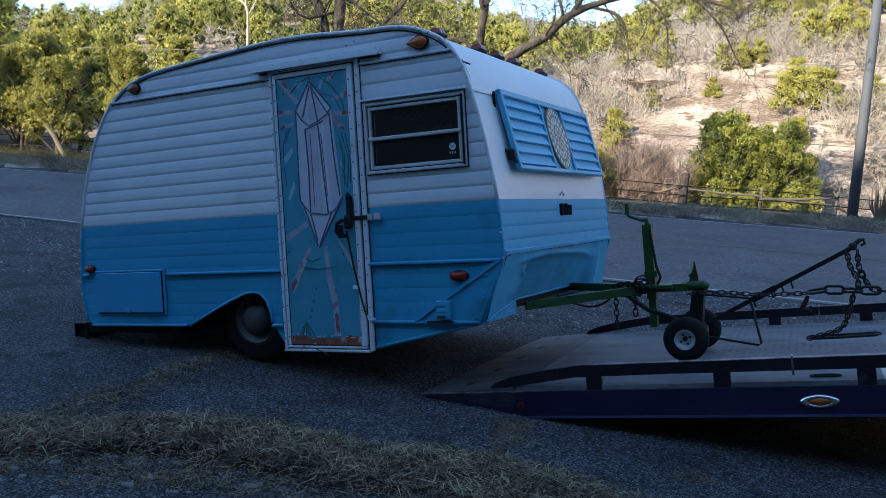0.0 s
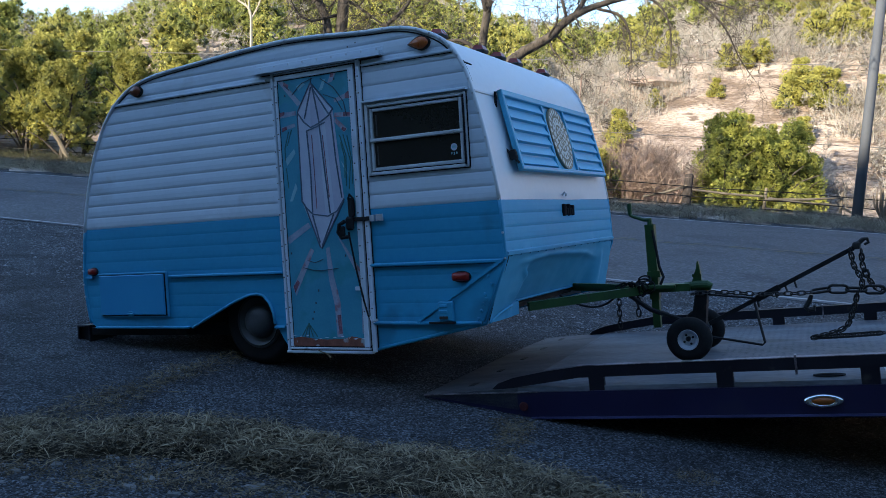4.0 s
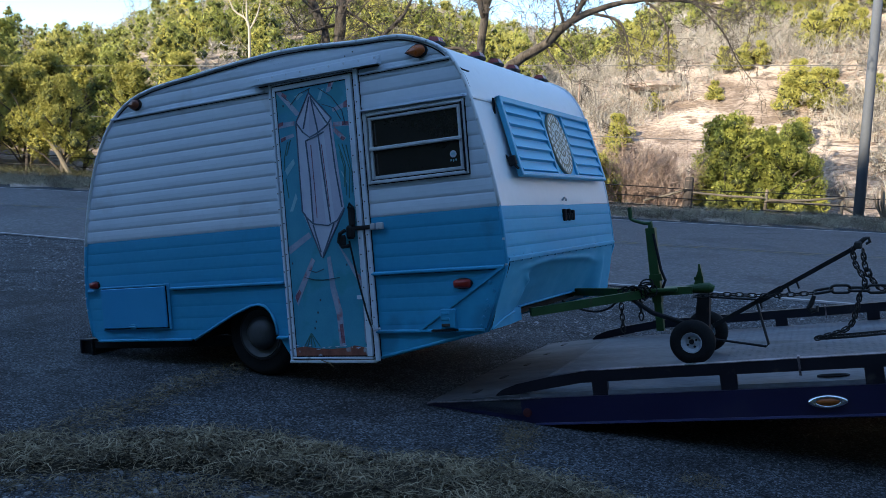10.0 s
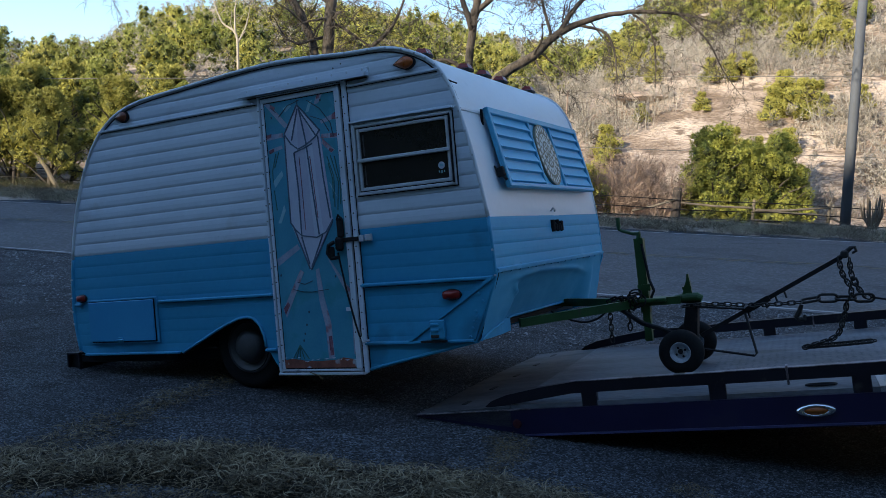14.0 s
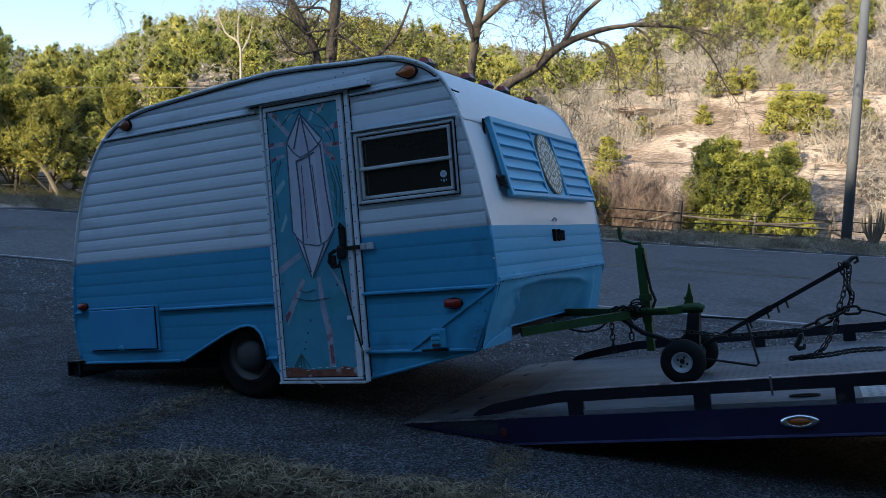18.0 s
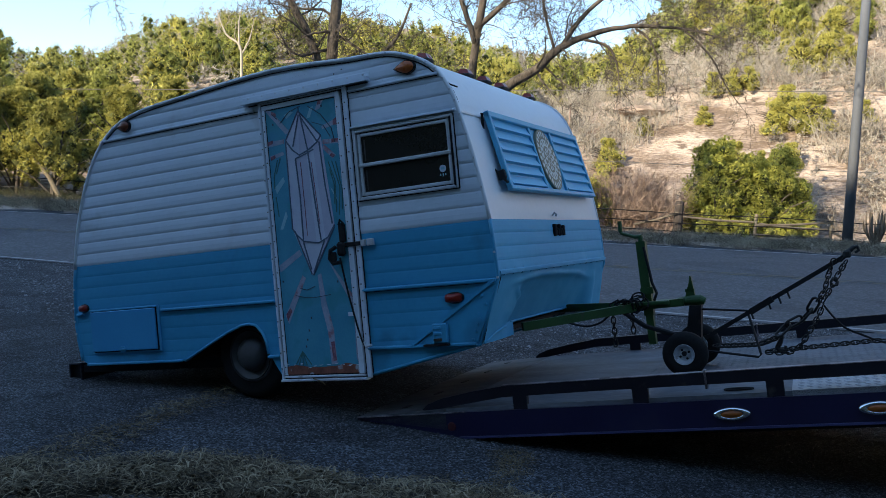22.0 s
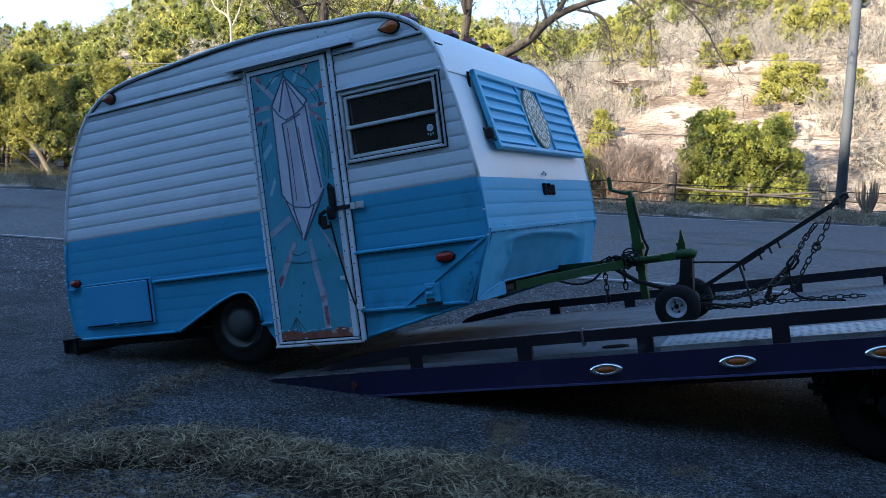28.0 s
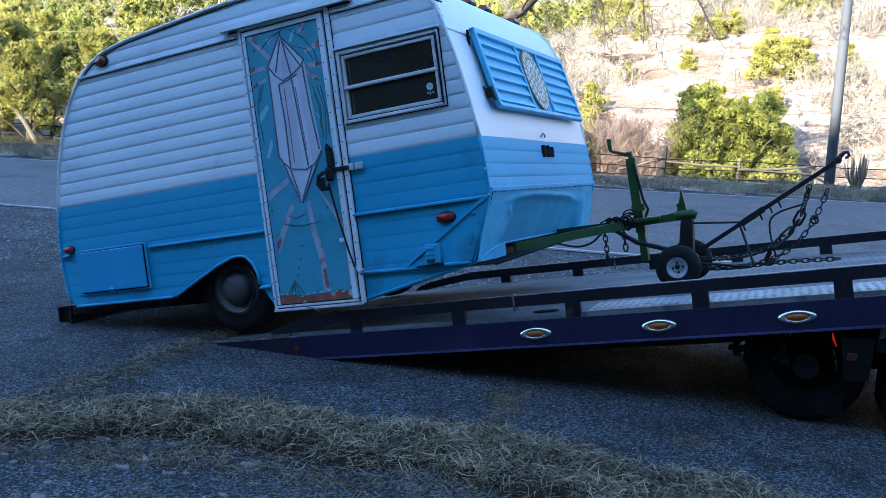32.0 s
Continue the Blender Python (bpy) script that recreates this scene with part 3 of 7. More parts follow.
trailer = thing("travel_trailer", None, "small vintage white and blue camper trailer with raised nose", "trailer")
PITCH = 0.0866
heights = [(max(0.012, 0.917 - PITCH * (i + 1)), 0.917 - PITCH * i, BLUE_PAINT) for i in range(11)] + [(0.917 + PITCH * i, 0.917 + PITCH * (i + 1), WHITE_PAINT) for i in range(14)]
for z0, z1, paint in heights:
    for key, shape in strip_pieces(z0, z1, 0.0072 if paint is WHITE_PAINT else 0.0028).items():
        part("siding_strip", shape, paint, trailer, smooth=True)


def side_panel(y0, y1, holes):
    s = Shape()
    n = 110
    for k in range(n):
        a, b = 0.015 + 2.06 * k / n, 0.015 + 2.06 * (k + 1) / n
        mid = spans((a + b) / 2, holes)
        low, high = spans(a + 1e-4, holes), spans(b - 1e-4, holes)
        if not (len(low) == len(mid) == len(high)):
            low = high = mid
        for (l0, l1), (h0, h1) in zip(low, high):
            for y in (y0, y1):
                s.add([(l0, y, a), (l1, y, a), (h1, y, b), (h0, y, b)], [(0, 1, 2, 3)])
    return s


part("side_wall", side_panel(0.012, 0.045, HOLES), INSIDE, trailer)
part("side_wall", side_panel(WIDTH - 0.03, WIDTH, ()), WHITE_PAINT, trailer)


def skin(points, y0, y1, columns, wave=None, thick=0.02):
    """A sheet swept across the trailer along (x, z) points."""
    s = Shape()
    n = len(points)
    for i, (x, z) in enumerate(points):
        for c in range(columns + 1):
            y = y0 + (y1 - y0) * c / columns
            dx, dz = wave(y, i / (n - 1), z) if wave else (0, 0)
            s.v.append((x + dx, y, z + dz))
    for i in range(n - 1):
        for c in range(columns):
            a = i * (columns + 1) + c
            s.f.append((a, a + columns + 1, a + columns + 2, a + 1))
            s.m.append(0)
    return s


def split_loop(z_from, z_to, front):
    pts = [p for p in LOOP if (p[0] > 0.5) == front and min(z_from, z_to) < p[1] < max(z_from, z_to)]
    table = sorted((p[1], p[0]) for p in LOOP if (p[0] > 0.5) == front and p[1] < 2.0)
    return [(lerp_table(table, z_from), z_from)] + pts + [(lerp_table(table, z_to), z_to)]


rear_low = split_loop(0.19, 0.917, False)
part("rear_panel", skin(rear_low, 0, WIDTH, 12), BLUE_PAINT, trailer, smooth=True)
crown = [p for p in LOOP if p[1] > 0.917 and not (p[0] > 0.5 and p[1] < 1.62)]
ripple = lambda y, t, z: (0.004 * noise.noise(Vector((y * 1.7, t * 9, 6))), 0.005 * noise.noise(Vector((y * 1.3, t * 7, 2))))
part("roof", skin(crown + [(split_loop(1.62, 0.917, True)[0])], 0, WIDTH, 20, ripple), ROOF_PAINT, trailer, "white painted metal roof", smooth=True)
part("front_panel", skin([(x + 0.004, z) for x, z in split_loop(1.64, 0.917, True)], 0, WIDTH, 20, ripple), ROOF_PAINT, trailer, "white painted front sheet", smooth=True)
table = sorted((p[1], p[0]) for p in LOOP if p[0] > 0.5 and p[1] < 1.6)
for i in range(4):
    z0, z1 = 0.917 - 0.083 * i, 0.917 - 0.083 * (i + 1)
    rows = []
    for k in range(8):
        t = 1 - ROWS[7 - k]
        z = z0 + (z1 - z0) * t
        rows.append((lerp_table(table, z) + 0.004 - lap(1 - t, 0.005), z))
    part("siding_strip", skin(rows, 0, WIDTH, 20, lambda y, t, z: (0.003 * noise.noise(Vector((y * 2, z * 4, 8))), 0)), LIT_BLUE, trailer)


NOSE_FOOT = ((0.0, 0.186), (0.12, 0.215), (0.30, 0.248), (0.60, 0.250), (1.30, 0.248), (1.80, 0.246), (2.05, 0.225), (2.25, 0.205))
DENT_TOP = ((0.0, 0.22), (0.40, 0.17), (0.75, 0.11), (1.10, 0.14), (1.60, 0.22), (1.85, 0.34), (2.25, 0.45))


def nose_wave(y, t, z):
    # crushed in between a slanting crease and an upright fold near the far corner, deeper towards its foot
    left = 0.33 + 0.10 * math.sin(3.0 * t)
    inner = smoothstep(left, left + 0.13, y) * (1 - smoothstep(1.86, 1.97, y))
    top = lerp_table(DENT_TOP, y)
    dent = -0.085 * inner * max(0.0, (t - top) / (1 - top)) ** 0.7
    dent += 0.016 * math.exp(-((t - top) / 0.05) ** 2) * smoothstep(0.2, 0.45, y) * (1 - smoothstep(1.5, 1.95, y))
    dent += 0.022 * math.exp(-((y - 0.43 - 0.35 * (t - 0.42)) / 0.022) ** 2 - ((t - 0.43) / 0.10) ** 2)
    dent += 0.014 * math.exp(-((y - 2.0) / 0.03) ** 2) * smoothstep(0.1, 0.4, t)
    dent += 0.012 * noise.noise(Vector((y * 3.0, t * 2.2, 4))) * inner + 0.003 * noise.noise(Vector((y * 9, t * 6, 1)))
    return dent + 0.055 * t * smoothstep(1.2, 2.25, y), (lerp_table(NOSE_FOOT, y) - 0.185) * t


nose = [(1.612 - 0.134 * t, 0.585 - 0.40 * t) for t in (i / 24 for i in range(25))]
part("nose_panel", skin(nose, 0, WIDTH, 90, nose_wave), LIT_BLUE, trailer, "dented blue lower front sheet", smooth=True)
lip = []
for i in range(46):
    y = WIDTH * i / 45
    dx, dz = nose_wave(y, 1.0, 0)
    lip.append((1.478 + dx + 0.006 + 0.004 * noise.noise(Vector((y * 7, 2, 2))), y, 0.185 + dz + 0.005 * noise.noise(Vector((y * 9, 5, 1)))))
part("nose_flange", Shape().tube(lip, 0.008, 6), LIT_BLUE, trailer, "bent lower flange of the front sheet", smooth=True)
skirt = Shape()
for i in range(13):
    y = 0.57 * i / 12
    x = 1.462 - 0.02 * smoothstep(0.3, 0.57, y)
    top = lerp_table(NOSE_FOOT, y)
    wob = 0.006 * noise.noise(Vector((y * 8, 1, 7)))
    skirt.v += [(x + wob, y, 0.176 - 0.004 * smoothstep(0, 0.5, y)), (x + wob * 2, y, top + 0.01), (x - 0.02, y, 0.176), (x - 0.02, y, top + 0.01)]
for i in range(12):
    for a, b in ((0, 1), (3, 2), (2, 0)):
        skirt.f.append((4 * i + a, 4 * i + 4 + a, 4 * i + 4 + b, 4 * i + b))
        skirt.m.append(0)
skirt.f.append((48, 50, 51, 49)), skirt.m.append(0)
part("nose_skirt", skirt, LIT_BLUE, trailer, "blue sheet skirt under the front flange")
part("floor_pan", Shape().slab([(-1.9, 0.19), (-0.9, 0.19), (-0.82, 0.44), (-0.1, 0.44), (0.0, 0.05), (0.66, 0.05), (1.25, 0.162), (1.25, 0.20), (0.6, 0.12), (0.05, 0.12), (-0.05, 0.47), (-0.87, 0.47), (-0.95, 0.23), (-1.9, 0.23)], 0.02, WIDTH - 0.02), BLACK_STEEL, trailer)
for y in (0.0, WIDTH):
    edge = [(x, y - 0.003 if y == 0 else y + 0.003, z) for x, z in LOOP]
    cut = next(i for i, p in enumerate(edge) if p[2] > 0.917)
    cut2 = next(i for i, p in enumerate(edge) if p[0] > 0.5 and p[2] < 0.93)
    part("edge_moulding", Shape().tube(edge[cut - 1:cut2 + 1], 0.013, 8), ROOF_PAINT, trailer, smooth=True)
    part("edge_moulding", Shape().tube(edge[:cut], 0.012, 8), BLUE_PAINT, trailer, smooth=True)
    part("edge_moulding", Shape().tube(edge[cut2:] + [(1.457, y, 0.181), (0.665, y, 0.013)], 0.012, 8), BLUE_PAINT, trailer, smooth=True)
for i, (x, z) in enumerate(LOOP):
    if i % 2 == 0 and z > 0.3:
        part("screw", Shape().box((x - 0.006, -0.019, z - 0.006), (x + 0.006, -0.012, z + 0.006)), ALUMINIUM, trailer)
# lighter blue here stands in for the highlight along the arch rim
part("arch_moulding", Shape().tube([(x, -0.008, z) for x, z in ARCH[1:]], 0.010, 8), LIT_BLUE, trailer, smooth=True)
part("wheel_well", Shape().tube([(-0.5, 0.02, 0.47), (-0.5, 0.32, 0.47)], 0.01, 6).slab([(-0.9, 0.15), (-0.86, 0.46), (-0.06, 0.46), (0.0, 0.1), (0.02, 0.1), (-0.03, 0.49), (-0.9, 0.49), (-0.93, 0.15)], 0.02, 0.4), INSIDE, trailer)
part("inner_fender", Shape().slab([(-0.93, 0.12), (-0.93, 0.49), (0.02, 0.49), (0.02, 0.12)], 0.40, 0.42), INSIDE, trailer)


def trim(x0, x1, z, w=0.03, paint=BLUE_PAINT, out=0.024):
    s = Shape().box((x0, -out, z - w / 2), (x1, -0.004, z + w / 2), bevel=0.006)
    s.box((x0, -out - 0.006, z - w * 0.22), (x1, -out + 0.002, z + w * 0.22))
    return part("trim_rail", s, paint, trailer)


trim(-1.94, -1.86, 0.545, 0.022), trim(-1.07, -0.03, 0.533, 0.022), trim(0.68, 1.60, 0.557, 0.024)
trim(-0.12, -0.03, 0.16, 0.024), trim(0.68, 1.44, 0.185, 0.024), trim(-1.86, -0.9, 0.158, 0.02)
trim(-1.53, -0.06, 1.833, 0.020, WHITE_PAINT, 0.018), trim(0.70, 1.345, 1.833, 0.020, WHITE_PAINT, 0.018)
# black strip that paints in the shade below the gutter
part("gutter_seam", Shape().box((-0.10, -0.022, 1.8625), (0.85, -0.004, 1.8675)), SEAL_SHADE_BLACK, trailer, "dark strip for the shade under the rain gutter")
# thin black strips draw the line of shade beneath each rail
for x0, x1, z, depth in ((-1.50, -0.03, 1.8195, 0.012), (0.70, 1.34, 1.8195, 0.012), (-1.06, -0.03, 0.5195, 0.006), (0.70, 1.58, 0.5425, 0.006)):
    part("trim_seam", Shape().box((x0, -depth, z - 0.001), (x1, -0.002, z + 0.003)), SEAL_SHADE_BLACK, trailer, "dark strip for the shade under the trim rail")
# the moulding's shadow on the wall, drawn as a thin black tube
inner = []
for a, b, c in zip(LOOP, LOOP[1:], LOOP[2:]):
    way = Vector((c[0] - a[0], c[1] - a[1])).normalized()
    inner.append((b[0] + way.y * 0.022, -0.0075, b[1] - way.x * 0.022))
part("edge_seam", Shape().tube([q for q in inner if q[2] > 1.80], 0.0045, 5), SEAL_SHADE_BLACK, trailer, "dark line for the shadow inside the edge moulding")
awning = part("door_gutter", Shape().slab([(-0.155, 1.880), (0.862, 1.872), (0.862, 1.897), (-0.155, 1.905)], -0.055, -0.002).box((-0.15, -0.012, 1.90), (0.86, -0.002, 1.932), bevel=0.003).slab([(-0.155, 1.876), (0.862, 1.868), (0.862, 1.880), (-0.155, 1.888)], -0.058, -0.052), WHITE_PAINT, trailer, "white sheet-metal rain gutter over the door")
for i in range(9):
    part("rivet", Shape().lathe([(0.0, -0.004), (0.006, -0.003), (0.008, 0.0)], 8, pose(-0.1 + 0.115 * i, -0.013, 1.918)), ALUMINIUM, awning)

# door with its painted crystal
door = part("door", Shape().box((0.022, -0.014, 0.045), (0.612, 0.012, 1.838), bevel=0.004), TEAL, trailer, "teal door painted with a white crystal and rays")
for a, b in (((-0.022, -0.022, 0.0), (-0.003, 0.01, 1.874)), ((0.656, -0.024, 0.0), (0.690, -0.001, 1.872)), ((-0.022, -0.022, 1.858), (0.656, 0.01, 1.876))):
    part("door_jamb", Shape().box(a, b, bevel=0.004), WHITE_PAINT, door)
part("door_jamb", Shape().box((-0.02, -0.035, -0.012), (0.66, 0.01, 0.004), bevel=0.003), ALUMINIUM, door)
part("door_jamb", Shape().box((0.0, -0.024, 0.012), (0.64, 0.0, 0.026), bevel=0.003), ALUMINIUM, door)
for a, b in (((-0.003, -0.006, 0.004), (0.008, 0.01, 1.858)), ((0.638, -0.004, 0.004), (0.656, 0.01, 1.858)), ((-0.003, -0.005, 1.848), (0.656, 0.01, 1.858)), ((0.0, -0.010, 0.026), (0.64, 0.0, 0.040)), ((0.031, -0.0165, 0.06), (0.035, -0.010, 1.82)), ((0.594, -0.0165, 0.09), (0.598, -0.010, 1.82)), ((0.031, -0.0165, 1.812), (0.598, -0.010, 1.817)), ((0.690, -0.010, 0.0), (0.694, 0.0, 1.866))):
    part("door_seal", Shape().box(a, b), SEAL_SHADE_BLACK, door, "dark rubber seal and gap")
for a, b in (((0.008, -0.022, 0.03), (0.031, 0.0, 1.846)), ((0.598, -0.024, 0.03), (0.638, 0.0, 1.846)), ((0.008, -0.023, 1.817), (0.638, 0.0, 1.847))):
    part("door_frame", Shape().box(a, b, bevel=0.003), WHITE_PAINT, door)
for i in range(17):
    for x, y in ((-0.012, -0.0225), (0.019, -0.0225), (0.613, -0.0245), (0.673, -0.0245)):
        part("rivet", Shape().box((x - 0.004, y - 0.002, 0.075 + 0.106 * i + 0.3 * x), (x + 0.004, y + 0.001, 0.083 + 0.106 * i + 0.3 * x)), HUB_GREY, door)
part("rusted_edge", Shape().slab([(0.03, 0.035), (0.60, 0.035), (0.60, 0.085), (0.5, 0.10), (0.44, 0.085), (0.3, 0.078), (0.2, 0.083), (0.1, 0.097), (0.03, 0.088)], -0.019, -0.012), RUST, door, "rust-brown rotten lower edge")
part("straw", Shape().tube([(0.24, -0.03, 0.006), (0.33, -0.06, -0.012), (0.37, -0.08, -0.03)], 0.004, 5), DRY_GRASS, door)


def on_door(s, t):
    return 0.034 + 0.556 * s, 0.09 + 1.72 * t


def paint_area(name, outline, mat, level):
    pts = [on_door(*p) for p in outline]
    return part(name, Shape().slab(pts, -0.0145 - 0.0012 * level, -0.0135), mat, door)


def paint_line(lines, mat, level, w=0.006, name="painted_line"):
    for line in lines:
        s = Shape()
        pts = [Vector((on_door(*p)[0], -0.0145 - 0.0012 * level, on_door(*p)[1])) for p in line]
        s.tube(pts, w / 2, 4)
        part(name, s, mat, door)


RAYS = [[(0.002, 1.001), (0.070, 1.004), (0.335, 0.905), (0.273, 0.897)], [(-0.011, 0.880), (0.000, 0.859), (0.237, 0.863), (0.243, 0.880)], [(0.014, 0.823), (0.027, 0.808), (0.225, 0.820), (0.212, 0.833)], [(0.772, 1.003), (0.851, 1.003), (0.786, 0.970), (0.721, 0.967)], [(1.009, 0.924), (1.002, 0.903), (0.802, 0.891), (0.790, 0.904)], [(1.011, 0.848), (1.004, 0.830), (0.786, 0.836), (0.791, 0.853)], [(0.802, 0.835), (0.960, 0.787), (0.910, 0.776), (0.781, 0.819)]]
STROKES = [[(0.043, 0.697), (0.182, 0.736), (0.201, 0.717), (0.070, 0.673)], [(0.070, 0.534), (0.176, 0.604), (0.194, 0.582), (0.112, 0.533)], [(0.840, 0.670), (0.869, 0.659), (0.941, 0.609), (0.885, 0.637)], [(0.272, 0.973), (0.358, 0.984), (0.406, 0.977), (0.300, 0.956)], [(0.653, 0.983), (0.701, 0.985), (0.642, 0.945), (0.592, 0.943)]]
BEAMS = [[(0.000, 0.394), (0.320, 0.447), (0.354, 0.428), (0.018, 0.367)], [(0.034, 0.198), (0.331, 0.348), (0.378, 0.337), (0.074, 0.164)], [(0.550, 0.344), (0.601, 0.350), (0.640, 0.234), (0.707, 0.137), (0.716, 0.002), (0.635, 0.002), (0.624, 0.126), (0.565, 0.224)], [(0.732, 0.384), (0.782, 0.368), (1.031, 0.251), (0.960, 0.245)], [(0.960, 0.245), (1.040, 0.251), (1.074, 0.187), (1.041, 0.016), (0.987, 0.017), (1.005, 0.187)]]
TIPS = [[(0.653, 0.087), (0.701, 0.089), (0.712, 0.017), (0.662, 0.013)], [(0.043, 0.202), (0.110, 0.226), (0.140, 0.215), (0.061, 0.175)], [(-0.029, 0.878), (0.076, 0.883), (0.072, 0.870), (-0.016, 0.862)], [(0.094, 0.996), (0.158, 0.983), (0.144, 0.967), (0.081, 0.984)], [(0.960, 0.920), (1.011, 0.928), (1.009, 0.899), (0.955, 0.901)], [(0.917, 0.850), (1.011, 0.848), (1.005, 0.835), (0.912, 0.835)], [(0.894, 0.798), (0.946, 0.787), (0.912, 0.778), (0.874, 0.788)], [(0.022, 0.819), (0.092, 0.825), (0.097, 0.813), (0.025, 0.805)], [(0.772, 1.001), (0.818, 1.001), (0.799, 0.987), (0.759, 0.987)]]
INK = [[(0.480, 0.978), (0.266, 0.873)], [(0.484, 0.963), (0.365, 0.845)], [(0.502, 0.966), (0.572, 0.823)], [(0.507, 0.955), (0.710, 0.852)], [(0.480, 0.978), (0.772, 0.869)], [(0.266, 0.873), (0.354, 0.832), (0.446, 0.809), (0.572, 0.822), (0.709, 0.846), (0.772, 0.869)], [(0.264, 0.869), (0.257, 0.678), (0.254, 0.534)], [(0.385, 0.798), (0.406, 0.652), (0.396, 0.478)], [(0.570, 0.817), (0.610, 0.624), (0.647, 0.476)], [(0.741, 0.849), (0.772, 0.683), (0.824, 0.532)], [(0.246, 0.534), (0.304, 0.506), (0.396, 0.478), (0.612, 0.466), (0.745, 0.483), (0.853, 0.527)], [(0.284, 0.520), (0.478, 0.348)], [(0.394, 0.474), (0.477, 0.367)], [(0.694, 0.473), (0.505, 0.356)], [(0.844, 0.519), (0.495, 0.345)], [(0.385, 0.798), (0.527, 0.808), (0.653, 0.822)]]
HALO = [[(0.622, 0.989), (0.795, 0.949), (0.928, 0.890), (0.959, 0.835)], [(0.511, 0.994), (0.342, 0.980), (0.205, 0.943)], [(0.275, 0.301), (0.379, 0.290), (0.498, 0.302)], [(0.209, 0.273), (0.347, 0.262), (0.468, 0.259), (0.712, 0.266)], [(0.653, 0.927), (0.822, 0.905), (0.903, 0.859)], [(0.106, 0.980), (0.167, 0.962)], [(0.486, 0.995), (0.487, 0.974)]]
GREEN = [[(0.844, 0.766), (0.915, 0.689), (0.897, 0.573)], [(0.892, 0.768), (0.973, 0.666), (0.933, 0.561)], [(0.853, 0.740), (0.897, 0.679), (0.883, 0.605)], [(0.119, 0.804), (0.049, 0.741), (0.043, 0.694)], [(0.162, 0.809), (0.085, 0.750)], [(0.946, 0.762), (1.000, 0.654), (0.978, 0.581)], [(0.050, 0.663), (0.068, 0.585)]]
FAN = [[(0.234, 0.056), (0.128, 0.008)], [(0.234, 0.056), (0.167, 0.003)], [(0.234, 0.056), (0.225, -0.001)], [(0.234, 0.056), (0.284, 0.001)], [(0.234, 0.056), (0.351, 0.003)]]
BLUSH = [[(0.453, 0.780), (0.459, 0.607), (0.459, 0.498)], [(0.606, 0.775), (0.635, 0.623), (0.649, 0.537)]]
DOTS = [(0.405, 0.183), (0.358, 0.135), (0.322, 0.100), (0.297, 0.074), (0.041, 0.331), (0.822, 0.313), (0.095, 0.944), (-0.007, 0.948), (0.813, 0.980)]
AP, LS, RS, NO, N2, T2L, T2R = (0.478, 0.978), (0.264, 0.873), (0.770, 0.869), (0.444, 0.809), (0.682, 0.841), (0.383, 0.798), (0.651, 0.820)
LB, LB2, RB2, RB, TIP, M0, M1 = (0.245, 0.534), (0.383, 0.474), (0.709, 0.475), (0.851, 0.527), (0.477, 0.345), (0.545, 0.815), (0.580, 0.465)
for facet, mat in (([AP, LS, NO], LILAC), ([AP, NO, N2], LILAC_DARK), ([AP, N2, RS], LILAC), ([LS, LB, LB2, T2L, NO], LILAC), ([T2L, LB2, M1, M0], LILAC_DARK), ([M0, M1, RB2, T2R], LILAC), ([N2, T2R, RB2, RB, RS], LILAC_DARK), ([NO, T2L, M0, T2R, N2], LILAC), ([LB, TIP, LB2], LILAC_DARK), ([LB2, TIP, RB2], LILAC), ([RB2, TIP, RB], LILAC_DARK)):
    paint_area("crystal_facet", facet, mat, 1)
for ray in RAYS + BEAMS:
    paint_area("painted_ray", ray, RAY_PAINT, 0.6)
for stroke in STROKES:
    paint_area("painted_stroke", stroke, PALE_BLUE_PAINT, 0.6)
for tip in TIPS:
    paint_area("painted_ray_tip", tip, PINK_PAINT, 0.9)
paint_line(INK, INK_WASH, 1.6, 0.011)
paint_line(INK[:6] + INK[6:10], LINE_PAINT, 2.2, 0.005)
paint_line(HALO, LINE_PAINT, 1.4, 0.006)
paint_line(GREEN, LEAF_PAINT, 1.2, 0.007, "painted_leaf")
paint_line(FAN, LEAF_PAINT, 1.2, 0.007, "painted_leaf")
paint_line(BLUSH, PINK_PAINT, 1.4, 0.006)
for s, t in DOTS:
    x, z = on_door(s, t)
    part("painted_dot", Shape().box((x - 0.005, -0.0165, z - 0.007), (x + 0.005, -0.014, z + 0.007)), LINE_PAINT, door)
rng = np.random.default_rng(4)
chips = Shape()
for k in range(11):
    x = 0.04 + 0.55 * k / 10 + rng.normal() * 0.005
    z = 0.092 + 0.008 * rng.normal() + (0.012 if k in (0, 1, 20, 21, 22) else 0)
    w = rng.uniform(0.005, 0.02)
    chips.slab([(x - w, z), (x, z - rng.uniform(0.002, 0.006)), (x + w, z + 0.002), (x + 0.3 * w, z + rng.uniform(0.002, 0.005))], -0.0215, -0.018)
tagged(part("peeling_paint", chips, WHITE_PAINT, door, "flaking white paint chips"), kind="stuff")
latch = part("door_latch", Shape().box((0.548, -0.05, 0.875), (0.590, -0.012, 1.0), bevel=0.010).box((0.525, -0.055, 0.79), (0.585, -0.02, 0.880), bevel=0.014).tube([(0.53, -0.06, 0.85), (0.49, -0.065, 0.83), (0.478, -0.065, 0.78), (0.50, -0.06, 0.745), (0.55, -0.055, 0.75)], 0.013, 7).tube([(0.56, -0.05, 0.99), (0.575, -0.055, 1.02), (0.60, -0.05, 0.99)], 0.008, 6).box((0.485, -0.07, 0.755), (0.53, -0.05, 0.82), bevel=0.008), BLACK_STEEL, door, "black hasp and padlock")
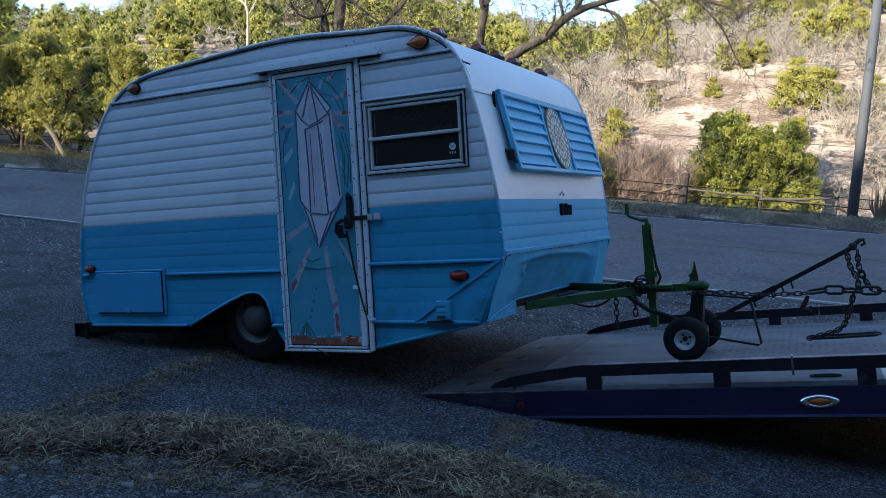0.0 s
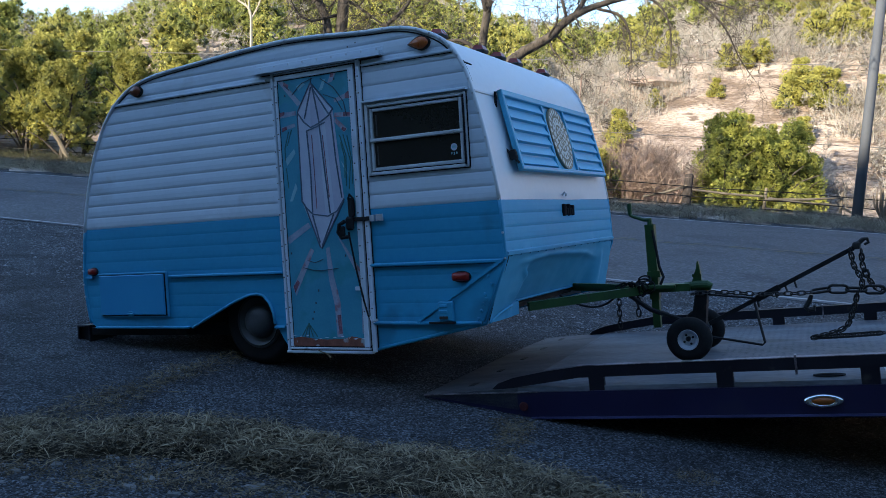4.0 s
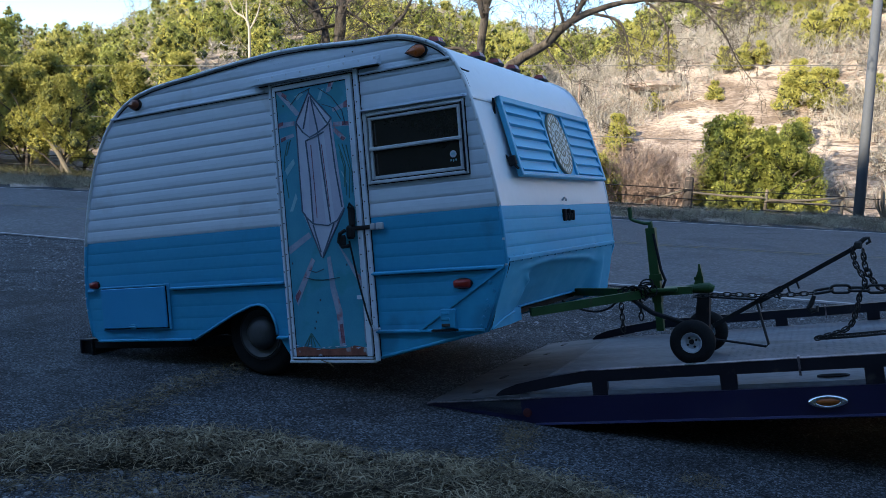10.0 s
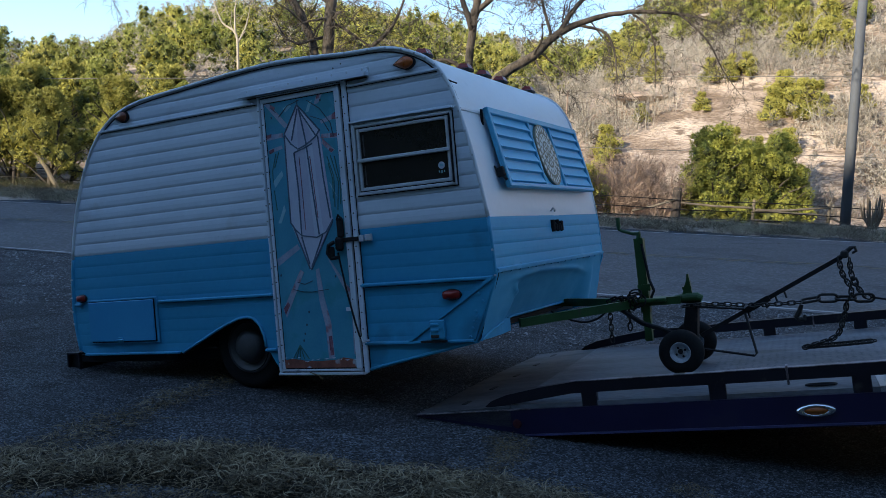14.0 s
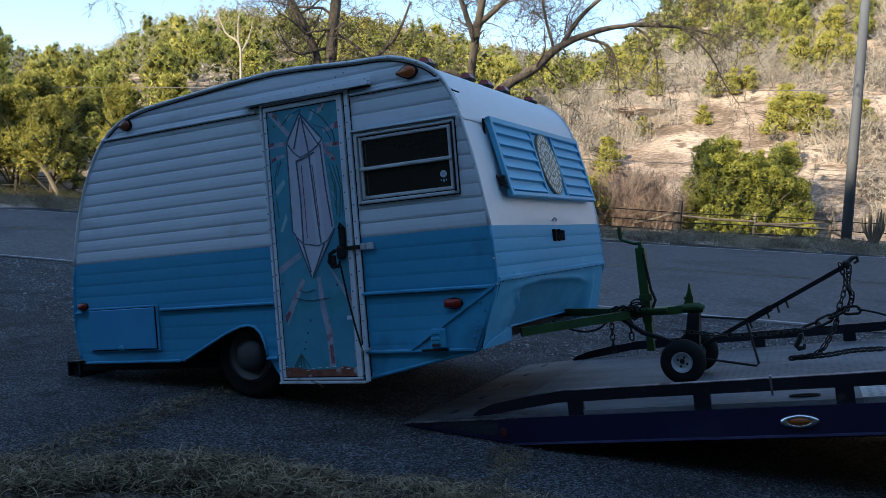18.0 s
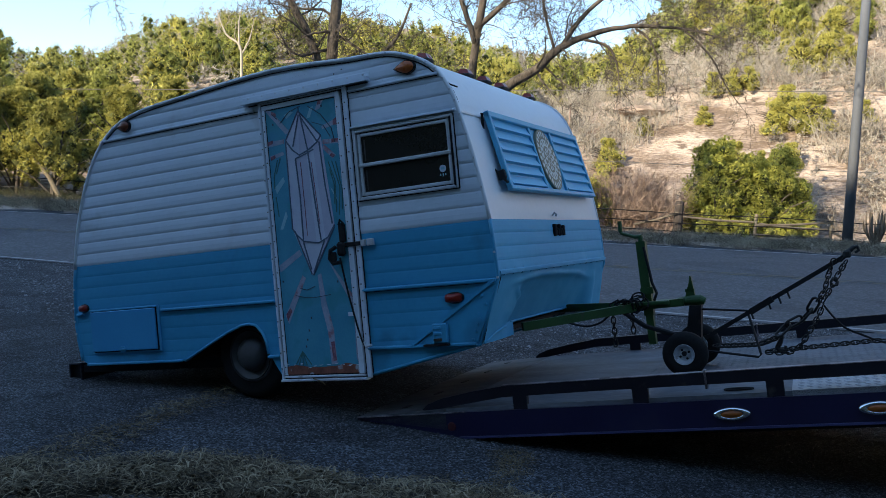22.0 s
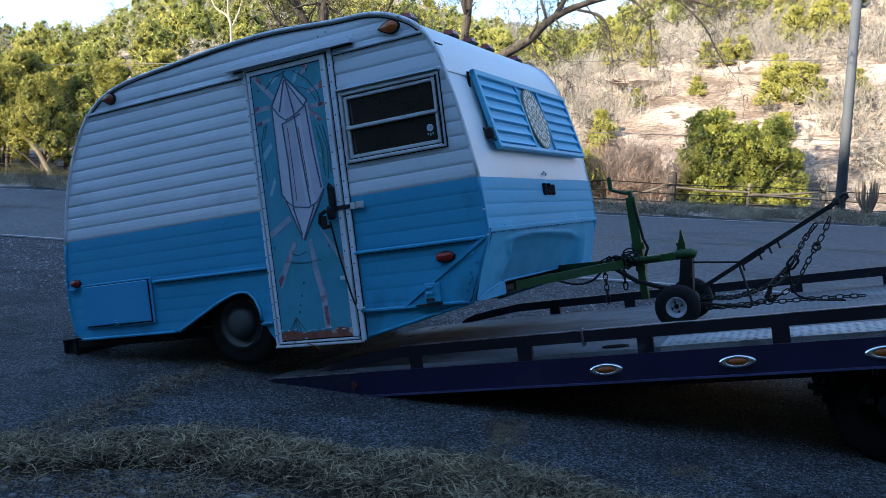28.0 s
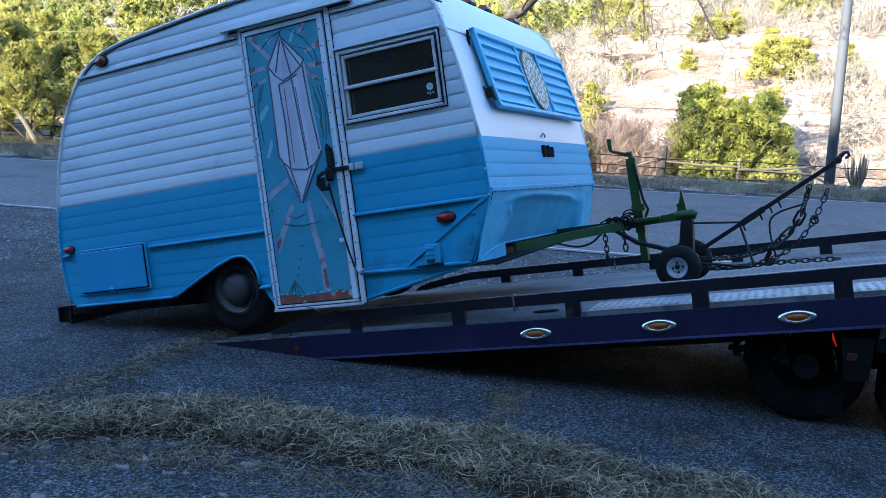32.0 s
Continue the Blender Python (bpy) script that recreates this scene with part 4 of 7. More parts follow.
part("hasp", Shape().box((0.575, -0.036, 0.845), (0.70, -0.022, 0.872), bevel=0.004), BLACK_STEEL, latch, "dark hasp strap")
part("hasp_plate", Shape().box((0.70, -0.034, 0.838), (0.735, -0.014, 0.880), bevel=0.003).box((0.745, -0.032, 0.838), (0.795, -0.014, 0.882), bevel=0.003), ALUMINIUM, latch, "zinc hasp plate")
part("cord", Shape().tube([(0.535, -0.03, 0.78), (0.57, -0.026, 0.55), (0.62, -0.03, 0.33), (0.645, -0.032, 0.24), (0.67, -0.035, 0.2)], 0.006, 6), BLACK_STEEL, latch)
part("cord_hook", Shape().tube([(0.66, -0.03, 0.23), (0.68, -0.045, 0.2), (0.72, -0.04, 0.21)], 0.008, 6), ALUMINIUM, latch)
part("tape", Shape().box((0.555, -0.024, 0.40), (0.605, -0.012, 0.425), m=pose(0, 0, 0)), WHITE_PAINT, door)

# side window
window = part("side_window", Shape().slab([(0.71, 1.126), (1.418, 1.126), (1.418, 1.572), (0.71, 1.572)], 0.02, 0.024), INSIDE, trailer, "two-pane jalousie window with aluminium frame")


def ring(name, x0, x1, z0, z1, w, y0, mat, bevel=0.003):
    for a, b in (((x0, y0, z0), (x0 + w, 0.01, z1)), ((x1 - w, y0, z0), (x1, 0.01, z1)), ((x0 + w, y0 + 0.002, z0), (x1 - w, 0.01, z0 + w)), ((x0 + w, y0 + 0.002, z1 - w), (x1 - w, 0.01, z1))):
        part(name, Shape().box(a, b, bevel=bevel), mat, window)


ring("gasket", 0.707, 1.423, 1.121, 1.580, 0.006, -0.012, SEAL_SHADE_BLACK, 0.002)
ring("window_frame", 0.712, 1.417, 1.127, 1.576, 0.020, -0.030, ALUMINIUM)
ring("gasket", 0.732, 1.397, 1.147, 1.556, 0.008, -0.010, SEAL_SHADE_BLACK, 0.002)
ring("window_sash", 0.740, 1.389, 1.155, 1.548, 0.020, -0.022, ALUMINIUM)
part("window_frame", Shape().box((0.735, -0.030, 1.334), (1.392, 0.012, 1.358), bevel=0.005), ALUMINIUM, window)
part("gasket", Shape().box((0.76, -0.016, 1.326), (1.37, 0.0, 1.3338)), SEAL_SHADE_BLACK, window)
part("window_cap", Shape().slab([(0.695, 1.590), (1.43, 1.587), (1.43, 1.597), (0.695, 1.600)], -0.040, -0.002), WHITE_PAINT, window)
# dark upright strip along the frame's right edge
part("window_stay", Shape().box((1.400, -0.040, 1.14), (1.412, -0.030, 1.56), bevel=0.003), SEAL_SHADE_BLACK, window)
for z0, z1 in ((1.175, 1.334), (1.358, 1.528)):
    part("pane", Shape().box((0.760, -0.006, z0), (1.369, 0.0, z1)), DARK_GLASS, window)
    part("pane_latch", Shape().box((0.778, -0.011, z0 + 0.015), (0.786, -0.004, z1 - 0.02), bevel=0.002), HUB_GREY, window)
sticker = part("sticker", Shape().lathe([(0.0, -0.009), (0.022, -0.009), (0.022, -0.006)], 18, pose(1.318, 0, 1.255)), LILAC, window, "small round pale sticker")
for x0, z0, x1, z1 in ((1.306, 1.249, 1.330, 1.263), (1.298, 1.212, 1.304, 1.224), (1.315, 1.207, 1.321, 1.224), (1.332, 1.212, 1.338, 1.224)):
    part("sticker_mark", Shape().box((x0, -0.0105, z0), (x1, -0.0065, z1)), PALE_BLUE_PAINT, sticker)

# rear hatch, lamps, brackets
hatch = part("storage_hatch", Shape().box((-1.774, -0.040, 0.254), (-1.109, -0.024, 0.556), bevel=0.005), HATCH_BLUE, trailer, "blue storage hatch ajar at its foot")
for a, b in (((-1.794, -0.024, 0.238), (-1.782, -0.004, 0.572)), ((-1.104, -0.024, 0.238), (-1.090, -0.004, 0.572)), ((-1.794, -0.034, 0.560), (-1.090, -0.004, 0.574)), ((-1.794, -0.022, 0.236), (-1.090, -0.004, 0.246))):
    part("hatch_frame", Shape().box(a, b, bevel=0.004), LIT_BLUE, hatch)
part("hatch_gap", Shape().box((-1.782, -0.016, 0.246), (-1.104, -0.012, 0.560)), SEAL_SHADE_BLACK, hatch, "dark gap round the hatch")
part("hatch_latch", Shape().box((-1.475, -0.05, 0.245), (-1.43, -0.03, 0.285), bevel=0.004).tube([(-1.475, -0.05, 0.265), (-1.41, -0.055, 0.265)], 0.007, 6), BLUE_PAINT, hatch)


def tear_point(x, z, w, h, a, k):
    cx, cz = math.cos(a), math.sin(a)
    return x + k * w / 2 * (cx if cx > 0 else 1.3 * cx), z + k * h / 2 * cz * (0.92 if cx > 0 else 0.92 * (1 + cx) ** 0.55)


def tear_base(x, z, w, h):
    return Shape().slab([tear_point(x, z, w, h, 2 * math.pi * i / 24, 1.12) for i in range(24)], -0.026, -0.006)


def side_lamp(x, z, w, h, lens, name, tear=False):
    lamp = part(name, tear_base(x, z, w, h) if tear else Shape().lathe([(0.0, -0.024), (0.40, -0.024), (0.46, -0.02), (0.5, -0.008)], 20, pose(x, 0, z) @ Matrix.Diagonal((w * 1.16, 1, h * 1.3, 1))), BLACK_STEEL, trailer)
    s = Shape()
    n = 20
    rings = [(1.0, -0.02), (0.92, -0.036), (0.6, -0.046), (0.0, -0.049)]
    for k, y in rings:
        for i in range(n):
            a = 2 * math.pi * i / n
            cx, cz = math.cos(a), math.sin(a)
            if tear:
                px, pz = tear_point(x, z, w, h, a, k)
            else:
                e = 0.45
                px, pz = x + k * w / 2 * math.copysign(abs(cx) ** e, cx), z + k * h / 2 * math.copysign(abs(cz) ** e, cz)
            s.v.append((px, y, pz))
    for j in range(len(rings) - 1):
        for i in range(n):
            s.f.append((j * n + i, j * n + (i + 1) % n, (j + 1) * n + (i + 1) % n, (j + 1) * n + i))
            s.m.append(0)
    part("lens", s, lens, lamp, smooth=True)
    return lamp


side_lamp(1.135, 1.905, 0.12, 0.085, AMBER_DARK, "marker_lamp", True)
side_lamp(-1.262, 1.912, 0.10, 0.085, DARK_LENS, "marker_lamp", True)
side_lamp(1.315, 0.468, 0.115, 0.055, RED_LENS, "side_reflector")
side_lamp(-1.856, 0.592, 0.085, 0.05, RED_LENS, "side_reflector")
part("corner_brace", Shape().bar((1.0, -0.018, 0.195), (1.585, -0.018, 0.555), 0.02, 0.024, up=(0, 1, 0)), BLUE_PAINT, trailer)
part("gusset_plate", Shape().slab([(1.04, 0.195), (1.45, 0.195), (1.605, 0.55), (1.55, 0.53)], -0.018, -0.012), BLUE_PAINT, trailer)
bracket = part("jack_bracket", Shape().box((1.16, -0.045, 0.20), (1.26, -0.016, 0.32), bevel=0.006), BLUE_PAINT, trailer)
for z in (0.225, 0.262, 0.298):
    part("bracket_slot", Shape().box((1.168, -0.052, z - 0.012), (1.225, -0.044, z + 0.006), bevel=0.003), INSIDE if z == 0.225 else BLUE_PAINT, bracket)
part("bracket_tab", Shape().box((1.10, -0.06, 0.185), (1.27, -0.03, 0.197)), BLACK_STEEL, bracket)
for x, z in ((1.50, 0.47), (1.47, 0.36), (1.475, 0.33), (1.44, 0.26), (1.455, 0.30), (1.52, 0.42), (1.42, 0.21)):
    part("bolt", Shape().lathe([(0.0, -0.03), (0.010, -0.028), (0.012, -0.018)], 8, pose(x, 0, z)), BLUE_PAINT, trailer)

# front trim, shutter, emblem
part("front_trim", Shape().box((1.610, 0.0, 0.580), (1.626, WIDTH, 0.612), bevel=0.005).box((1.624, 0.0, 0.594), (1.631, WIDTH, 0.606)), LIT_BLUE, trailer)
for i in range(15):
    part("rivet", Shape().box((1.614, 0.06 + 0.15 * i, 0.577), (1.629, 0.070 + 0.15 * i, 0.586)), BLUE_PAINT, trailer)
    part("rivet", Shape().box((1.60, 0.10 + 0.15 * i, 0.612), (1.617, 0.112 + 0.15 * i, 0.622)), BLUE_PAINT, trailer)
part("front_seam", Shape().box((1.45, 0.0, 1.572), (1.474, WIDTH, 1.584)), ROOF_PAINT, trailer)
swing = pose(1.492, 0, 1.595, 0, -13.5, 0)
part("shutter_gasket", Shape().box((1.478, 0.275, 1.10), (1.486, 0.300, 1.60)), SEAL_SHADE_BLACK, trailer, m=pose(0, 0, 0))
shutter = part("window_shutter", Shape().box((0.0, 0.30, -0.50), (0.012, 2.08, 0.0), bevel=0.003), SHUTTER_BLUE, trailer, "louvred sky-blue window shutter with a painted medallion", m=swing)
for a, b in (((-0.004, 0.29, -0.51), (0.032, 0.325, 0.012)), ((-0.004, 2.05, -0.51), (0.032, 2.09, 0.012)), ((-0.004, 0.29, -0.03), (0.034, 2.09, 0.012)), ((-0.004, 0.29, -0.515), (0.034, 2.09, -0.485))):
    part("shutter_frame", Shape().box(a, b, bevel=0.005), SHUTTER_BLUE, shutter)
for y in (0.985, 1.42):
    part("shutter_frame", Shape().box((0.008, y - 0.013, -0.49), (0.03, y + 0.013, -0.02), bevel=0.004), SHUTTER_BLUE, shutter)
for i in range(6):
    for y0, y1 in ((0.33, 0.965), (1.44, 2.045)):
        z = -0.035 - 0.0755 * i
        part("slat", Shape().add([(0.010, y0, z), (0.010, y1, z), (0.034, y1, z - 0.062), (0.034, y0, z - 0.062), (0.008, y0, z - 0.070), (0.008, y1, z - 0.070)], [(0, 3, 2, 1), (3, 4, 5, 2), (0, 4, 3), (1, 2, 5)]), SHUTTER_BLUE, shutter)
part("hinge_arm", Shape().box((-0.03, 0.262, -0.44), (0.02, 0.29, -0.38), bevel=0.004).tube([(-0.04, 0.275, -0.36), (0.02, 0.275, -0.47)], 0.009, 6), BLACK_STEEL, shutter)
def round_plate(r, y):
    return Shape().lathe([(0.0, -y), (r, -y), (r, -0.010)], 44, pose(0.0, 1.203, -0.255) @ pose(0, 0, 0, 0, 0, 90) @ Matrix.Diagonal((0.84, 1, 1.04, 1)))


def round_marks(radius, count, long, wide, y, mat, shift=0.0):
    for i in range(count):
        a = 2 * math.pi * (i + shift) / count
        c, n = math.cos(a), math.sin(a)
        pts = [(radius - long, 0.0), (radius - long * 0.3, -wide * 0.8), (radius + long * 0.5, -wide), (radius + long, 0.0), (radius + long * 0.5, wide), (radius - long * 0.3, wide * 0.8)]
        part("petal", Shape().add([(y, 1.203 + 0.84 * (c * u - n * v), -0.255 + 1.04 * (n * u + c * v)) for u, v in pts], [tuple(range(6))]), mat, shutter)


medal = part("medallion", round_plate(0.222, 0.0315), GOLD_PAINT, shutter, "gold and cream painted round medallion")
round_marks(0.188, 24, 0.024, 0.017, 0.0322, CREAM_PAINT)
part("rosette", round_plate(0.150, 0.0328), CREAM_PAINT, medal)
round_marks(0.128, 16, 0.018, 0.012, 0.0336, GOLD_PAINT)
part("rosette", round_plate(0.098, 0.0340), GOLD_PAINT, medal)
round_marks(0.066, 10, 0.024, 0.014, 0.0348, CREAM_PAINT)
round_marks(0.0295, 6, 0.014, 0.010, 0.0348, CREAM_PAINT, 0.5)
emblem = Shape()
for y, z, w, h in ((1.09, 0.842, 0.045, 0.085), (1.145, 0.830, 0.03, 0.05), (1.185, 0.842, 0.025, 0.085), (1.225, 0.830, 0.03, 0.05), (1.27, 0.838, 0.03, 0.075)):
    emblem.box((1.60, y - w / 2, z - h / 2), (1.627, y + w / 2, z + h / 2), bevel=0.006)
emblem.box((1.60, 1.09, 0.82), (1.622, 1.28, 0.84))
part("emblem", emblem, EMBLEM, trailer, "small dark metal emblem")
part("front_handle", Shape().tube([(1.60, 1.10, 0.945), (1.62, 1.10, 0.965), (1.622, 1.13, 0.955), (1.605, 1.17, 0.945)], 0.007, 6), ALUMINIUM, trailer)
for i, y in enumerate((0.16, 0.78, 1.10, 1.42, 2.017)):
    lamp = part("roof_lamp", Shape().box((1.135, y - 0.045, 1.952), (1.225, y + 0.045, 1.977), bevel=0.006), INSIDE, trailer)
    part("lens", Shape().add([(1.130, y - 0.04, 1.987), (1.130, y + 0.04, 1.987), (1.220, y - 0.04, 1.977), (1.220, y + 0.04, 1.977), (1.155, y - 0.03, 2.017), (1.155, y + 0.03, 2.017), (1.205, y - 0.03, 2.007), (1.205, y + 0.03, 2.007)], [(0, 1, 3, 2), (4, 6, 7, 5), (0, 4, 5, 1), (2, 3, 7, 6), (0, 2, 6, 4), (1, 5, 7, 3)]), RED_LENS, lamp)
part("wire_tail", Shape().tube([(1.36, 0.0, 1.83), (1.385, -0.01, 1.78), (1.41, 0.02, 1.755), (1.44, 0.05, 1.74)], 0.005, 5), BLACK_STEEL, trailer)
part("rear_beam", Shape().bar((-2.07, 0.06, 0.088), (-2.07, WIDTH - 0.06, 0.082), 0.125, 0.155, up=(0, 0, 1)).box((-2.06, 0.2, 0.075), (0.0, 0.26, 0.15)).box((-2.06, WIDTH - 0.3, 0.075), (0.0, WIDTH - 0.24, 0.15)), BLACK_STEEL, trailer, "black square-tube rear bumper")
for a, b in (((-2.140, 0.03, 0.015), (-2.122, 0.06, 0.168)), ((-2.018, 0.03, 0.015), (-2.0, 0.06, 0.168)), ((-2.140, 0.03, 0.153), (-2.0, 0.06, 0.170)), ((-2.140, 0.03, 0.005), (-2.0, 0.06, 0.020))):
    part("beam_rim", Shape().box(a, b, bevel=0.003), RAIL_PAINT, trailer)
part("rear_sill", Shape().box((-2.0, 0.05, 0.09), (-1.0, 0.065, 0.15), bevel=0.004), BLACK_STEEL, trailer)
part("axle_tube", Shape().tube([(-0.30, 0.2, 0.19), (-0.30, WIDTH - 0.2, 0.19)], 0.035, 10), BLACK_STEEL, trailer)
part("far_wheel", Shape().lathe([(0.20, 0.0), (0.30, 0.01), (0.315, 0.05), (0.315, 0.13), (0.30, 0.16), (0.2, 0.17)], 28, pose(-0.30, WIDTH - 0.25, 0.15)), RUBBER, trailer, smooth=True)

# tongue, jack, coupler
for y0, s in ((0.42, 1), (1.86, -1)):
    part("tongue_rail", Shape().bar((1.503, 1.14 - 0.557 * s, 0.217) if s > 0 else (1.30, y0, 0.236), (2.14, 1.14 - 0.045 * s, 0.264), 0.045, 0.056), GREEN_PAINT, trailer, "green steel drawbar")
part("coupler", Shape().bar((2.0, 1.14, 0.262), (2.45, 1.14, 0.276), 0.085, 0.05).tube([(2.41, 1.14, 0.277), (2.50, 1.14, 0.285), (2.555, 1.14, 0.284), (2.583, 1.14, 0.272)], [0.028, 0.036, 0.034, 0.024], 14).box((2.02, 1.06, 0.27), (2.36, 1.22, 0.297), bevel=0.006), GREEN_PAINT, trailer, "green hitch coupler")
part("coupler_lever", Shape().slab([(2.455, 0.295), (2.525, 0.295), (2.512, 0.40), (2.505, 0.445), (2.497, 0.445), (2.49, 0.40), (2.475, 0.36)], 1.125, 1.155).bar((2.462, 1.14, 0.35), (2.52, 1.14, 0.35), 0.03, 0.02), GREEN_PAINT, trailer)
jack = part("tongue_jack", Shape().bar((2.211, 1.14, 0.20), (2.198, 1.14, 0.705), 0.058, 0.062, up=(1, 0, 0)).bar((2.216, 1.14, 0.345), (2.213, 1.14, 0.39), 0.082, 0.085, up=(1, 0, 0)), GREEN_PAINT, trailer, "green tongue jack with a crank")
part("jack_leg", Shape().bar((2.216, 1.14, 0.005), (2.211, 1.14, 0.25), 0.048, 0.048, up=(1, 0, 0)), GREEN_PAINT, jack)
part("jack_crank", Shape().tube([(2.198, 1.14, 0.70), (2.196, 1.14, 0.738), (2.16, 1.14, 0.738), (2.085, 1.14, 0.764), (2.068, 1.14, 0.775), (2.066, 1.14, 0.79), (2.064, 1.14, 0.856)], [0.020, 0.020, 0.012, 0.011, 0.011, 0.015, 0.015], 8), GREEN_PAINT, jack)
for k, (r, dz) in enumerate(((0.05, -0.03), (0.04, 0.0), (0.055, -0.045))):
    part("cable_coil", Shape().tube([(2.15 + 0.012 * k + r * math.cos(i * 0.524), 1.08 - 0.01 * k + 0.02 * math.sin(i * 0.9), 0.33 + dz + 0.8 * r * math.sin(i * 0.524)) for i in range(12)], 0.006, 5, closed=True), BLACK_STEEL, jack)
part("brake_cable", Shape().tube([(2.222, 1.10, 0.665), (2.235, 1.09, 0.58), (2.245, 1.10, 0.50), (2.258, 1.09, 0.42), (2.285, 1.08, 0.35), (2.262, 1.08, 0.30)], 0.010, 6), BLACK_STEEL, jack)
wires = Shape()
for k in range(7):
    a = random.random() * 6
    wires.tube([(2.02 + 0.06 * math.cos(a + i * 1.3) + 0.02 * k, 1.05 + 0.03 * math.sin(i * 2 + k), 0.275 + 0.05 * math.sin(a + i * 1.3)) for i in range(6)], 0.006, 5)
part("tangled_wire", wires, BLACK_STEEL, trailer, "tangle of black wiring")
part("cable_loop", Shape().tube(curve_through([(1.53, 1.13, 0.235), (1.625, 1.13, 0.183), (1.76, 1.13, 0.148), (1.86, 1.13, 0.165), (1.926, 1.12, 0.209), (1.99, 1.08, 0.255)], 5), 0.008, 6), BLACK_STEEL, trailer)
part("lower_rod", Shape().tube([(2.05, 1.05, 0.24), (2.2, 1.02, 0.14), (2.45, 0.98, 0.06)], 0.016, 7), BLACK_STEEL, trailer)

wheel = part("trailer_wheel", Shape().lathe([(0.17, -0.02), (0.19, 0.0), (0.255, -0.012), (0.295, 0.012), (0.312, 0.05), (0.312, 0.13), (0.29, 0.17), (0.2, 0.18)], 40), RUBBER, trailer, "black tyre with a dull domed hubcap", smooth=True)
part("rim", Shape().lathe([(0.0, 0.02), (0.11, 0.02), (0.15, 0.01), (0.165, -0.012), (0.185, -0.016), (0.192, 0.0)], 32), HUB_GREY, wheel, smooth=True)
part("hubcap", Shape().lathe([(0.0, -0.062), (0.04, -0.06), (0.08, -0.05), (0.108, -0.028), (0.118, -0.008), (0.12, 0.015)], 32), HUB_GREY, wheel, "dull grey hubcap", smooth=True)

# ---- dolly under the coupler ----
dolly = thing("trailer_dolly", None, "black two-wheeled hand dolly with a raised drawbar under the coupler", "dolly")
tyre = Shape().lathe([(0.058, -0.04), (0.085, -0.05), (0.115, -0.045), (0.136, -0.025), (0.138, 0.0), (0.136, 0.025), (0.115, 0.045), (0.095, 0.05), (0.06, 0.04)], 32).mesh("tyre", RUBBER, True)
rim = Shape().lathe([(0.0, -0.02), (0.016, -0.03), (0.018, -0.022), (0.040, -0.018), (0.055, -0.046), (0.063, -0.050), (0.066, -0.030)], 24).lathe([(0.0, -0.034), (0.011, -0.033), (0.013, -0.026)], 12, slot=1)
for k in range(4):
    rim.lathe([(0.0, -0.024), (0.0075, -0.022), (0.0075, -0.015)], 8, pose(0.030 * math.cos(k * 1.571 + 0.4), -0.001, 0.030 * math.sin(k * 1.571 + 0.4)), slot=1)
rim = rim.mesh("rim", [RIM_WHITE, BLACK_STEEL], False)
DOLLY_WHEELS = []
for y in (0.88, 1.38):
    w = part("wheel", tyre, None, dolly, "small pneumatic tyre on a white rim", m=pose(2.473, y, -0.036) @ Matrix.Scale(1.03, 4))
    part("rim", rim, None, w)
    DOLLY_WHEELS.append((w, y))
part("axle", Shape().tube([(2.473, 0.84, -0.03), (2.473, 1.42, -0.03)], 0.016, 8), BLACK_STEEL, dolly)
part("neck", Shape().slab([(2.485, 0.25), (2.56, 0.25), (2.54, 0.02), (2.44, 0.0)], 1.09, 1.17), BLACK_STEEL, dolly)
part("drawbar", Shape().bar((2.56, 1.13, 0.03), (3.432, 1.13, 0.492), 0.027, 0.027).bar((2.86, 1.13, 0.187), (3.0, 1.13, 0.262), 0.036, 0.04), BLACK_STEEL, dolly, "black steel drawbar")
part("hook_head", Shape().tube([(3.405, 1.13, 0.468), (3.455, 1.13, 0.515), (3.49, 1.13, 0.545), (3.512, 1.13, 0.548), (3.518, 1.13, 0.525), (3.495, 1.13, 0.512)], [0.014, 0.016, 0.013, 0.011, 0.010, 0.008], 8).box((3.43, 1.10, 0.485), (3.475, 1.16, 0.532), bevel=0.010), CHAIN_STEEL, dolly)
part("brace_rod", Shape().tube([(2.50, 0.92, -0.01), (2.90, 0.98, -0.085), (2.915, 0.99, -0.07), (2.85, 1.10, 0.17)], 0.008, 6), BLACK_STEEL, dolly)
part("brace_rod", Shape().tube([(2.53, 1.13, 0.225), (2.87, 1.13, 0.192)], 0.007, 6), BLACK_STEEL, dolly)
for k, a in enumerate((0.45, 0.52, 0.58, 0.33)):
    part("peg", Shape().tube([(2.56 + 0.91 * a, 1.13, 0.03 + 0.478 * a), (2.575 + 0.91 * a, 1.12, -0.02 + 0.478 * a)], 0.007, 5), BLACK_STEEL, dolly)

DIM_RED = glossy("dim_red_lens", (0.06, 0.002, 0.005, 1), 0.7)
# flap and truck colours sunk to near-black for the shade under the bed
FLAP_GREY = material("flap_grey", (0.007, 0.007, 0.0075, 1), (0.012, 0.012, 0.013, 1), 6, 0.9, spec=0.1)
TRUCK_SHADE = material("shade_black", (0.006, 0.006, 0.006, 1), (0.012, 0.012, 0.012, 1), 6, 0.95, spec=0.08)
# ---- tow truck: a bed that slides back over a standing chassis ----
BED_LONG, BED_WIDE = 6.4, 2.5
bed = thing("tilt_bed", None, "dark purple-blue steel tow truck bed tilted to the ground", "truck bed")
part("deck", Shape().box((0.62, 0.017, -0.012), (BED_LONG, BED_WIDE - 0.06, 0.030)), DECK_STEEL, bed, "worn bare steel deck plate")
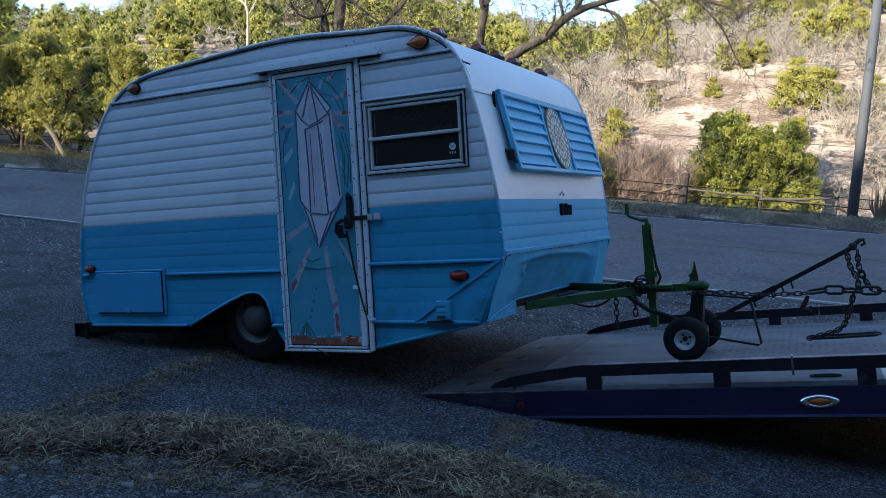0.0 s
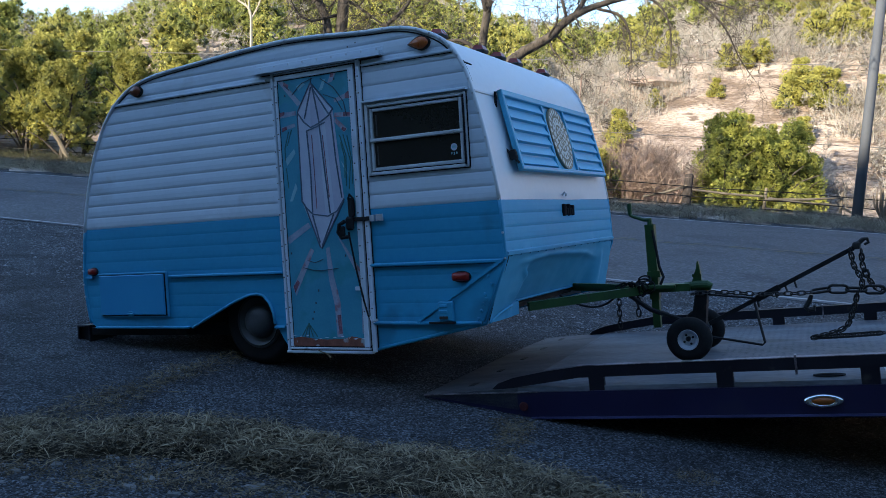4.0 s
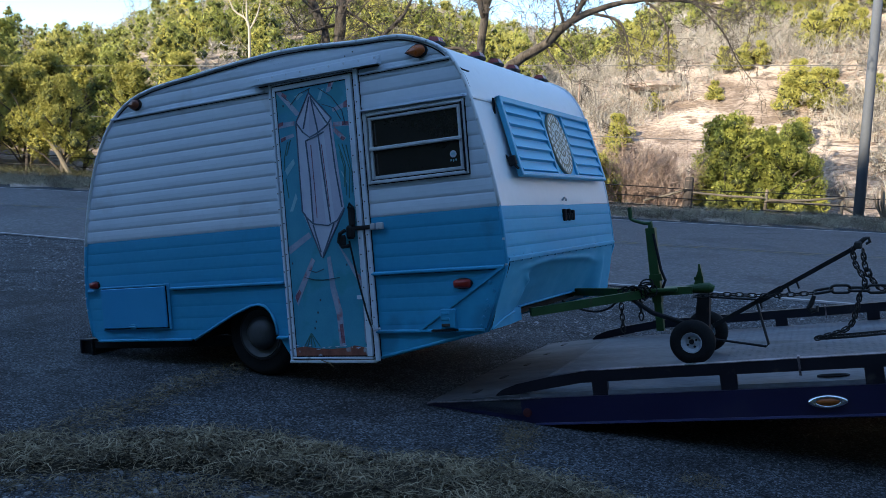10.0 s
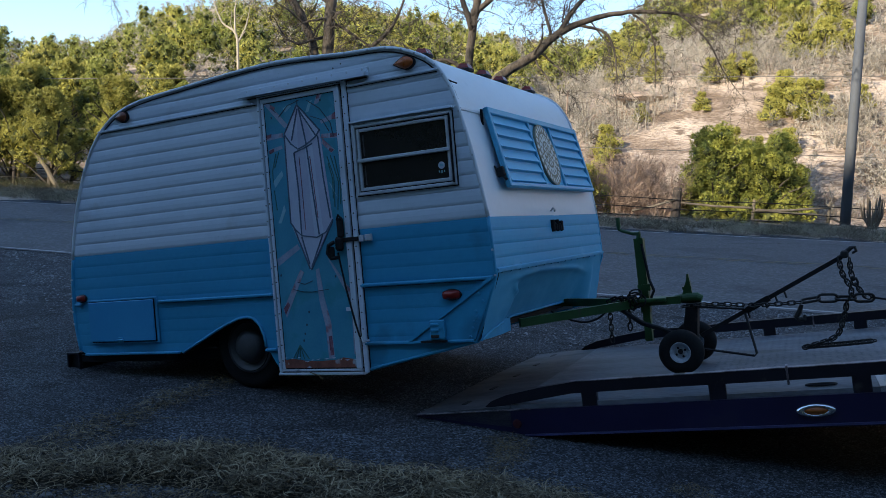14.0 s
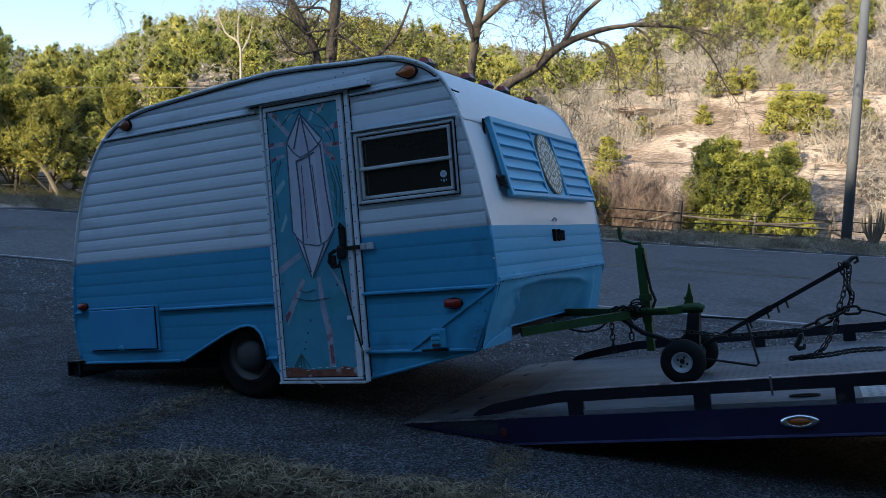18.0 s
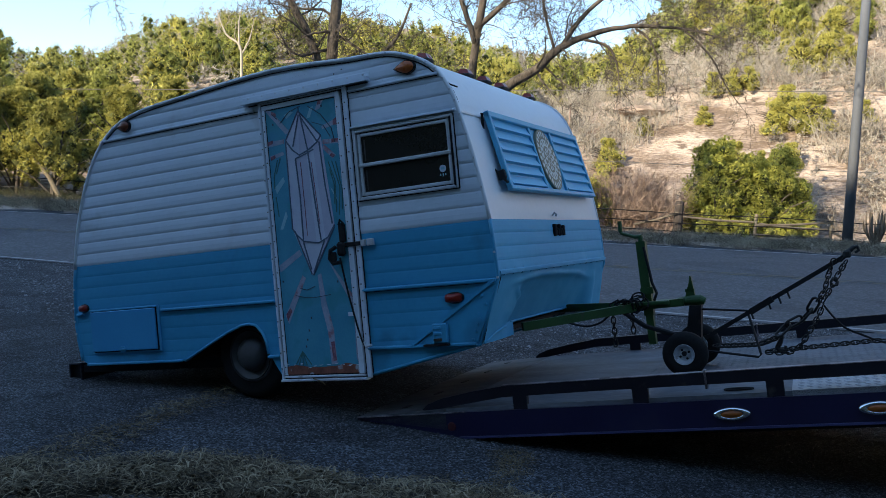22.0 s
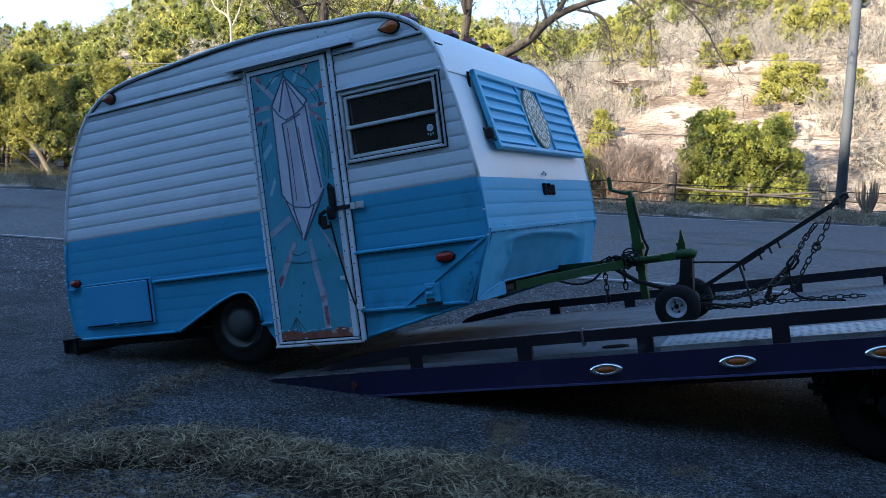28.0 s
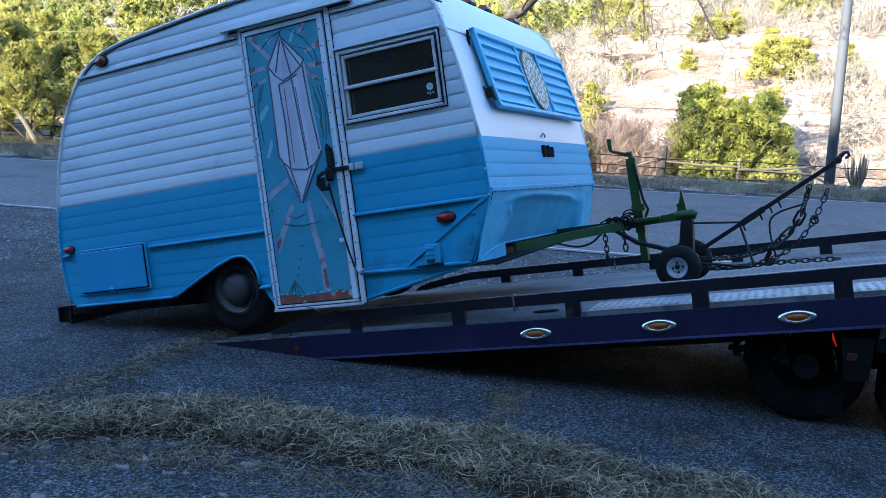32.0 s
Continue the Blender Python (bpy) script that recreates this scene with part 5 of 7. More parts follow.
tail = part("tail_plate", Shape().slab([(0.0, -0.006), (0.62, -0.10), (0.62, 0.030), (0.0, 0.006)], 0.0, BED_WIDE), TAIL_STEEL, bed, "scraped steel tail wedge")
for i in range(5):
    part("slot", Shape().box((0.228, 0.19 + 0.515 * i, 0.004), (0.262, 0.30 + 0.515 * i, 0.0188), bevel=0.002), BLACK_STEEL, tail)
part("tail_seam", Shape().box((0.605, 0.02, 0.0), (0.632, BED_WIDE - 0.02, 0.0325), bevel=0.002), DECK_STEEL, bed)


def tread_bars(x0, x1, y0, rows, tall):
    s = Shape()
    for i in range(int((x1 - x0) / 0.046)):
        for j in range(rows):
            a, v = x0 + 0.025 + i * 0.046, y0 + j * 0.052
            k = 1 if (i + j) % 2 else -1
            ux, uy, wx, wy = 0.019, 0.012 * k, -0.0035 * k, 0.0055
            s.add([(a - ux, v - uy, 0.0), (a + wx, v + wy, 0.0), (a + ux, v + uy, 0.0), (a - wx, v - wy, 0.0), (a, v, tall)], [(0, 3, 4), (3, 2, 4), (2, 1, 4), (1, 0, 4)])
    return s


part("tread_strip", Shape().box((2.62, 0.017, 0.000), (BED_LONG, 0.400, 0.034)), TREAD_STEEL, bed, "bright diamond tread strip")
tagged(part("tread_pattern", tread_bars(2.64, BED_LONG, 0.040, 7, 0.005), TREAD_STEEL, bed, m=pose(0, 0, 0.0342)), kind="stuff")
tagged(part("deck_pattern", tread_bars(1.7, BED_LONG, 0.44, 38, 0.0018), DECK_STEEL, bed, m=pose(0, 0, 0.0302)), kind="stuff")
for v in (0.0, BED_WIDE):
    out = -1 if v == 0 else 1
    y0, y1 = (v - 0.0, v + 0.016) if out < 0 else (v - 0.016, v)
    beam = part("side_beam", Shape().slab([(0.0, -0.008), (0.70, -0.148), (BED_LONG, -0.148), (BED_LONG, 0.004), (0.62, 0.004), (0.0, 0.006)], y0, y1), PURPLE_BLUE, bed, "glossy purple-blue side beam")
    part("beam_lip", Shape().bar((0.70, v + out * 0.004, -0.150), (BED_LONG, v + out * 0.004, -0.150), 0.012, 0.012), LIP_BLUE, beam)
    part("beam_edge", Shape().bar((0.0, v + out * 0.002, 0.004), (0.75, v + out * 0.002, 0.006), 0.01, 0.008), EDGE_STEEL, beam)
    v2 = v - out * 0.035
    rail = part("side_rail", Shape().bar((1.0, v2, 0.114), (1.6, v2, 0.121), 0.05, 0.066).bar((1.6, v2, 0.121), (BED_LONG, v2, 0.140), 0.05, 0.068), RAIL_PAINT, bed, "scuffed dark guard rail")
    part("rail_ramp", Shape().slab([(0.46, 0.03), (0.50, 0.014), (0.62, 0.034), (1.01, 0.082), (1.01, 0.147), (0.80, 0.124), (0.60, 0.092), (0.50, 0.06)], v2 - 0.025, v2 + 0.025), RAIL_PAINT, rail)
    part("rail_cap", Shape().bar((1.0, v2, 0.150), (BED_LONG, v2, 0.1765), 0.053, 0.004), EDGE_STEEL if out < 0 else RAIL_PAINT, rail)
    for i in range(8):
        a = 1.107 + 0.716 * i if out < 0 else 1.35 + 0.66 * i
        part("rail_post", Shape().box((a - 0.045, v2 - 0.022, 0.0), (a + 0.045, v2 + 0.022, 0.115), bevel=0.004), RAIL_PAINT, rail)
    a = 2.188 if out < 0 else 2.34
    part("rail_joint", Shape().box((a - 0.006, v2 - 0.03, 0.066), (a + 0.006, v2 + 0.03, 0.168)), EDGE_STEEL, rail)
    for i in range(6):
        a = 2.305 + 0.715 * i
        m = pose(a, v + out * 0.003, -0.073)
        bezel = Shape()
        n = 28
        for k, (w, h, dy) in enumerate(((0.098, 0.036, 0.0), (0.094, 0.034, 0.014), (0.06, 0.023, 0.019), (0.056, 0.021, 0.012))):
            for q in range(n):
                t = 2 * math.pi * q / n
                bezel.v.append((w * math.copysign(abs(math.cos(t)) ** 1.25, math.cos(t)), out * dy, h * math.sin(t)))
        for k in range(3):
            for q in range(n):
                bezel.f.append((k * n + q, k * n + (q + 1) % n, (k + 1) * n + (q + 1) % n, (k + 1) * n + q))
                bezel.m.append(0)
        lamp = part("marker_light", bezel, CHROME, beam, "chrome oval bezel", smooth=True, m=m)
        lens = Shape()
        for w, h, dy in ((0.056, 0.021, 0.012), (0.045, 0.016, 0.02), (0.0, 0.0, 0.023)):
            for q in range(n):
                t = 2 * math.pi * q / n
                lens.v.append((w * math.cos(t), out * dy, h * math.sin(t)))
        for k in range(2):
            for q in range(n):
                lens.f.append((k * n + q, k * n + (q + 1) % n, (k + 1) * n + (q + 1) % n, (k + 1) * n + q))
                lens.m.append(0)
        part("lens", lens, AMBER, lamp, "amber lens", smooth=True)
    part("tail_reflector", Shape().lathe([(0.0, out * 0.012), (0.024, out * 0.01), (0.028, 0.0)], 18, pose(0.655, v + out * 0.002, -0.08)), DIM_RED, beam, "round red reflector")
part("tie_ring", Shape().tube([(2.345 + 0.075 * math.cos(t * 0.524), 0.13 + 0.03 * math.sin(t * 0.524), 0.037) for t in range(12)], 0.006, 6, closed=True), BLACK_STEEL, bed)
for i in range(5):
    part("cross_member", Shape().box((1.0 + 1.1 * i, 0.06, -0.11), (1.07 + 1.1 * i, BED_WIDE - 0.06, -0.013)), BLACK_STEEL, bed)
# unseen runners, made deep to block light from the far side under the bed
for v in (0.55, 1.25, 1.95):
    part("runner", Shape().slab([(0.72, -0.013), (0.72, -0.13), (1.7, -0.28), (BED_LONG, -0.28), (BED_LONG, -0.013)], v - 0.04, v + 0.04), BLACK_STEEL, bed)

truck = thing("tow_truck", None, "dark rear of a tow truck under its sliding bed", "truck")
for v in (0.78, 1.60):
    part("chassis_rail", Shape().slab([(-0.05, 0.20), (4.6, 0.42), (4.6, 0.60), (2.0, 0.58), (-0.05, 0.34)], v - 0.04, v + 0.04), BLACK_STEEL, truck)
part("rear_cross_member", Shape().box((-0.06, 0.35, 0.25), (0.02, 2.0, 0.37), bevel=0.008), BLACK_STEEL, truck)
part("hitch_ball", Shape().tube([(-0.10, 0.30, 0.33), (-0.10, 0.30, 0.38)], 0.014, 10).lathe([(0.0, -0.03), (0.02, -0.024), (0.03, 0.0), (0.02, 0.024), (0.0, 0.03)], 14, pose(-0.10, 0.30, 0.40) @ pose(0, 0, 0, 90)).box((-0.145, 0.27, 0.335), (0.05, 0.33, 0.362), bevel=0.004).box((-0.115, 0.28, 0.30), (-0.075, 0.32, 0.336), bevel=0.006), BLACK_STEEL, truck)
for v in (0.30, 0.52, 1.70, 1.92):
    w = part("rear_wheel", Shape().lathe([(0.17, -0.1), (0.28, -0.105), (0.305, -0.08), (0.31, 0.0), (0.305, 0.08), (0.28, 0.105), (0.17, 0.1)], 36, pose(0.27, v, 0.31)), TRUCK_SHADE, truck, smooth=True)
    part("wheel_disc", Shape().lathe([(0.0, -0.05), (0.07, -0.06), (0.08, -0.03), (0.15, -0.02), (0.18, -0.095)], 28, pose(0.27, v, 0.31)), TRUCK_SHADE, w)
part("axle", Shape().tube([(0.27, 0.2, 0.31), (0.27, 2.0, 0.31)], 0.07, 10).lathe([(0.0, -0.16), (0.12, -0.12), (0.17, 0.0), (0.12, 0.12), (0.0, 0.16)], 16, pose(0.27, 1.1, 0.31)), BLACK_STEEL, truck)
part("suspension_bracket", Shape().box((-0.04, 0.22, 0.30), (0.16, 0.32, 0.52), bevel=0.01).bar((0.10, 0.26, 0.50), (0.36, 0.26, 0.56), 0.08, 0.10), BLACK_STEEL, truck)
part("spring_clip", Shape().box((0.092, 0.19, 0.326), (0.128, 0.205, 0.336), bevel=0.003).box((0.140, 0.19, 0.312), (0.182, 0.205, 0.345), bevel=0.004), CHAIN_STEEL, truck, "bare metal spring clip")
for x in (0.152, 0.172):
    part("hanger_bolt", Shape().tube([(x, 0.10, 0.49), (x + 0.004, 0.10, 0.525)], 0.005, 6), HUB_GREY, truck)
part("lower_flap", Shape().slab([(0.335, 0.06), (0.48, 0.065), (0.47, 0.17), (0.33, 0.20)], 0.185, 0.193), FLAP_GREY, truck, "stiff grey wheel flap")
flap = part("mud_flap", Shape().slab([(0.45, 0.305), (0.565, 0.32), (0.575, 0.545), (0.415, 0.53)], 0.02, 0.034), TRUCK_SHADE, truck, "hanging mud flap with a dim red lamp")
part("flap_lamp", Shape().box((0.452, 0.010, 0.412), (0.50, 0.021, 0.456), bevel=0.008), DIM_RED, flap)
part("tail_lamp", Shape().tube([(0.372, 0.03, 0.548), (0.382, 0.03, 0.512), (0.398, 0.03, 0.478)], [0.003, 0.006, 0.003], 6), TAIL_GLOW, truck, "lit red tail lamp")
part("tail_lamp", Shape().tube([(0.384, 0.03, 0.462), (0.39, 0.03, 0.44), (0.402, 0.03, 0.412)], [0.002, 0.004, 0.003], 6), DIM_RED, truck, "dim red lower tail lamp")
part("lamp_edge", Shape().tube([(0.401, 0.03, 0.405), (0.408, 0.03, 0.372), (0.412, 0.03, 0.35)], [0.005, 0.003, 0.002], 6), HUB_GREY, truck)
plate = part("wheel_guard", Shape().box((0.585, 0.03, 0.47), (0.84, 0.04, 0.66), bevel=0.004), TRUCK_SHADE, truck)
part("white_mark", Shape().slab([(0.592, 0.60), (0.592, 0.545), (0.615, 0.552), (0.625, 0.575), (0.615, 0.605)], 0.022, 0.029), HUB_GREY, plate)
part("white_mark", Shape().slab([(0.634, 0.612), (0.630, 0.565), (0.648, 0.562), (0.672, 0.59), (0.668, 0.625)], 0.022, 0.029), HUB_GREY, plate)
part("white_mark", Shape().box((0.683, 0.022, 0.59), (0.72, 0.029, 0.64), bevel=0.003), HUB_GREY, plate)
# black box added to hide the lit ground beyond the wheels
part("fuel_tank", Shape().box((0.66, 0.10, 0.06), (1.7, 0.62, 0.50), bevel=0.05), TRUCK_SHADE, truck)
part("subframe", Shape().slab([(-0.06, 0.40), (3.6, 0.62), (3.6, 0.64), (-0.06, 0.42)], 0.62, 1.80), BLACK_STEEL, truck)

# ---- what moves ----
def bed_pose(s, z):
    return pose(-2.4 + s * 0.9981, 4.662 + s * 0.0619, z, -0.84, -11.02, 3.55)


BED_ROWS = ((0, -0.014, 0.014), (16.5, -0.016, 0.015), (17, -0.034, 0.018), (17.5, -0.101, 0.018), (18, -0.106, 0.019), (18.5, -0.131, 0.019), (19, -0.186, 0.015), (19.5, -0.272, 0.013), (20, -0.302, 0.012), (20.5, -0.316, 0.011), (21, -0.347, 0.011), (21.5, -0.387, 0.012), (22, -0.463, 0.010), (22.5, -0.552, 0.008), (23, -0.669, 0.006), (23.5, -0.701, 0.006), (24, -0.71, 0.005), (24.5, -0.765, 0.004), (25, -0.867, 0.0), (25.5, -1.0, -0.006), (27.5, -1.068, -0.006), (28, -1.108, -0.006), (28.5, -1.191, -0.008), (29, -1.257, -0.010), (29.5, -1.29, -0.010), (30, -1.377, -0.012), (30.5, -1.509, -0.022), (31, -1.537, -0.024), (32, -1.53, -0.025))
# seconds, pitch in degrees, x and z of the door's hinge corner
TRAILER_ROWS = ((0, 8.45, -3.427, 0.147), (16.5, 8.47, -3.424, 0.150), (17, 8.59, -3.424, 0.154), (17.5, 8.66, -3.424, 0.157), (18.5, 8.76, -3.424, 0.159), (19, 8.84, -3.424, 0.162), (19.5, 9.03, -3.426, 0.167), (20.5, 9.08, -3.427, 0.169), (21, 9.2, -3.427, 0.172), (21.5, 9.27, -3.428, 0.177), (22, 9.44, -3.43, 0.182), (22.5, 9.66, -3.43, 0.191), (23, 9.85, -3.43, 0.198), (24, 9.9, -3.43, 0.202), (24.5, 10.06, -3.431, 0.207), (25, 10.24, -3.431, 0.213), (25.5, 10.5, -3.432, 0.221), (27.5, 10.67, -3.432, 0.227), (28, 10.75, -3.433, 0.230), (28.5, 10.91, -3.435, 0.235), (29, 11.0, -3.435, 0.241), (29.5, 11.16, -3.435, 0.245), (30, 11.3, -3.435, 0.255), (30.5, 11.56, -3.436, 0.264), (31, 11.54, -3.436, 0.267), (32, 11.47, -3.43, 0.268))
WHEEL_ROWS = ((0, -3.80, 0.285), (22, -3.81, 0.288), (25.5, -3.83, 0.315), (28, -3.85, 0.325), (30.5, -3.865, 0.345), (32, -3.868, 0.347))


def trailer_pose(pitch, x, z):
    return pose(x, 4.622, z, 0, -pitch, 0.05)


def at_time(rows, t):
    return [lerp_table([(r[0], r[k]) for r in rows], t) for k in range(1, len(rows[0]))]


def truck_pose(s):
    return pose(1.08 + s * 0.9981, 4.88 + s * 0.0619, 0, 0, 0, 3.55)


def motions():
    walk(truck, [(t, truck_pose(s)) for t, s, z in BED_ROWS])
    walk(bed, [(t, bed_pose(s, z)) for t, s, z in BED_ROWS])
    rows = [(t, trailer_pose(*v)) for t, *v in TRAILER_ROWS]
    walk(trailer, rows)
    walk(dolly, rows)
    for ob in CHAINS:
        walk(ob, rows)
    for ob, keys in LINK_KEYS:
        walk(ob, keys)
    walk(wheel, [(t, trailer_pose(*at_time(TRAILER_ROWS, t)).inverted() @ pose(x, 4.72, z, 0, -(x + 3.80) * 180, 0)) for t, x, z in WHEEL_ROWS])
    for ob, y in DOLLY_WHEELS:
        walk(ob, [(t, pose(2.473, y, -0.036, 0, s * 400, 0)) for t, s in [(r[0], r[1]) for r in BED_ROWS]])


# ---- chains ----
CHAINS, LINK_KEYS = [], []


def link_mesh(length, width, wire):
    s = Shape()
    pts = []
    r, h = width / 2, length / 2 - width / 2
    for i in range(7):
        a = -math.pi / 2 + math.pi * i / 6
        pts.append((h + r * math.cos(a), r * math.sin(a), 0))
    for i in range(7):
        a = math.pi / 2 + math.pi * i / 6
        pts.append((-h + r * math.cos(a), r * math.sin(a), 0))
    s.tube(pts, wire, 6, closed=True)
    return s.mesh("link", CHAIN_STEEL, True)


CABLE_PIECE = Shape().tube([(-0.021, 0, 0), (0.021, 0, 0)], 0.0062, 7).mesh("strand", BLACK_STEEL, True)
SMALL_LINK, LARGE_LINK = link_mesh(0.050, 0.027, 0.0044), link_mesh(0.112, 0.050, 0.0088)
KNOB = Shape().lathe([(0.0, -0.010), (0.012, -0.009), (0.018, 0.0), (0.012, 0.009), (0.0, 0.010)], 12).tube([(0.0, 0, 0.018), (0.035, 0, 0.018), (0.045, 0, -0.004), (0.03, 0, -0.024), (0.005, 0, -0.020)], 0.008, 6).mesh("knob", CHAIN_STEEL, True)
# each strand as (x, z) pairs in the trailer's space, from taut to heaped on the deck
NEAR_FALL = (
    [(3.418, 0.491), (3.434, 0.389), (3.474, 0.299), (3.462, 0.237)],
    [(3.42, 0.518), (3.444, 0.396), (3.418, 0.268), (3.397, 0.213)],
    [(3.398, 0.512), (3.397, 0.391), (3.373, 0.3), (3.324, 0.218)],
    [(3.373, 0.475), (3.313, 0.387), (3.269, 0.288), (3.23, 0.244)],
    [(3.391, 0.483), (3.303, 0.38), (3.231, 0.265), (3.179, 0.184)],
    [(3.325, 0.386), (3.265, 0.318), (3.223, 0.257), (3.179, 0.176)],
    [(3.279, 0.37), (3.252, 0.297), (3.235, 0.252), (3.219, 0.207)],
)
FAR_FALL = (
    [(3.476, 0.475), (3.485, 0.362), (3.534, 0.259), (3.568, 0.233)],
    [(3.469, 0.496), (3.468, 0.376), (3.488, 0.31), (3.473, 0.228)],
    [(3.446, 0.481), (3.413, 0.381), (3.38, 0.281), (3.341, 0.227)],
    [(3.438, 0.45), (3.38, 0.372), (3.329, 0.292), (3.279, 0.221)],
    [(3.429, 0.441), (3.367, 0.336), (3.312, 0.219), (3.273, 0.176)],
    [(3.404, 0.414), (3.361, 0.326), (3.288, 0.212), (3.203, 0.079)],
    [(3.378, 0.337), (3.326, 0.231), (3.247, 0.108), (3.146, 0.005)],
)
TAIL_FALL = (
    [(3.447, 0.225), (3.418, 0.112), (3.361, 0.0), (3.183, -0.061)],
    [(3.395, 0.185), (3.372, 0.112), (3.284, -0.021), (3.116, -0.065)],
    [(3.34, 0.208), (3.27, 0.08), (3.172, -0.044), (3.002, -0.072)],
    [(3.277, 0.203), (3.214, 0.085), (3.065, -0.073), (2.874, -0.082)],
    [(3.273, 0.176), (3.19, 0.041), (2.98, -0.075), (2.701, -0.087)],
    [(3.203, 0.079), (3.102, -0.022), (2.888, -0.078), (2.605, -0.086)],
    [(3.146, 0.005), (3.039, -0.051), (2.851, -0.087), (2.585, -0.085)],
)
DECK_RUN = (
    [(3.183, -0.061), (3.358, -0.05), (3.471, -0.041), (3.574, -0.032)],
    [(3.116, -0.065), (3.316, -0.046), (3.453, -0.025), (3.629, -0.024)],
    [(3.002, -0.072), (3.206, -0.054), (3.412, -0.032), (3.622, -0.019)],
    [(2.874, -0.082), (3.057, -0.063), (3.336, -0.049), (3.613, -0.046)],
    [(2.701, -0.087), (2.907, -0.08), (3.231, -0.053), (3.645, -0.053)],
    [(2.605, -0.086), (2.924, -0.079), (3.297, -0.082), (3.548, -0.088)],
    [(2.585, -0.085), (2.813, -0.091), (3.052, -0.087), (3.4, -0.102)],
)
DOLLY_RUN = (
    [(2.463, 0.233), (2.673, 0.24), (2.924, 0.223), (3.189, 0.229)],
    [(2.428, 0.17), (2.649, 0.142), (2.926, 0.125), (3.195, 0.15)],
    [(2.633, 0.035), (2.818, 0.0), (2.982, 0.005), (3.11, 0.039)],
    [(2.621, -0.015), (2.752, -0.018), (2.882, -0.019), (2.995, 0.022)],
    [(2.578, -0.003), (2.748, -0.021), (2.916, -0.007), (3.012, 0.04)],
    [(2.578, -0.001), (2.785, -0.023), (2.936, 0.007), (3.049, 0.045)],
    [(2.578, -0.01), (2.749, -0.021), (2.899, -0.013), (3.041, 0.026)],
)
HOOK_RUN = (
    [(3.189, 0.229), (3.307, 0.243), (3.444, 0.238), (3.59, 0.235)],
    [(3.195, 0.15), (3.319, 0.188), (3.44, 0.23), (3.539, 0.229)],
    [(3.11, 0.039), (3.219, 0.092), (3.276, 0.155), (3.332, 0.218)],
    [(2.996, 0.032), (3.066, 0.104), (3.159, 0.145), (3.23, 0.244)],
    [(3.012, 0.04), (3.071, 0.088), (3.138, 0.13), (3.179, 0.184)],
    [(3.049, 0.045), (3.099, 0.089), (3.139, 0.132), (3.179, 0.176)],
    [(3.041, 0.026), (3.101, 0.077), (3.161, 0.128), (3.219, 0.207)],
)
CABLE_RUN = (
    [(3.59, 0.235), (3.685, 0.216), (3.791, 0.188)],
    [(3.54, 0.233), (3.646, 0.206), (3.76, 0.171)],
    [(3.374, 0.207), (3.463, 0.165), (3.633, 0.099)],
    [(3.277, 0.193), (3.36, 0.01), (3.61, -0.077)],
    [(3.225, 0.208), (3.27, -0.018), (3.642, -0.08)],
    [(3.136, 0.152), (3.169, -0.053), (3.431, -0.097)],
    [(3.222, 0.263), (3.031, 0.192), (3.04, -0.043)],
)
STRANDS = (NEAR_FALL, FAR_FALL, TAIL_FALL, DECK_RUN, DOLLY_RUN, HOOK_RUN, CABLE_RUN)
SLACKNESS = ((0, 0.0), (16.5, 0.0), (17.5, 1.0), (18.5, 1.4), (20, 2.0), (23, 3.0), (25, 4.0), (28, 5.0), (30, 6.0), (32, 6.0))


def along(points, share):
    pts = [Vector(p) for p in curve_through(points, 6)]
    steps = [(b - a).length for a, b in zip(pts, pts[1:])]
    left = share * sum(steps)
    for a, b, l in zip(pts, pts[1:], steps):
        if left <= l:
            return a + (b - a) * (left / max(l, 1e-6))
        left -= l
    return pts[-1]


for k, strand in enumerate(STRANDS):
    big = k == 5
    cable = k == 6
    chain = thing("winch_cable", None, "black steel winch cable curling off the chain hook", "cable") if cable else thing("tow_chain", None, "heavy steel hook links of a tow chain" if big else "dark steel chain between dolly and truck bed", "chain", "tow chains")
    CHAINS.append(chain)
    long = max(sum((Vector(b) - Vector(a)).length for a, b in zip(state, state[1:])) for state in strand)
    count = max(4, int(long / (0.095 if big else 0.030 if cable else 0.040)))
    y0 = (1.10, 1.17, 1.13, 1.16, 1.08, 1.13, 1.13)[k]
    for i in range(count):
        link = part("strand", CABLE_PIECE, None, chain) if cable else part("link", KNOB if k == 1 and i == count * 2 // 5 else LARGE_LINK if big else SMALL_LINK, None, chain)
        rows = []
        for t, slack in SLACKNESS:
            low = min(5, int(slack))
            mix = slack - low
            share = (i + 0.5) / count

            def spot(s):
                p = along(strand[low], s).lerp(along(strand[low + 1], s), mix)
                return Vector((p.x, y0 + 0.03 * math.sin(5 * s + k) * min(1.0, slack), p.y))

            here = spot(share)
            way = spot(min(1, share + 0.02)) - spot(max(0, share - 0.02))
            turn = way.to_track_quat("X", "Z").to_matrix().to_4x4() @ pose(0, 0, 0, 90 * (i % 2) + 20)
            rows.append((t, Matrix.Translation(here) @ turn))
        LINK_KEYS.append((link, rows))
hook = part("grab_hook", Shape().tube([(3.20, 1.13, 0.24), (3.185, 1.13, 0.20), (3.165, 1.13, 0.165), (3.18, 1.13, 0.145), (3.21, 1.13, 0.15), (3.215, 1.13, 0.175)], [0.012, 0.016, 0.018, 0.018, 0.015, 0.008], 8), CHAIN_STEEL, dolly)
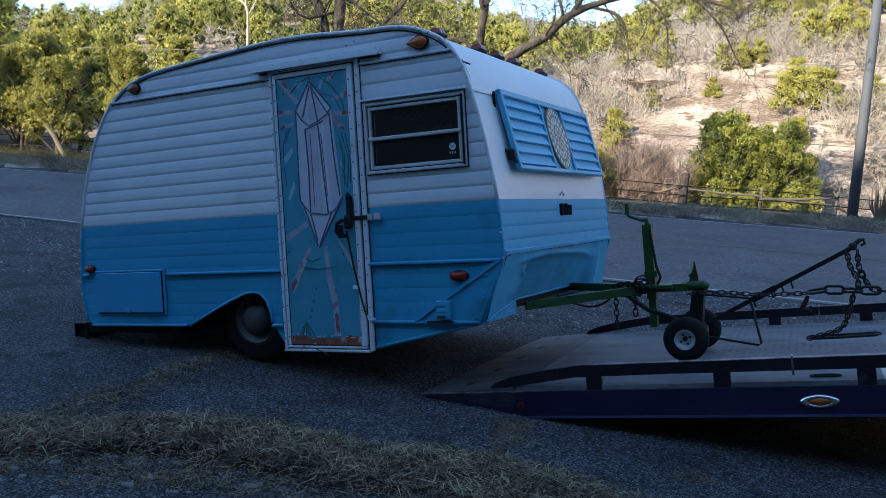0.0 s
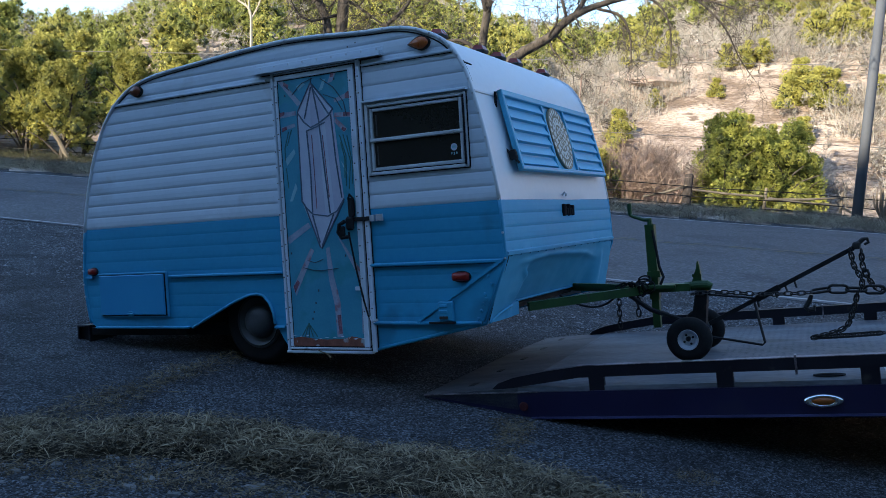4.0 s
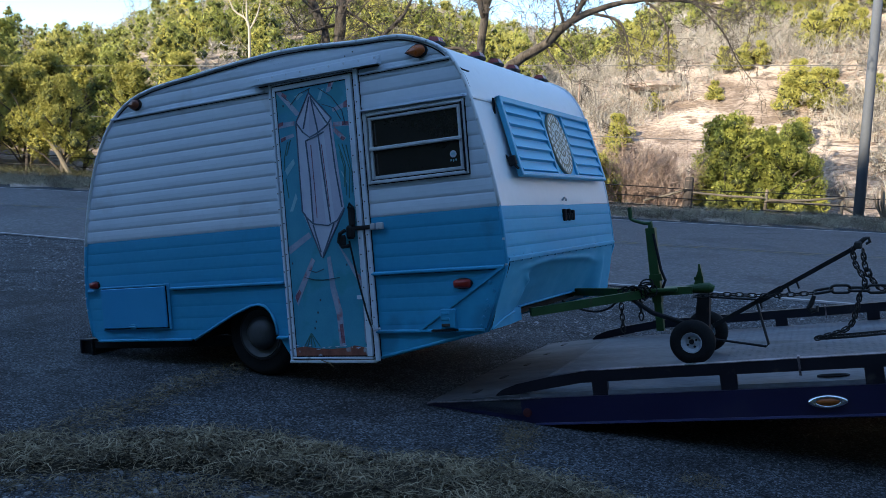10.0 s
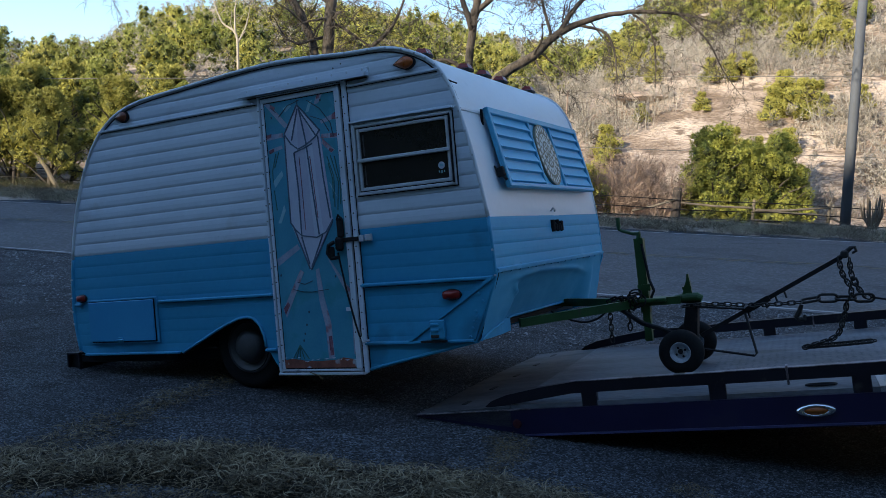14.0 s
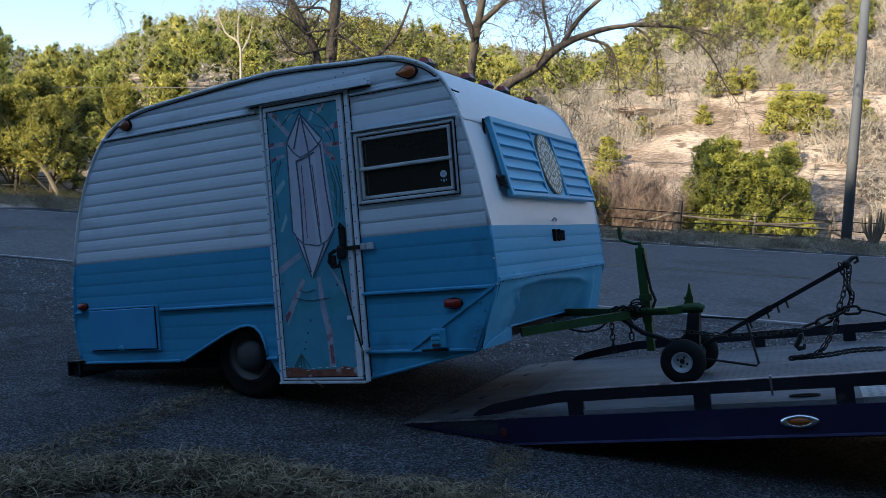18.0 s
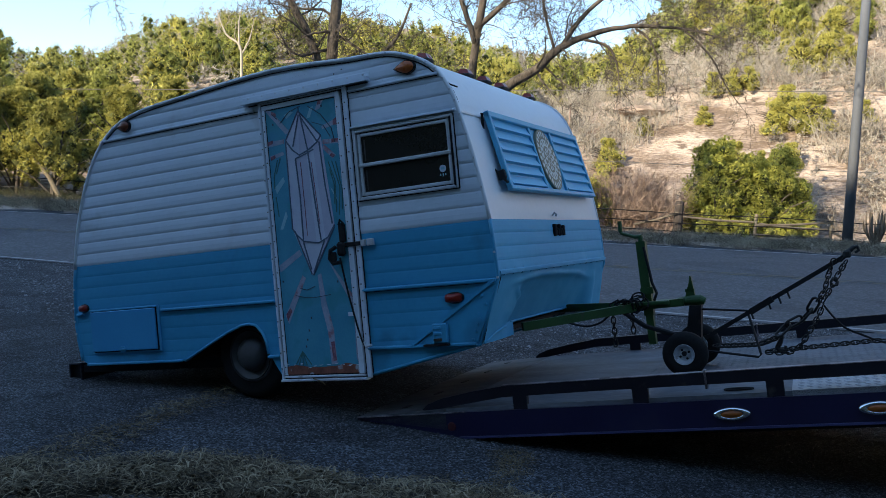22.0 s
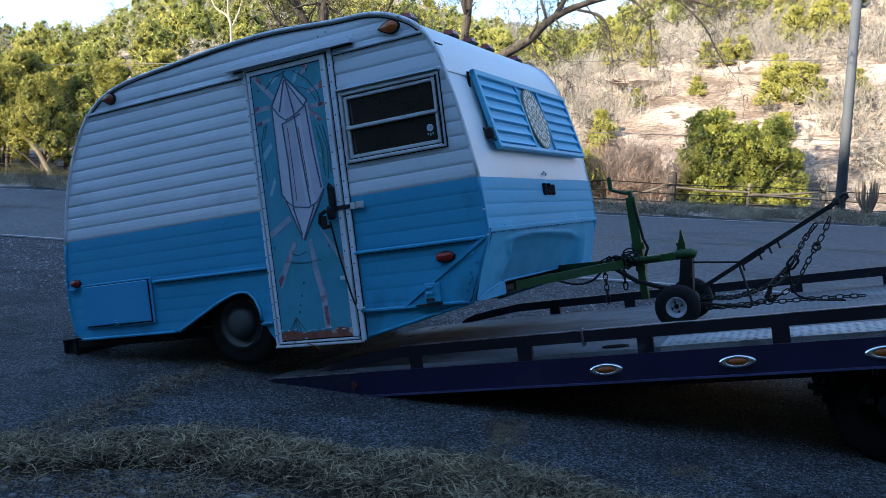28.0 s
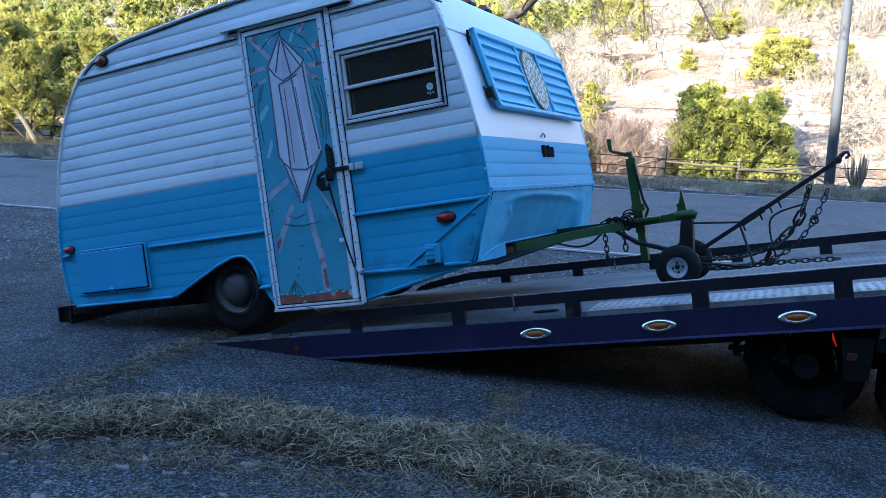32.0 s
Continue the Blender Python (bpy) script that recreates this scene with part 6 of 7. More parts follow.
HOOK_AT = ((0, 3.176, 0.209), (16.5, 3.176, 0.209), (17.5, 3.168, 0.137), (20, 3.072, 0.011), (23, 3.014, 0.031), (25, 3.002, 0.026), (28, 3.011, 0.029), (32, 3.003, 0.011))
LINK_KEYS.append((hook, [(t, pose(x - 3.19, 0, z - 0.24)) for t, x, z in HOOK_AT]))
for y, x0 in ((1.02, 1.99), (1.10, 2.10)):
    safety = thing("safety_chain", None, "short dark safety chain hanging from the drawbar", "chain", "safety chains")
    CHAINS.append(safety)
    for i in range(5 if x0 < 2.05 else 3):
        part("link", SMALL_LINK, None, safety, m=pose(x0, y, 0.225 - 0.036 * i, 0, 90, 0) @ pose(0, 0, 0, 90 * (i % 2)))
    low = 0.225 - 0.036 * (5 if x0 < 2.05 else 3) - 0.006
    part("hook", Shape().tube([(x0 + 0.015 * math.cos(i * 0.628), y, low + 0.030 * math.sin(i * 0.628)) for i in range(10)], 0.006, 6, closed=True), CHAIN_STEEL, safety)



# ---- plants ----
def fast_mesh(name, verts, tris, mats, slots=None):
    verts, tris = np.asarray(verts, np.float32), np.asarray(tris, np.int32)
    data = bpy.data.meshes.new(name)
    data.vertices.add(len(verts))
    data.vertices.foreach_set("co", verts.ravel())
    data.loops.add(tris.size)
    data.loops.foreach_set("vertex_index", tris.ravel())
    data.polygons.add(len(tris))
    data.polygons.foreach_set("loop_start", np.arange(0, tris.size, 3, dtype=np.int32))
    data.polygons.foreach_set("loop_total", np.full(len(tris), 3, np.int32))
    for mat in mats:
        data.materials.append(mat)
    if slots is not None:
        data.polygons.foreach_set("material_index", np.asarray(slots, np.int32))
    data.update(calc_edges=True)
    data.validate()
    return data


def tufts(rng, centres, size, per=5, outward=None, wide=0.17):
    """Small leafy sprays: per triangles fanning out from each centre, lying over the lobe that they grow on."""
    n = len(centres)
    out = rng.normal(size=(n, per, 3))
    out[..., 2] = out[..., 2] * 0.8 + 0.75
    ref = rng.normal(size=(n, per, 3))
    if outward is not None:
        out = out + 0.5 * outward[:, None, :]
        ref = 0.55 * ref + outward[:, None, :]
    out /= np.linalg.norm(out, axis=2, keepdims=True)
    side = np.cross(out, ref)
    side /= np.linalg.norm(side, axis=2, keepdims=True) + 1e-9
    length = size * rng.uniform(0.6, 1.4, (n, per, 1))
    c = centres[:, None, :]
    a = c + side * length * wide
    b = c - side * length * wide
    tip = c + out * length
    verts = np.stack([a, b, tip], axis=2).reshape(-1, 3)
    # one island for each spray: its triangles share the first vertex
    base = np.arange(n * per * 3).reshape(n, per, 3)
    base[:, :, 0] = base[:, :1, 0]
    return verts, base.reshape(-1, 3)


def crown_points(rng, n, radius, tall, lobes, low=0.0, shell=0.6, foot=0.12):
    """Points in a crown made of many uneven lobes."""
    cents = []
    for _ in range(lobes):
        a, h = rng.uniform(0, 6.283), rng.uniform(foot, 0.9)
        k = radius * (0.62 * (1 - h * 0.75)) * rng.uniform(0.35, 1.25)
        cents.append((k * math.cos(a), k * math.sin(a), low + h * (tall - low), rng.uniform(0.14, 0.32) * radius * (1.12 - 0.6 * h)))
    cents = np.array(cents)
    which = rng.integers(0, lobes, n)
    d = rng.normal(size=(n, 3))
    d /= np.linalg.norm(d, axis=1, keepdims=True)
    k = cents[which, 3:4] * (shell + (1 - shell) * rng.random((n, 1)) ** 0.6)
    p = cents[which, :3] + d * k * np.array([0.95, 0.95, 1.1])
    p[:, 2] = np.maximum(p[:, 2], low * 0.6 + 0.05)
    return p, cents, d


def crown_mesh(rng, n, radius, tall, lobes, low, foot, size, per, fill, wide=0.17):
    """Leafy sprays over dark green lumps, coloured to stand in for shaded gaps."""
    p, cents, d = crown_points(rng, n, radius, tall, lobes, low, 0.82, foot)
    v, f = tufts(rng, p, size, per, d if fill else None, wide)
    verts, tris, count = [v], [f], len(v)
    slots = [np.zeros(len(f), int)]
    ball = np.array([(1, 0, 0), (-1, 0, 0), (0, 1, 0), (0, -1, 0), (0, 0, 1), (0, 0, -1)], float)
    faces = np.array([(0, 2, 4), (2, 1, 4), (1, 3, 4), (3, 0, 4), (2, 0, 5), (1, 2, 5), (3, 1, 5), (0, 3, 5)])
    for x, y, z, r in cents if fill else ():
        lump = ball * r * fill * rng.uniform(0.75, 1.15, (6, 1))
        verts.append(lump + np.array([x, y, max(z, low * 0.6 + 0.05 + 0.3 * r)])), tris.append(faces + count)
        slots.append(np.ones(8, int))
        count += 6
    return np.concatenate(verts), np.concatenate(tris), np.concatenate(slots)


def juniper(seed, radius, tall, count, size, mat, low=0.4, lobes=38, foot=0.12, name="juniper_tree", label="sunlit green juniper tree on the canyon slope", group="junipers", category="tree"):
    rng = np.random.default_rng(seed)
    tree = thing(name, pose(0, 0, -200), label, category, group)
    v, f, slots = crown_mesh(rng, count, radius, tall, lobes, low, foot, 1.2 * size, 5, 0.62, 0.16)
    ob = new("crown", fast_mesh("crown", v, f, [mat, SHADE_LEAVES], slots))
    ob.parent = tree
    s = Shape()
    lean = rng.uniform(-0.1, 0.1, 2) * tall
    s.tube([(0, 0, -0.4), (lean[0] * 0.2, lean[1] * 0.2, tall * 0.2), (lean[0], lean[1], tall * 0.75)], [0.04 * tall ** 0.8 + 0.03, 0.03 * tall ** 0.8 + 0.02, 0.015], 7)
    for k in range(9):
        a, h = rng.uniform(0, 6.283), rng.uniform(0.08, 0.5) * tall
        e = Vector((math.cos(a), math.sin(a), 0)) * radius * rng.uniform(0.5, 0.85)
        s.tube([(0, 0, h), (e.x * 0.5, e.y * 0.5, h + 0.15 * tall), (e.x, e.y, h + 0.24 * tall)], [0.05, 0.035, 0.012], 5)
    part("trunk", s, BARK, tree)
    return tree


def planted(tree, r, d, turn=0.0, scale=1.0, sink=0.1):
    p = place(r, d)
    return copy_thing(tree, pose(p.x, p.y, p.z - sink, 0, 0, turn) @ Matrix.Diagonal((scale, scale, scale * 1.0, 1)))


def scrub_mesh(seed, radius, tall, stems, mat, width=0.012):
    """A leafless thicket: forking thin stems."""
    rng = np.random.default_rng(seed)
    verts, tris = [], []
    for _ in range(stems):
        a = rng.uniform(0, 6.283)
        k = radius * math.sqrt(rng.random())
        base = np.array([0.5 * k * math.cos(a), 0.5 * k * math.sin(a), 0.0])
        tip = np.array([k * math.cos(a), k * math.sin(a), tall * rng.uniform(0.4, 1.0)]) + rng.normal(size=3) * 0.15 * radius
        segs = [(base, tip, width)]
        for _ in range(6):
            t = rng.uniform(0.25, 0.9)
            p = base + (tip - base) * t
            segs.append((p, p + (tip - base) * 0.35 + rng.normal(size=3) * 0.26 * tall * np.array([1, 1, 0.6]), width * 0.6))
        for p, q, w in segs:
            side = np.cross(q - p, rng.normal(size=3))
            side = side / (np.linalg.norm(side) + 1e-9) * w
            n = len(verts)
            verts += [p - side, p + side, q]
            tris.append((n, n + 1, n + 2))
    return np.array(verts), np.array(tris)


# near junipers across the road, each a tree
rng = np.random.default_rng(5)
KINDS = [juniper(11, 1.9, 5.6, 11000, 0.075, JUNIPER, 1.0, 64), juniper(12, 2.2, 5.0, 11500, 0.075, JUNIPER_GOLD, 1.1, 66), juniper(13, 1.7, 4.2, 8600, 0.072, JUNIPER_GOLD, 0.8, 50), juniper(14, 2.5, 6.3, 13000, 0.078, JUNIPER, 1.2, 76), juniper(15, 2.0, 5.0, 4600, 0.12, JUNIPER, 0.6, 44), juniper(16, 2.1, 4.6, 4600, 0.12, JUNIPER_GOLD, 0.5, 44)]
spots = [(-17.0, 29.6, 1, 0.84), (-15.3, 30.6, 1, 0.85), (-13.4, 29.4, 2, 0.9), (-18.6, 31.6, 1, 0.92), (-20.3, 31.0, 2, 1.0), (-16.2, 34.0, 1, 0.98), (-12.3, 32.8, 1, 0.85), (-14.2, 35.5, 0, 0.85), (-10.2, 31.5, 2, 0.95), (-10.8, 36.0, 3, 0.75), (-19.4, 36.0, 1, 0.92), (-22.5, 35.5, 1, 0.92), (-8.0, 35.0, 0, 0.75), (-6.0, 33.0, 1, 0.75), (-4.0, 36.5, 2, 0.85), (-24.5, 32.5, 2, 0.9), (-12.6, 40.0, 1, 0.85), (-8.5, 41.0, 3, 0.75), (-17.5, 40.5, 1, 0.9), (-22.0, 41.5, 0, 0.9), (-26.5, 39.0, 1, 0.85), (-4.5, 42.0, 0, 0.8), (-1.0, 40.5, 2, 0.75), (-15.8, 32.3, 2, 0.55), (-13.6, 31.6, 2, 0.5), (-18.0, 33.5, 2, 0.6), (-19.6, 33.4, 1, 0.5), (-11.5, 34.4, 2, 0.6), (-21.6, 32.8, 2, 0.6), (2.6, 37.5, 2, 0.6), (17.6, 49.5, 0, 0.6), (18.2, 45.6, 1, 0.5), (20.4, 46.0, 3, 0.45), (21.6, 44.6, 0, 0.5), (22.6, 47.5, 1, 0.6), (19.4, 48.5, 2, 0.7), (16.0, 51.0, 3, 0.5), (21.4, 51.0, 0, 0.65), (18.6, 53.0, 1, 0.7), (24.0, 46.0, 2, 0.65), (14.9, 54.0, 0, 0.6), (23.8, 51.5, 3, 0.55), (16.8, 57.0, 1, 0.7), (20.6, 56.0, 3, 0.6), (25.8, 49.5, 0, 0.6)]
for r, d, k, s in spots:
    planted(KINDS[4 + k % 2 if d > 37 else k], r, d, rng.uniform(0, 360), s * rng.uniform(0.92, 1.08))
bush = juniper(21, 1.75, 3.5, 13000, 0.07, BUSH_GREEN, 0.0, 84, 0.0, "juniper_bush", "large bright green juniper bush behind the fence", "bushes", "bush")
for r, d, turn, size in ((10.2, 31.3, 20, 1.02), (11.4, 31.5, 130, 0.88), (12.6, 31.9, 300, 0.86), (13.5, 32.3, 250, 0.72), (10.6, 32.8, 80, 1.12), (12.3, 33.6, 10, 0.98), (13.6, 34.2, 170, 1.0)):
    planted(bush, r, d, turn, size)
small_bush = juniper(22, 1.3, 1.9, 4200, 0.075, JUNIPER_GOLD, 0.0, 34, 0.0, "juniper_bush", "small green juniper bush on the dry slope", "bushes", "bush")
for r, d, turn, size in ((5.6, 31.2, 0, 1.0), (6.4, 33.6, 90, 0.9), (8.0, 40.8, 30, 0.85), (7.3, 38.6, 200, 0.7), (10.2, 43.5, 100, 0.5), (12.9, 42.4, 60, 0.5), (13.3, 38.6, 60, 0.75), (14.2, 38.0, 140, 0.6), (15.4, 37.8, 220, 0.7), (15.7, 40.2, 10, 0.85), (16.6, 39.8, 160, 1.0), (17.3, 39.6, 70, 0.9), (16.2, 40.8, 220, 0.9), (11.3, 45.8, 45, 0.6), (19.2, 39.0, 75, 0.55), (10.4, 49.5, 20, 1.2), (11.0, 48.4, 130, 1.0), (11.7, 47.5, 250, 0.85), (13.7, 43.8, 40, 0.65), (14.5, 43.4, 160, 0.7), (15.3, 43.2, 280, 0.7), (18.0, 43.6, 90, 0.95), (19.2, 43.6, 200, 1.05), (20.2, 43.0, 320, 0.95), (19.2, 46.0, 60, 1.0), (20.6, 46.0, 170, 1.1), (16.3, 46.6, 260, 0.75), (18.8, 49.6, 110, 1.0), (17.5, 53.0, 10, 1.0)):
    planted(small_bush, r, d, turn, size)
for old in KINDS + [bush, small_bush]:
    for o in (*old.children_recursive, old):
        bpy.data.objects.remove(o)


def thickets(name, seed, spots, tall, radius, stems, mat, label, width=0.012, kind="stuff"):
    verts, tris, n = [], [], 0
    forms = [scrub_mesh(seed + k, 1.0, 1.0, stems, mat, width) for k in range(5)]
    r_ = np.random.default_rng(seed)
    for r, d, s in spots:
        v, t = forms[r_.integers(0, 5)]
        a = r_.uniform(0, 6.283)
        m = np.array([[math.cos(a), -math.sin(a), 0], [math.sin(a), math.cos(a), 0], [0, 0, 1]])
        p = place(r, d, -0.08)
        w = v.copy()
        w = (w * np.array([radius * s, radius * s, tall * s])) @ m.T + np.array(p)
        verts.append(w), tris.append(t + n)
        n += len(v)
    ob = new(name, fast_mesh(name, np.concatenate(verts), np.concatenate(tris), [mat]))
    return tagged(ob, label, "shrubs", kind=kind)


def scatter(seed, count, az0, az1, d0, d1, weight=None):
    r_ = np.random.default_rng(seed)
    out = []
    while len(out) < count:
        az, dist = radians(r_.uniform(az0, az1)), math.sqrt(r_.uniform(d0 * d0, d1 * d1))
        r, d = dist * math.sin(az), dist * math.cos(az)
        if weight is None or r_.random() < weight(math.degrees(az), dist, r, d):
            out.append((r, d, r_.uniform(0.7, 1.3)))
    return out


def woods(az, dist, r, d):
    patch = noise.noise(Vector((r * 0.06, d * 0.06, 2)))
    if az > 8:
        clear = smoothstep(53, 68, dist)
        return (0.05 + 1.0 * clear) * (0.4 + 0.9 * smoothstep(-0.25, 0.3, patch))
    return 0.75 + 0.5 * patch


def far_woods(name, seed, spots, mat, label, radius=1.5, tall=3.3, count=300, size=0.235, lobes=12, fill=0.62, wide=0.17):
    r_ = np.random.default_rng(seed)
    forms = []
    for k in range(6):
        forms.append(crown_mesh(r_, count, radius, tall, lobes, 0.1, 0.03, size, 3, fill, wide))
    verts, tris, slots, n = [], [], [], 0
    for r, d, s in spots:
        v, t, q = forms[r_.integers(0, 6)]
        slots.append(q)
        a = r_.uniform(0, 6.283)
        m = np.array([[math.cos(a), -math.sin(a), 0], [math.sin(a), math.cos(a), 0], [0, 0, 1]]) * s
        verts.append(v @ m.T + np.array(place(r, d, -0.15))), tris.append(t + n)
        n += len(v)
    ob = new(name, fast_mesh(name, np.concatenate(verts), np.concatenate(tris), [mat, SHADE_LEAVES], np.concatenate(slots)))
    return tagged(ob, label, "woods", kind="stuff")


lower = lambda seed, count: [(r, d, q) for r, d, q in scatter(seed, count, -36, 36, 43, 74, woods) if not (6 < r < 24 and d < 52)]
upper = lambda seed, count: [(r, d, q * (0.62 - 0.22 * smoothstep(74, 104, math.hypot(r, d)))) for r, d, q in scatter(seed, count, -36, 36, 72, 111, woods)]
FINE = dict(count=600, size=0.15, lobes=22, fill=0.70)
far_woods("hillside_junipers", 31, lower(1, 180), JUNIPER, "green junipers covering the sunlit hillside", **FINE)
far_woods("hillside_junipers", 32, lower(2, 130), JUNIPER_GOLD, "golden-green junipers on the sunlit hillside", **FINE)
far_woods("hillside_junipers", 34, upper(12, 900), JUNIPER, "small green junipers up to the hill's crest", count=190, size=0.20, lobes=11, fill=0.74)
far_woods("hillside_junipers", 35, upper(13, 620), JUNIPER_GOLD, "small golden-green junipers up to the hill's crest", count=190, size=0.20, lobes=11, fill=0.74)
far_woods("hillside_junipers", 33, [(r, d, 0.7 * q) for r, d, q in scatter(7, 210, 13, 36, 47, 112, lambda az, dist, r, d: smoothstep(46, 58, dist))], JUNIPER, "green junipers on the upper canyon slope", **FINE)
bare = lambda az, dist, r, d: smoothstep(-0.25, 0.25, noise.noise(Vector((r * 0.09, d * 0.09, 7))) + (0.12 if 7 < az < 21 and 40 < dist < 64 else 0.35))
far_woods("hillside_scrub", 41, scatter(3, 2100, 3, 36, 38, 106, bare), SCRUB, "pale grey leafless scrub on the bare slope", 0.9, 1.2, 72, 0.16, 8, 0, 0.14)
far_woods("hillside_scrub", 42, scatter(4, 600, -36, 4, 39, 106), SCRUB, "pale grey leafless scrub among the junipers", 1.2, 2.0, 100, 0.17, 9, 0, 0.13)
thickets("dead_brush", 45, scatter(6, 560, 4, 36, 36, 75, bare), 1.35, 1.15, 30, SCRUB, "pale dead brush on the bare slope", 0.013)
far_woods("red_thicket", 43, [(6.9, 31.6, 1.0), (7.7, 31.2, 1.05), (5.9, 31.6, 0.85), (7.2, 32.4, 1.2), (8.3, 31.9, 1.0), (6.4, 32.5, 1.0)], SCRUB_RED, "reddish-brown leafless thicket behind the fence", 1.15, 2.2, 800, 0.085, 12, 0, 0.14)
thickets("red_thicket_stems", 46, [(6.9, 31.6, 1.1), (7.7, 31.0, 1.15), (5.9, 31.4, 0.9), (7.4, 32.0, 1.2), (8.3, 31.6, 1.1), (6.5, 31.0, 1.0)], 2.0, 1.25, 130, SCRUB_RED, "reddish-brown thicket stems behind the fence", 0.006)
verge = [(r, d, s * 0.5) for r, d, s in ((x, 25.1 + 2.6 * y, z) for x, y, z in np.random.default_rng(8).uniform((-34, 0, 0.5), (26, 1, 1.2), (1500, 3)))]
thickets("verge_grass", 44, verge, 0.62, 0.95, 24, VERGE_GRASS, "dry brown grass along the far road verge", 0.017)


under = [(r, d, q) for r, d, q in np.random.default_rng(10).uniform((-26, 28.0, 0.6), (-8, 31.5, 1.2), (150, 3))]
thickets("undergrowth", 48, under, 0.42, 0.9, 44, UNDERGROWTH, "dark dry undergrowth beneath the junipers", 0.014)
brush = [(r, d, s) for r, d, s in np.random.default_rng(9).uniform((-30, 24.7, 0.5), (24, 28.6, 1.0), (220, 3))]
thickets("verge_brush", 47, brush, 0.42, 0.5, 45, YUCCA, "dark dry brush along the far road verge", 0.011)


def ledge(seed, r, d, long, thick, turn):
    """A jutting shelf of layered rock."""
    r_ = np.random.default_rng(seed)
    s = Shape()
    n, layers = 16, 4
    for k in range(layers + 1):
        for i in range(n):
            a = 6.283 * i / n
            reach = (1 + 0.22 * r_.normal()) * (0.82 + 0.18 * (k % 2)) * (1.0 if k < layers else 0.8)
            s.v.append((long / 2 * reach * math.cos(a), long * 0.22 * reach * math.sin(a), 0.55 * thick * (k / layers - 0.6) + 0.05 * r_.normal()))
    for k in range(layers):
        for i in range(n):
            s.f.append((k * n + i, k * n + (i + 1) % n, (k + 1) * n + (i + 1) % n, (k + 1) * n + i))
            s.m.append(0)
    s.f.append(tuple(layers * n + i for i in range(n)))
    s.m.append(0)
    p = place(r, d, -0.40)
    solo("rock_ledge", s, ROCK, "pinkish layered rock ledge on the bare slope", "rock", "rock ledges", m=pose(p.x, p.y, p.z, 4, 0, 26 + turn))


for k, (r, d, long, thick, turn) in enumerate(((19.4, 55, 6.5, 1.5, 4), (15.5, 50, 5.0, 0.9, -6), (11.2, 45, 4.5, 0.9, 8), (22.5, 50, 5.0, 1.1, -4), (9.0, 41, 3.6, 0.7, 0), (16.2, 45, 2.2, 0.7, 10), (13.0, 53, 5.0, 0.9, 0), (24.5, 58, 6.0, 1.3, 5), (8.3, 37.8, 3.0, 0.8, 3), (20.0, 43, 3.4, 0.8, -8))):
    ledge(90 + k, r, d, long, thick, turn)


# ---- bare trees beside the road ----
def branching(shape, start, way, length, radius, rng, depth, droop=0.0):
    """Grows a limb with side limbs and twigs."""
    pts, rad, p, w = [Vector(start)], [radius], Vector(start), Vector(way).normalized()
    n = 5
    for i in range(n):
        w = (w + Vector(rng.normal(size=3)) * 0.26 + Vector((0, 0, 0.05 - droop))).normalized()
        p = p + w * (length / n)
        pts.append(p.copy())
        rad.append(radius * (1 - 0.75 * (i + 1) / n))
    shape.tube(pts, rad, 6 if radius > 0.03 else 4 if radius > 0.012 else 3, caps=False)
    if depth > 0:
        for i in range(1, n + 1):
            for _ in range(2):
                if rng.random() < 0.5:
                    side = Vector(rng.normal(size=3))
                    d = (w * 0.5 + side.normalized() * 0.8).normalized()
                    branching(shape, pts[i], d, length * rng.uniform(0.4, 0.75), max(0.008, rad[i] * 0.5), rng, depth - 1, droop)


def limb_line(tree, points, radii, rng, twigs=7, reach=1.6, depth=2, droop=0.05, pale=False):
    shape = Shape()
    pts = [Vector(p) for p in curve_through([tuple(p) for p in points], 4)]
    n = len(pts)
    rad = [lerp_table([(i / (len(radii) - 1), r) for i, r in enumerate(radii)], k / (n - 1)) for k in range(n)]
    shape.tube([p + Vector(rng.normal(size=3)) * rad[i] * 0.12 for i, p in enumerate(pts)], rad, 9)
    for _ in range(int(twigs * 1.1)):
        i = int(rng.integers(n // 4, n))
        branching(shape, pts[i], Vector(rng.normal(size=3)) + (pts[-1] - pts[0]).normalized() * 0.8, reach * rng.uniform(0.5, 1.1), max(0.009, rad[i] * 0.3), rng, depth, droop)
    return part("trunk" if radii[0] > 0.3 else "limb", shape, PALE_BARK if pale else BARK, tree, smooth=True)


def at_ahead(r, d, z):
    p = RIGHT * r + AHEAD * d
    return Vector((p.x, p.y, z))


rng = np.random.default_rng(17)
tree_a = thing("bare_tree", pose(0, 0, 0), "large leafless cottonwood with two trunks beside the road", "tree", "bare trees")
D = 26.4
limb_line(tree_a, [at_ahead(-3.57, D, 0.3), at_ahead(-3.62, D, 3.0), at_ahead(-3.57, D, 5.4), at_ahead(-3.47, D, 7.4), at_ahead(-3.32, D, 10.5)], [0.25, 0.20, 0.18, 0.165, 0.08], rng, 10, 2.4, 3)
limb_line(tree_a, [at_ahead(-3.67, D, 3.4), at_ahead(-3.92, D, 5.2), at_ahead(-4.27, D, 6.2), at_ahead(-5.02, D, 7.5), at_ahead(-5.62, D, 9.0)], [0.17, 0.14, 0.125, 0.11, 0.07], rng, 9, 2.4, 3)
limb_line(tree_a, [at_ahead(-3.0, D, 4.6), at_ahead(-2.3, D + 0.3, 5.6), at_ahead(-1.6, D, 6.3), at_ahead(-1.2, D, 7.4)], [0.09, 0.07, 0.05, 0.03], rng, 6, 1.6)
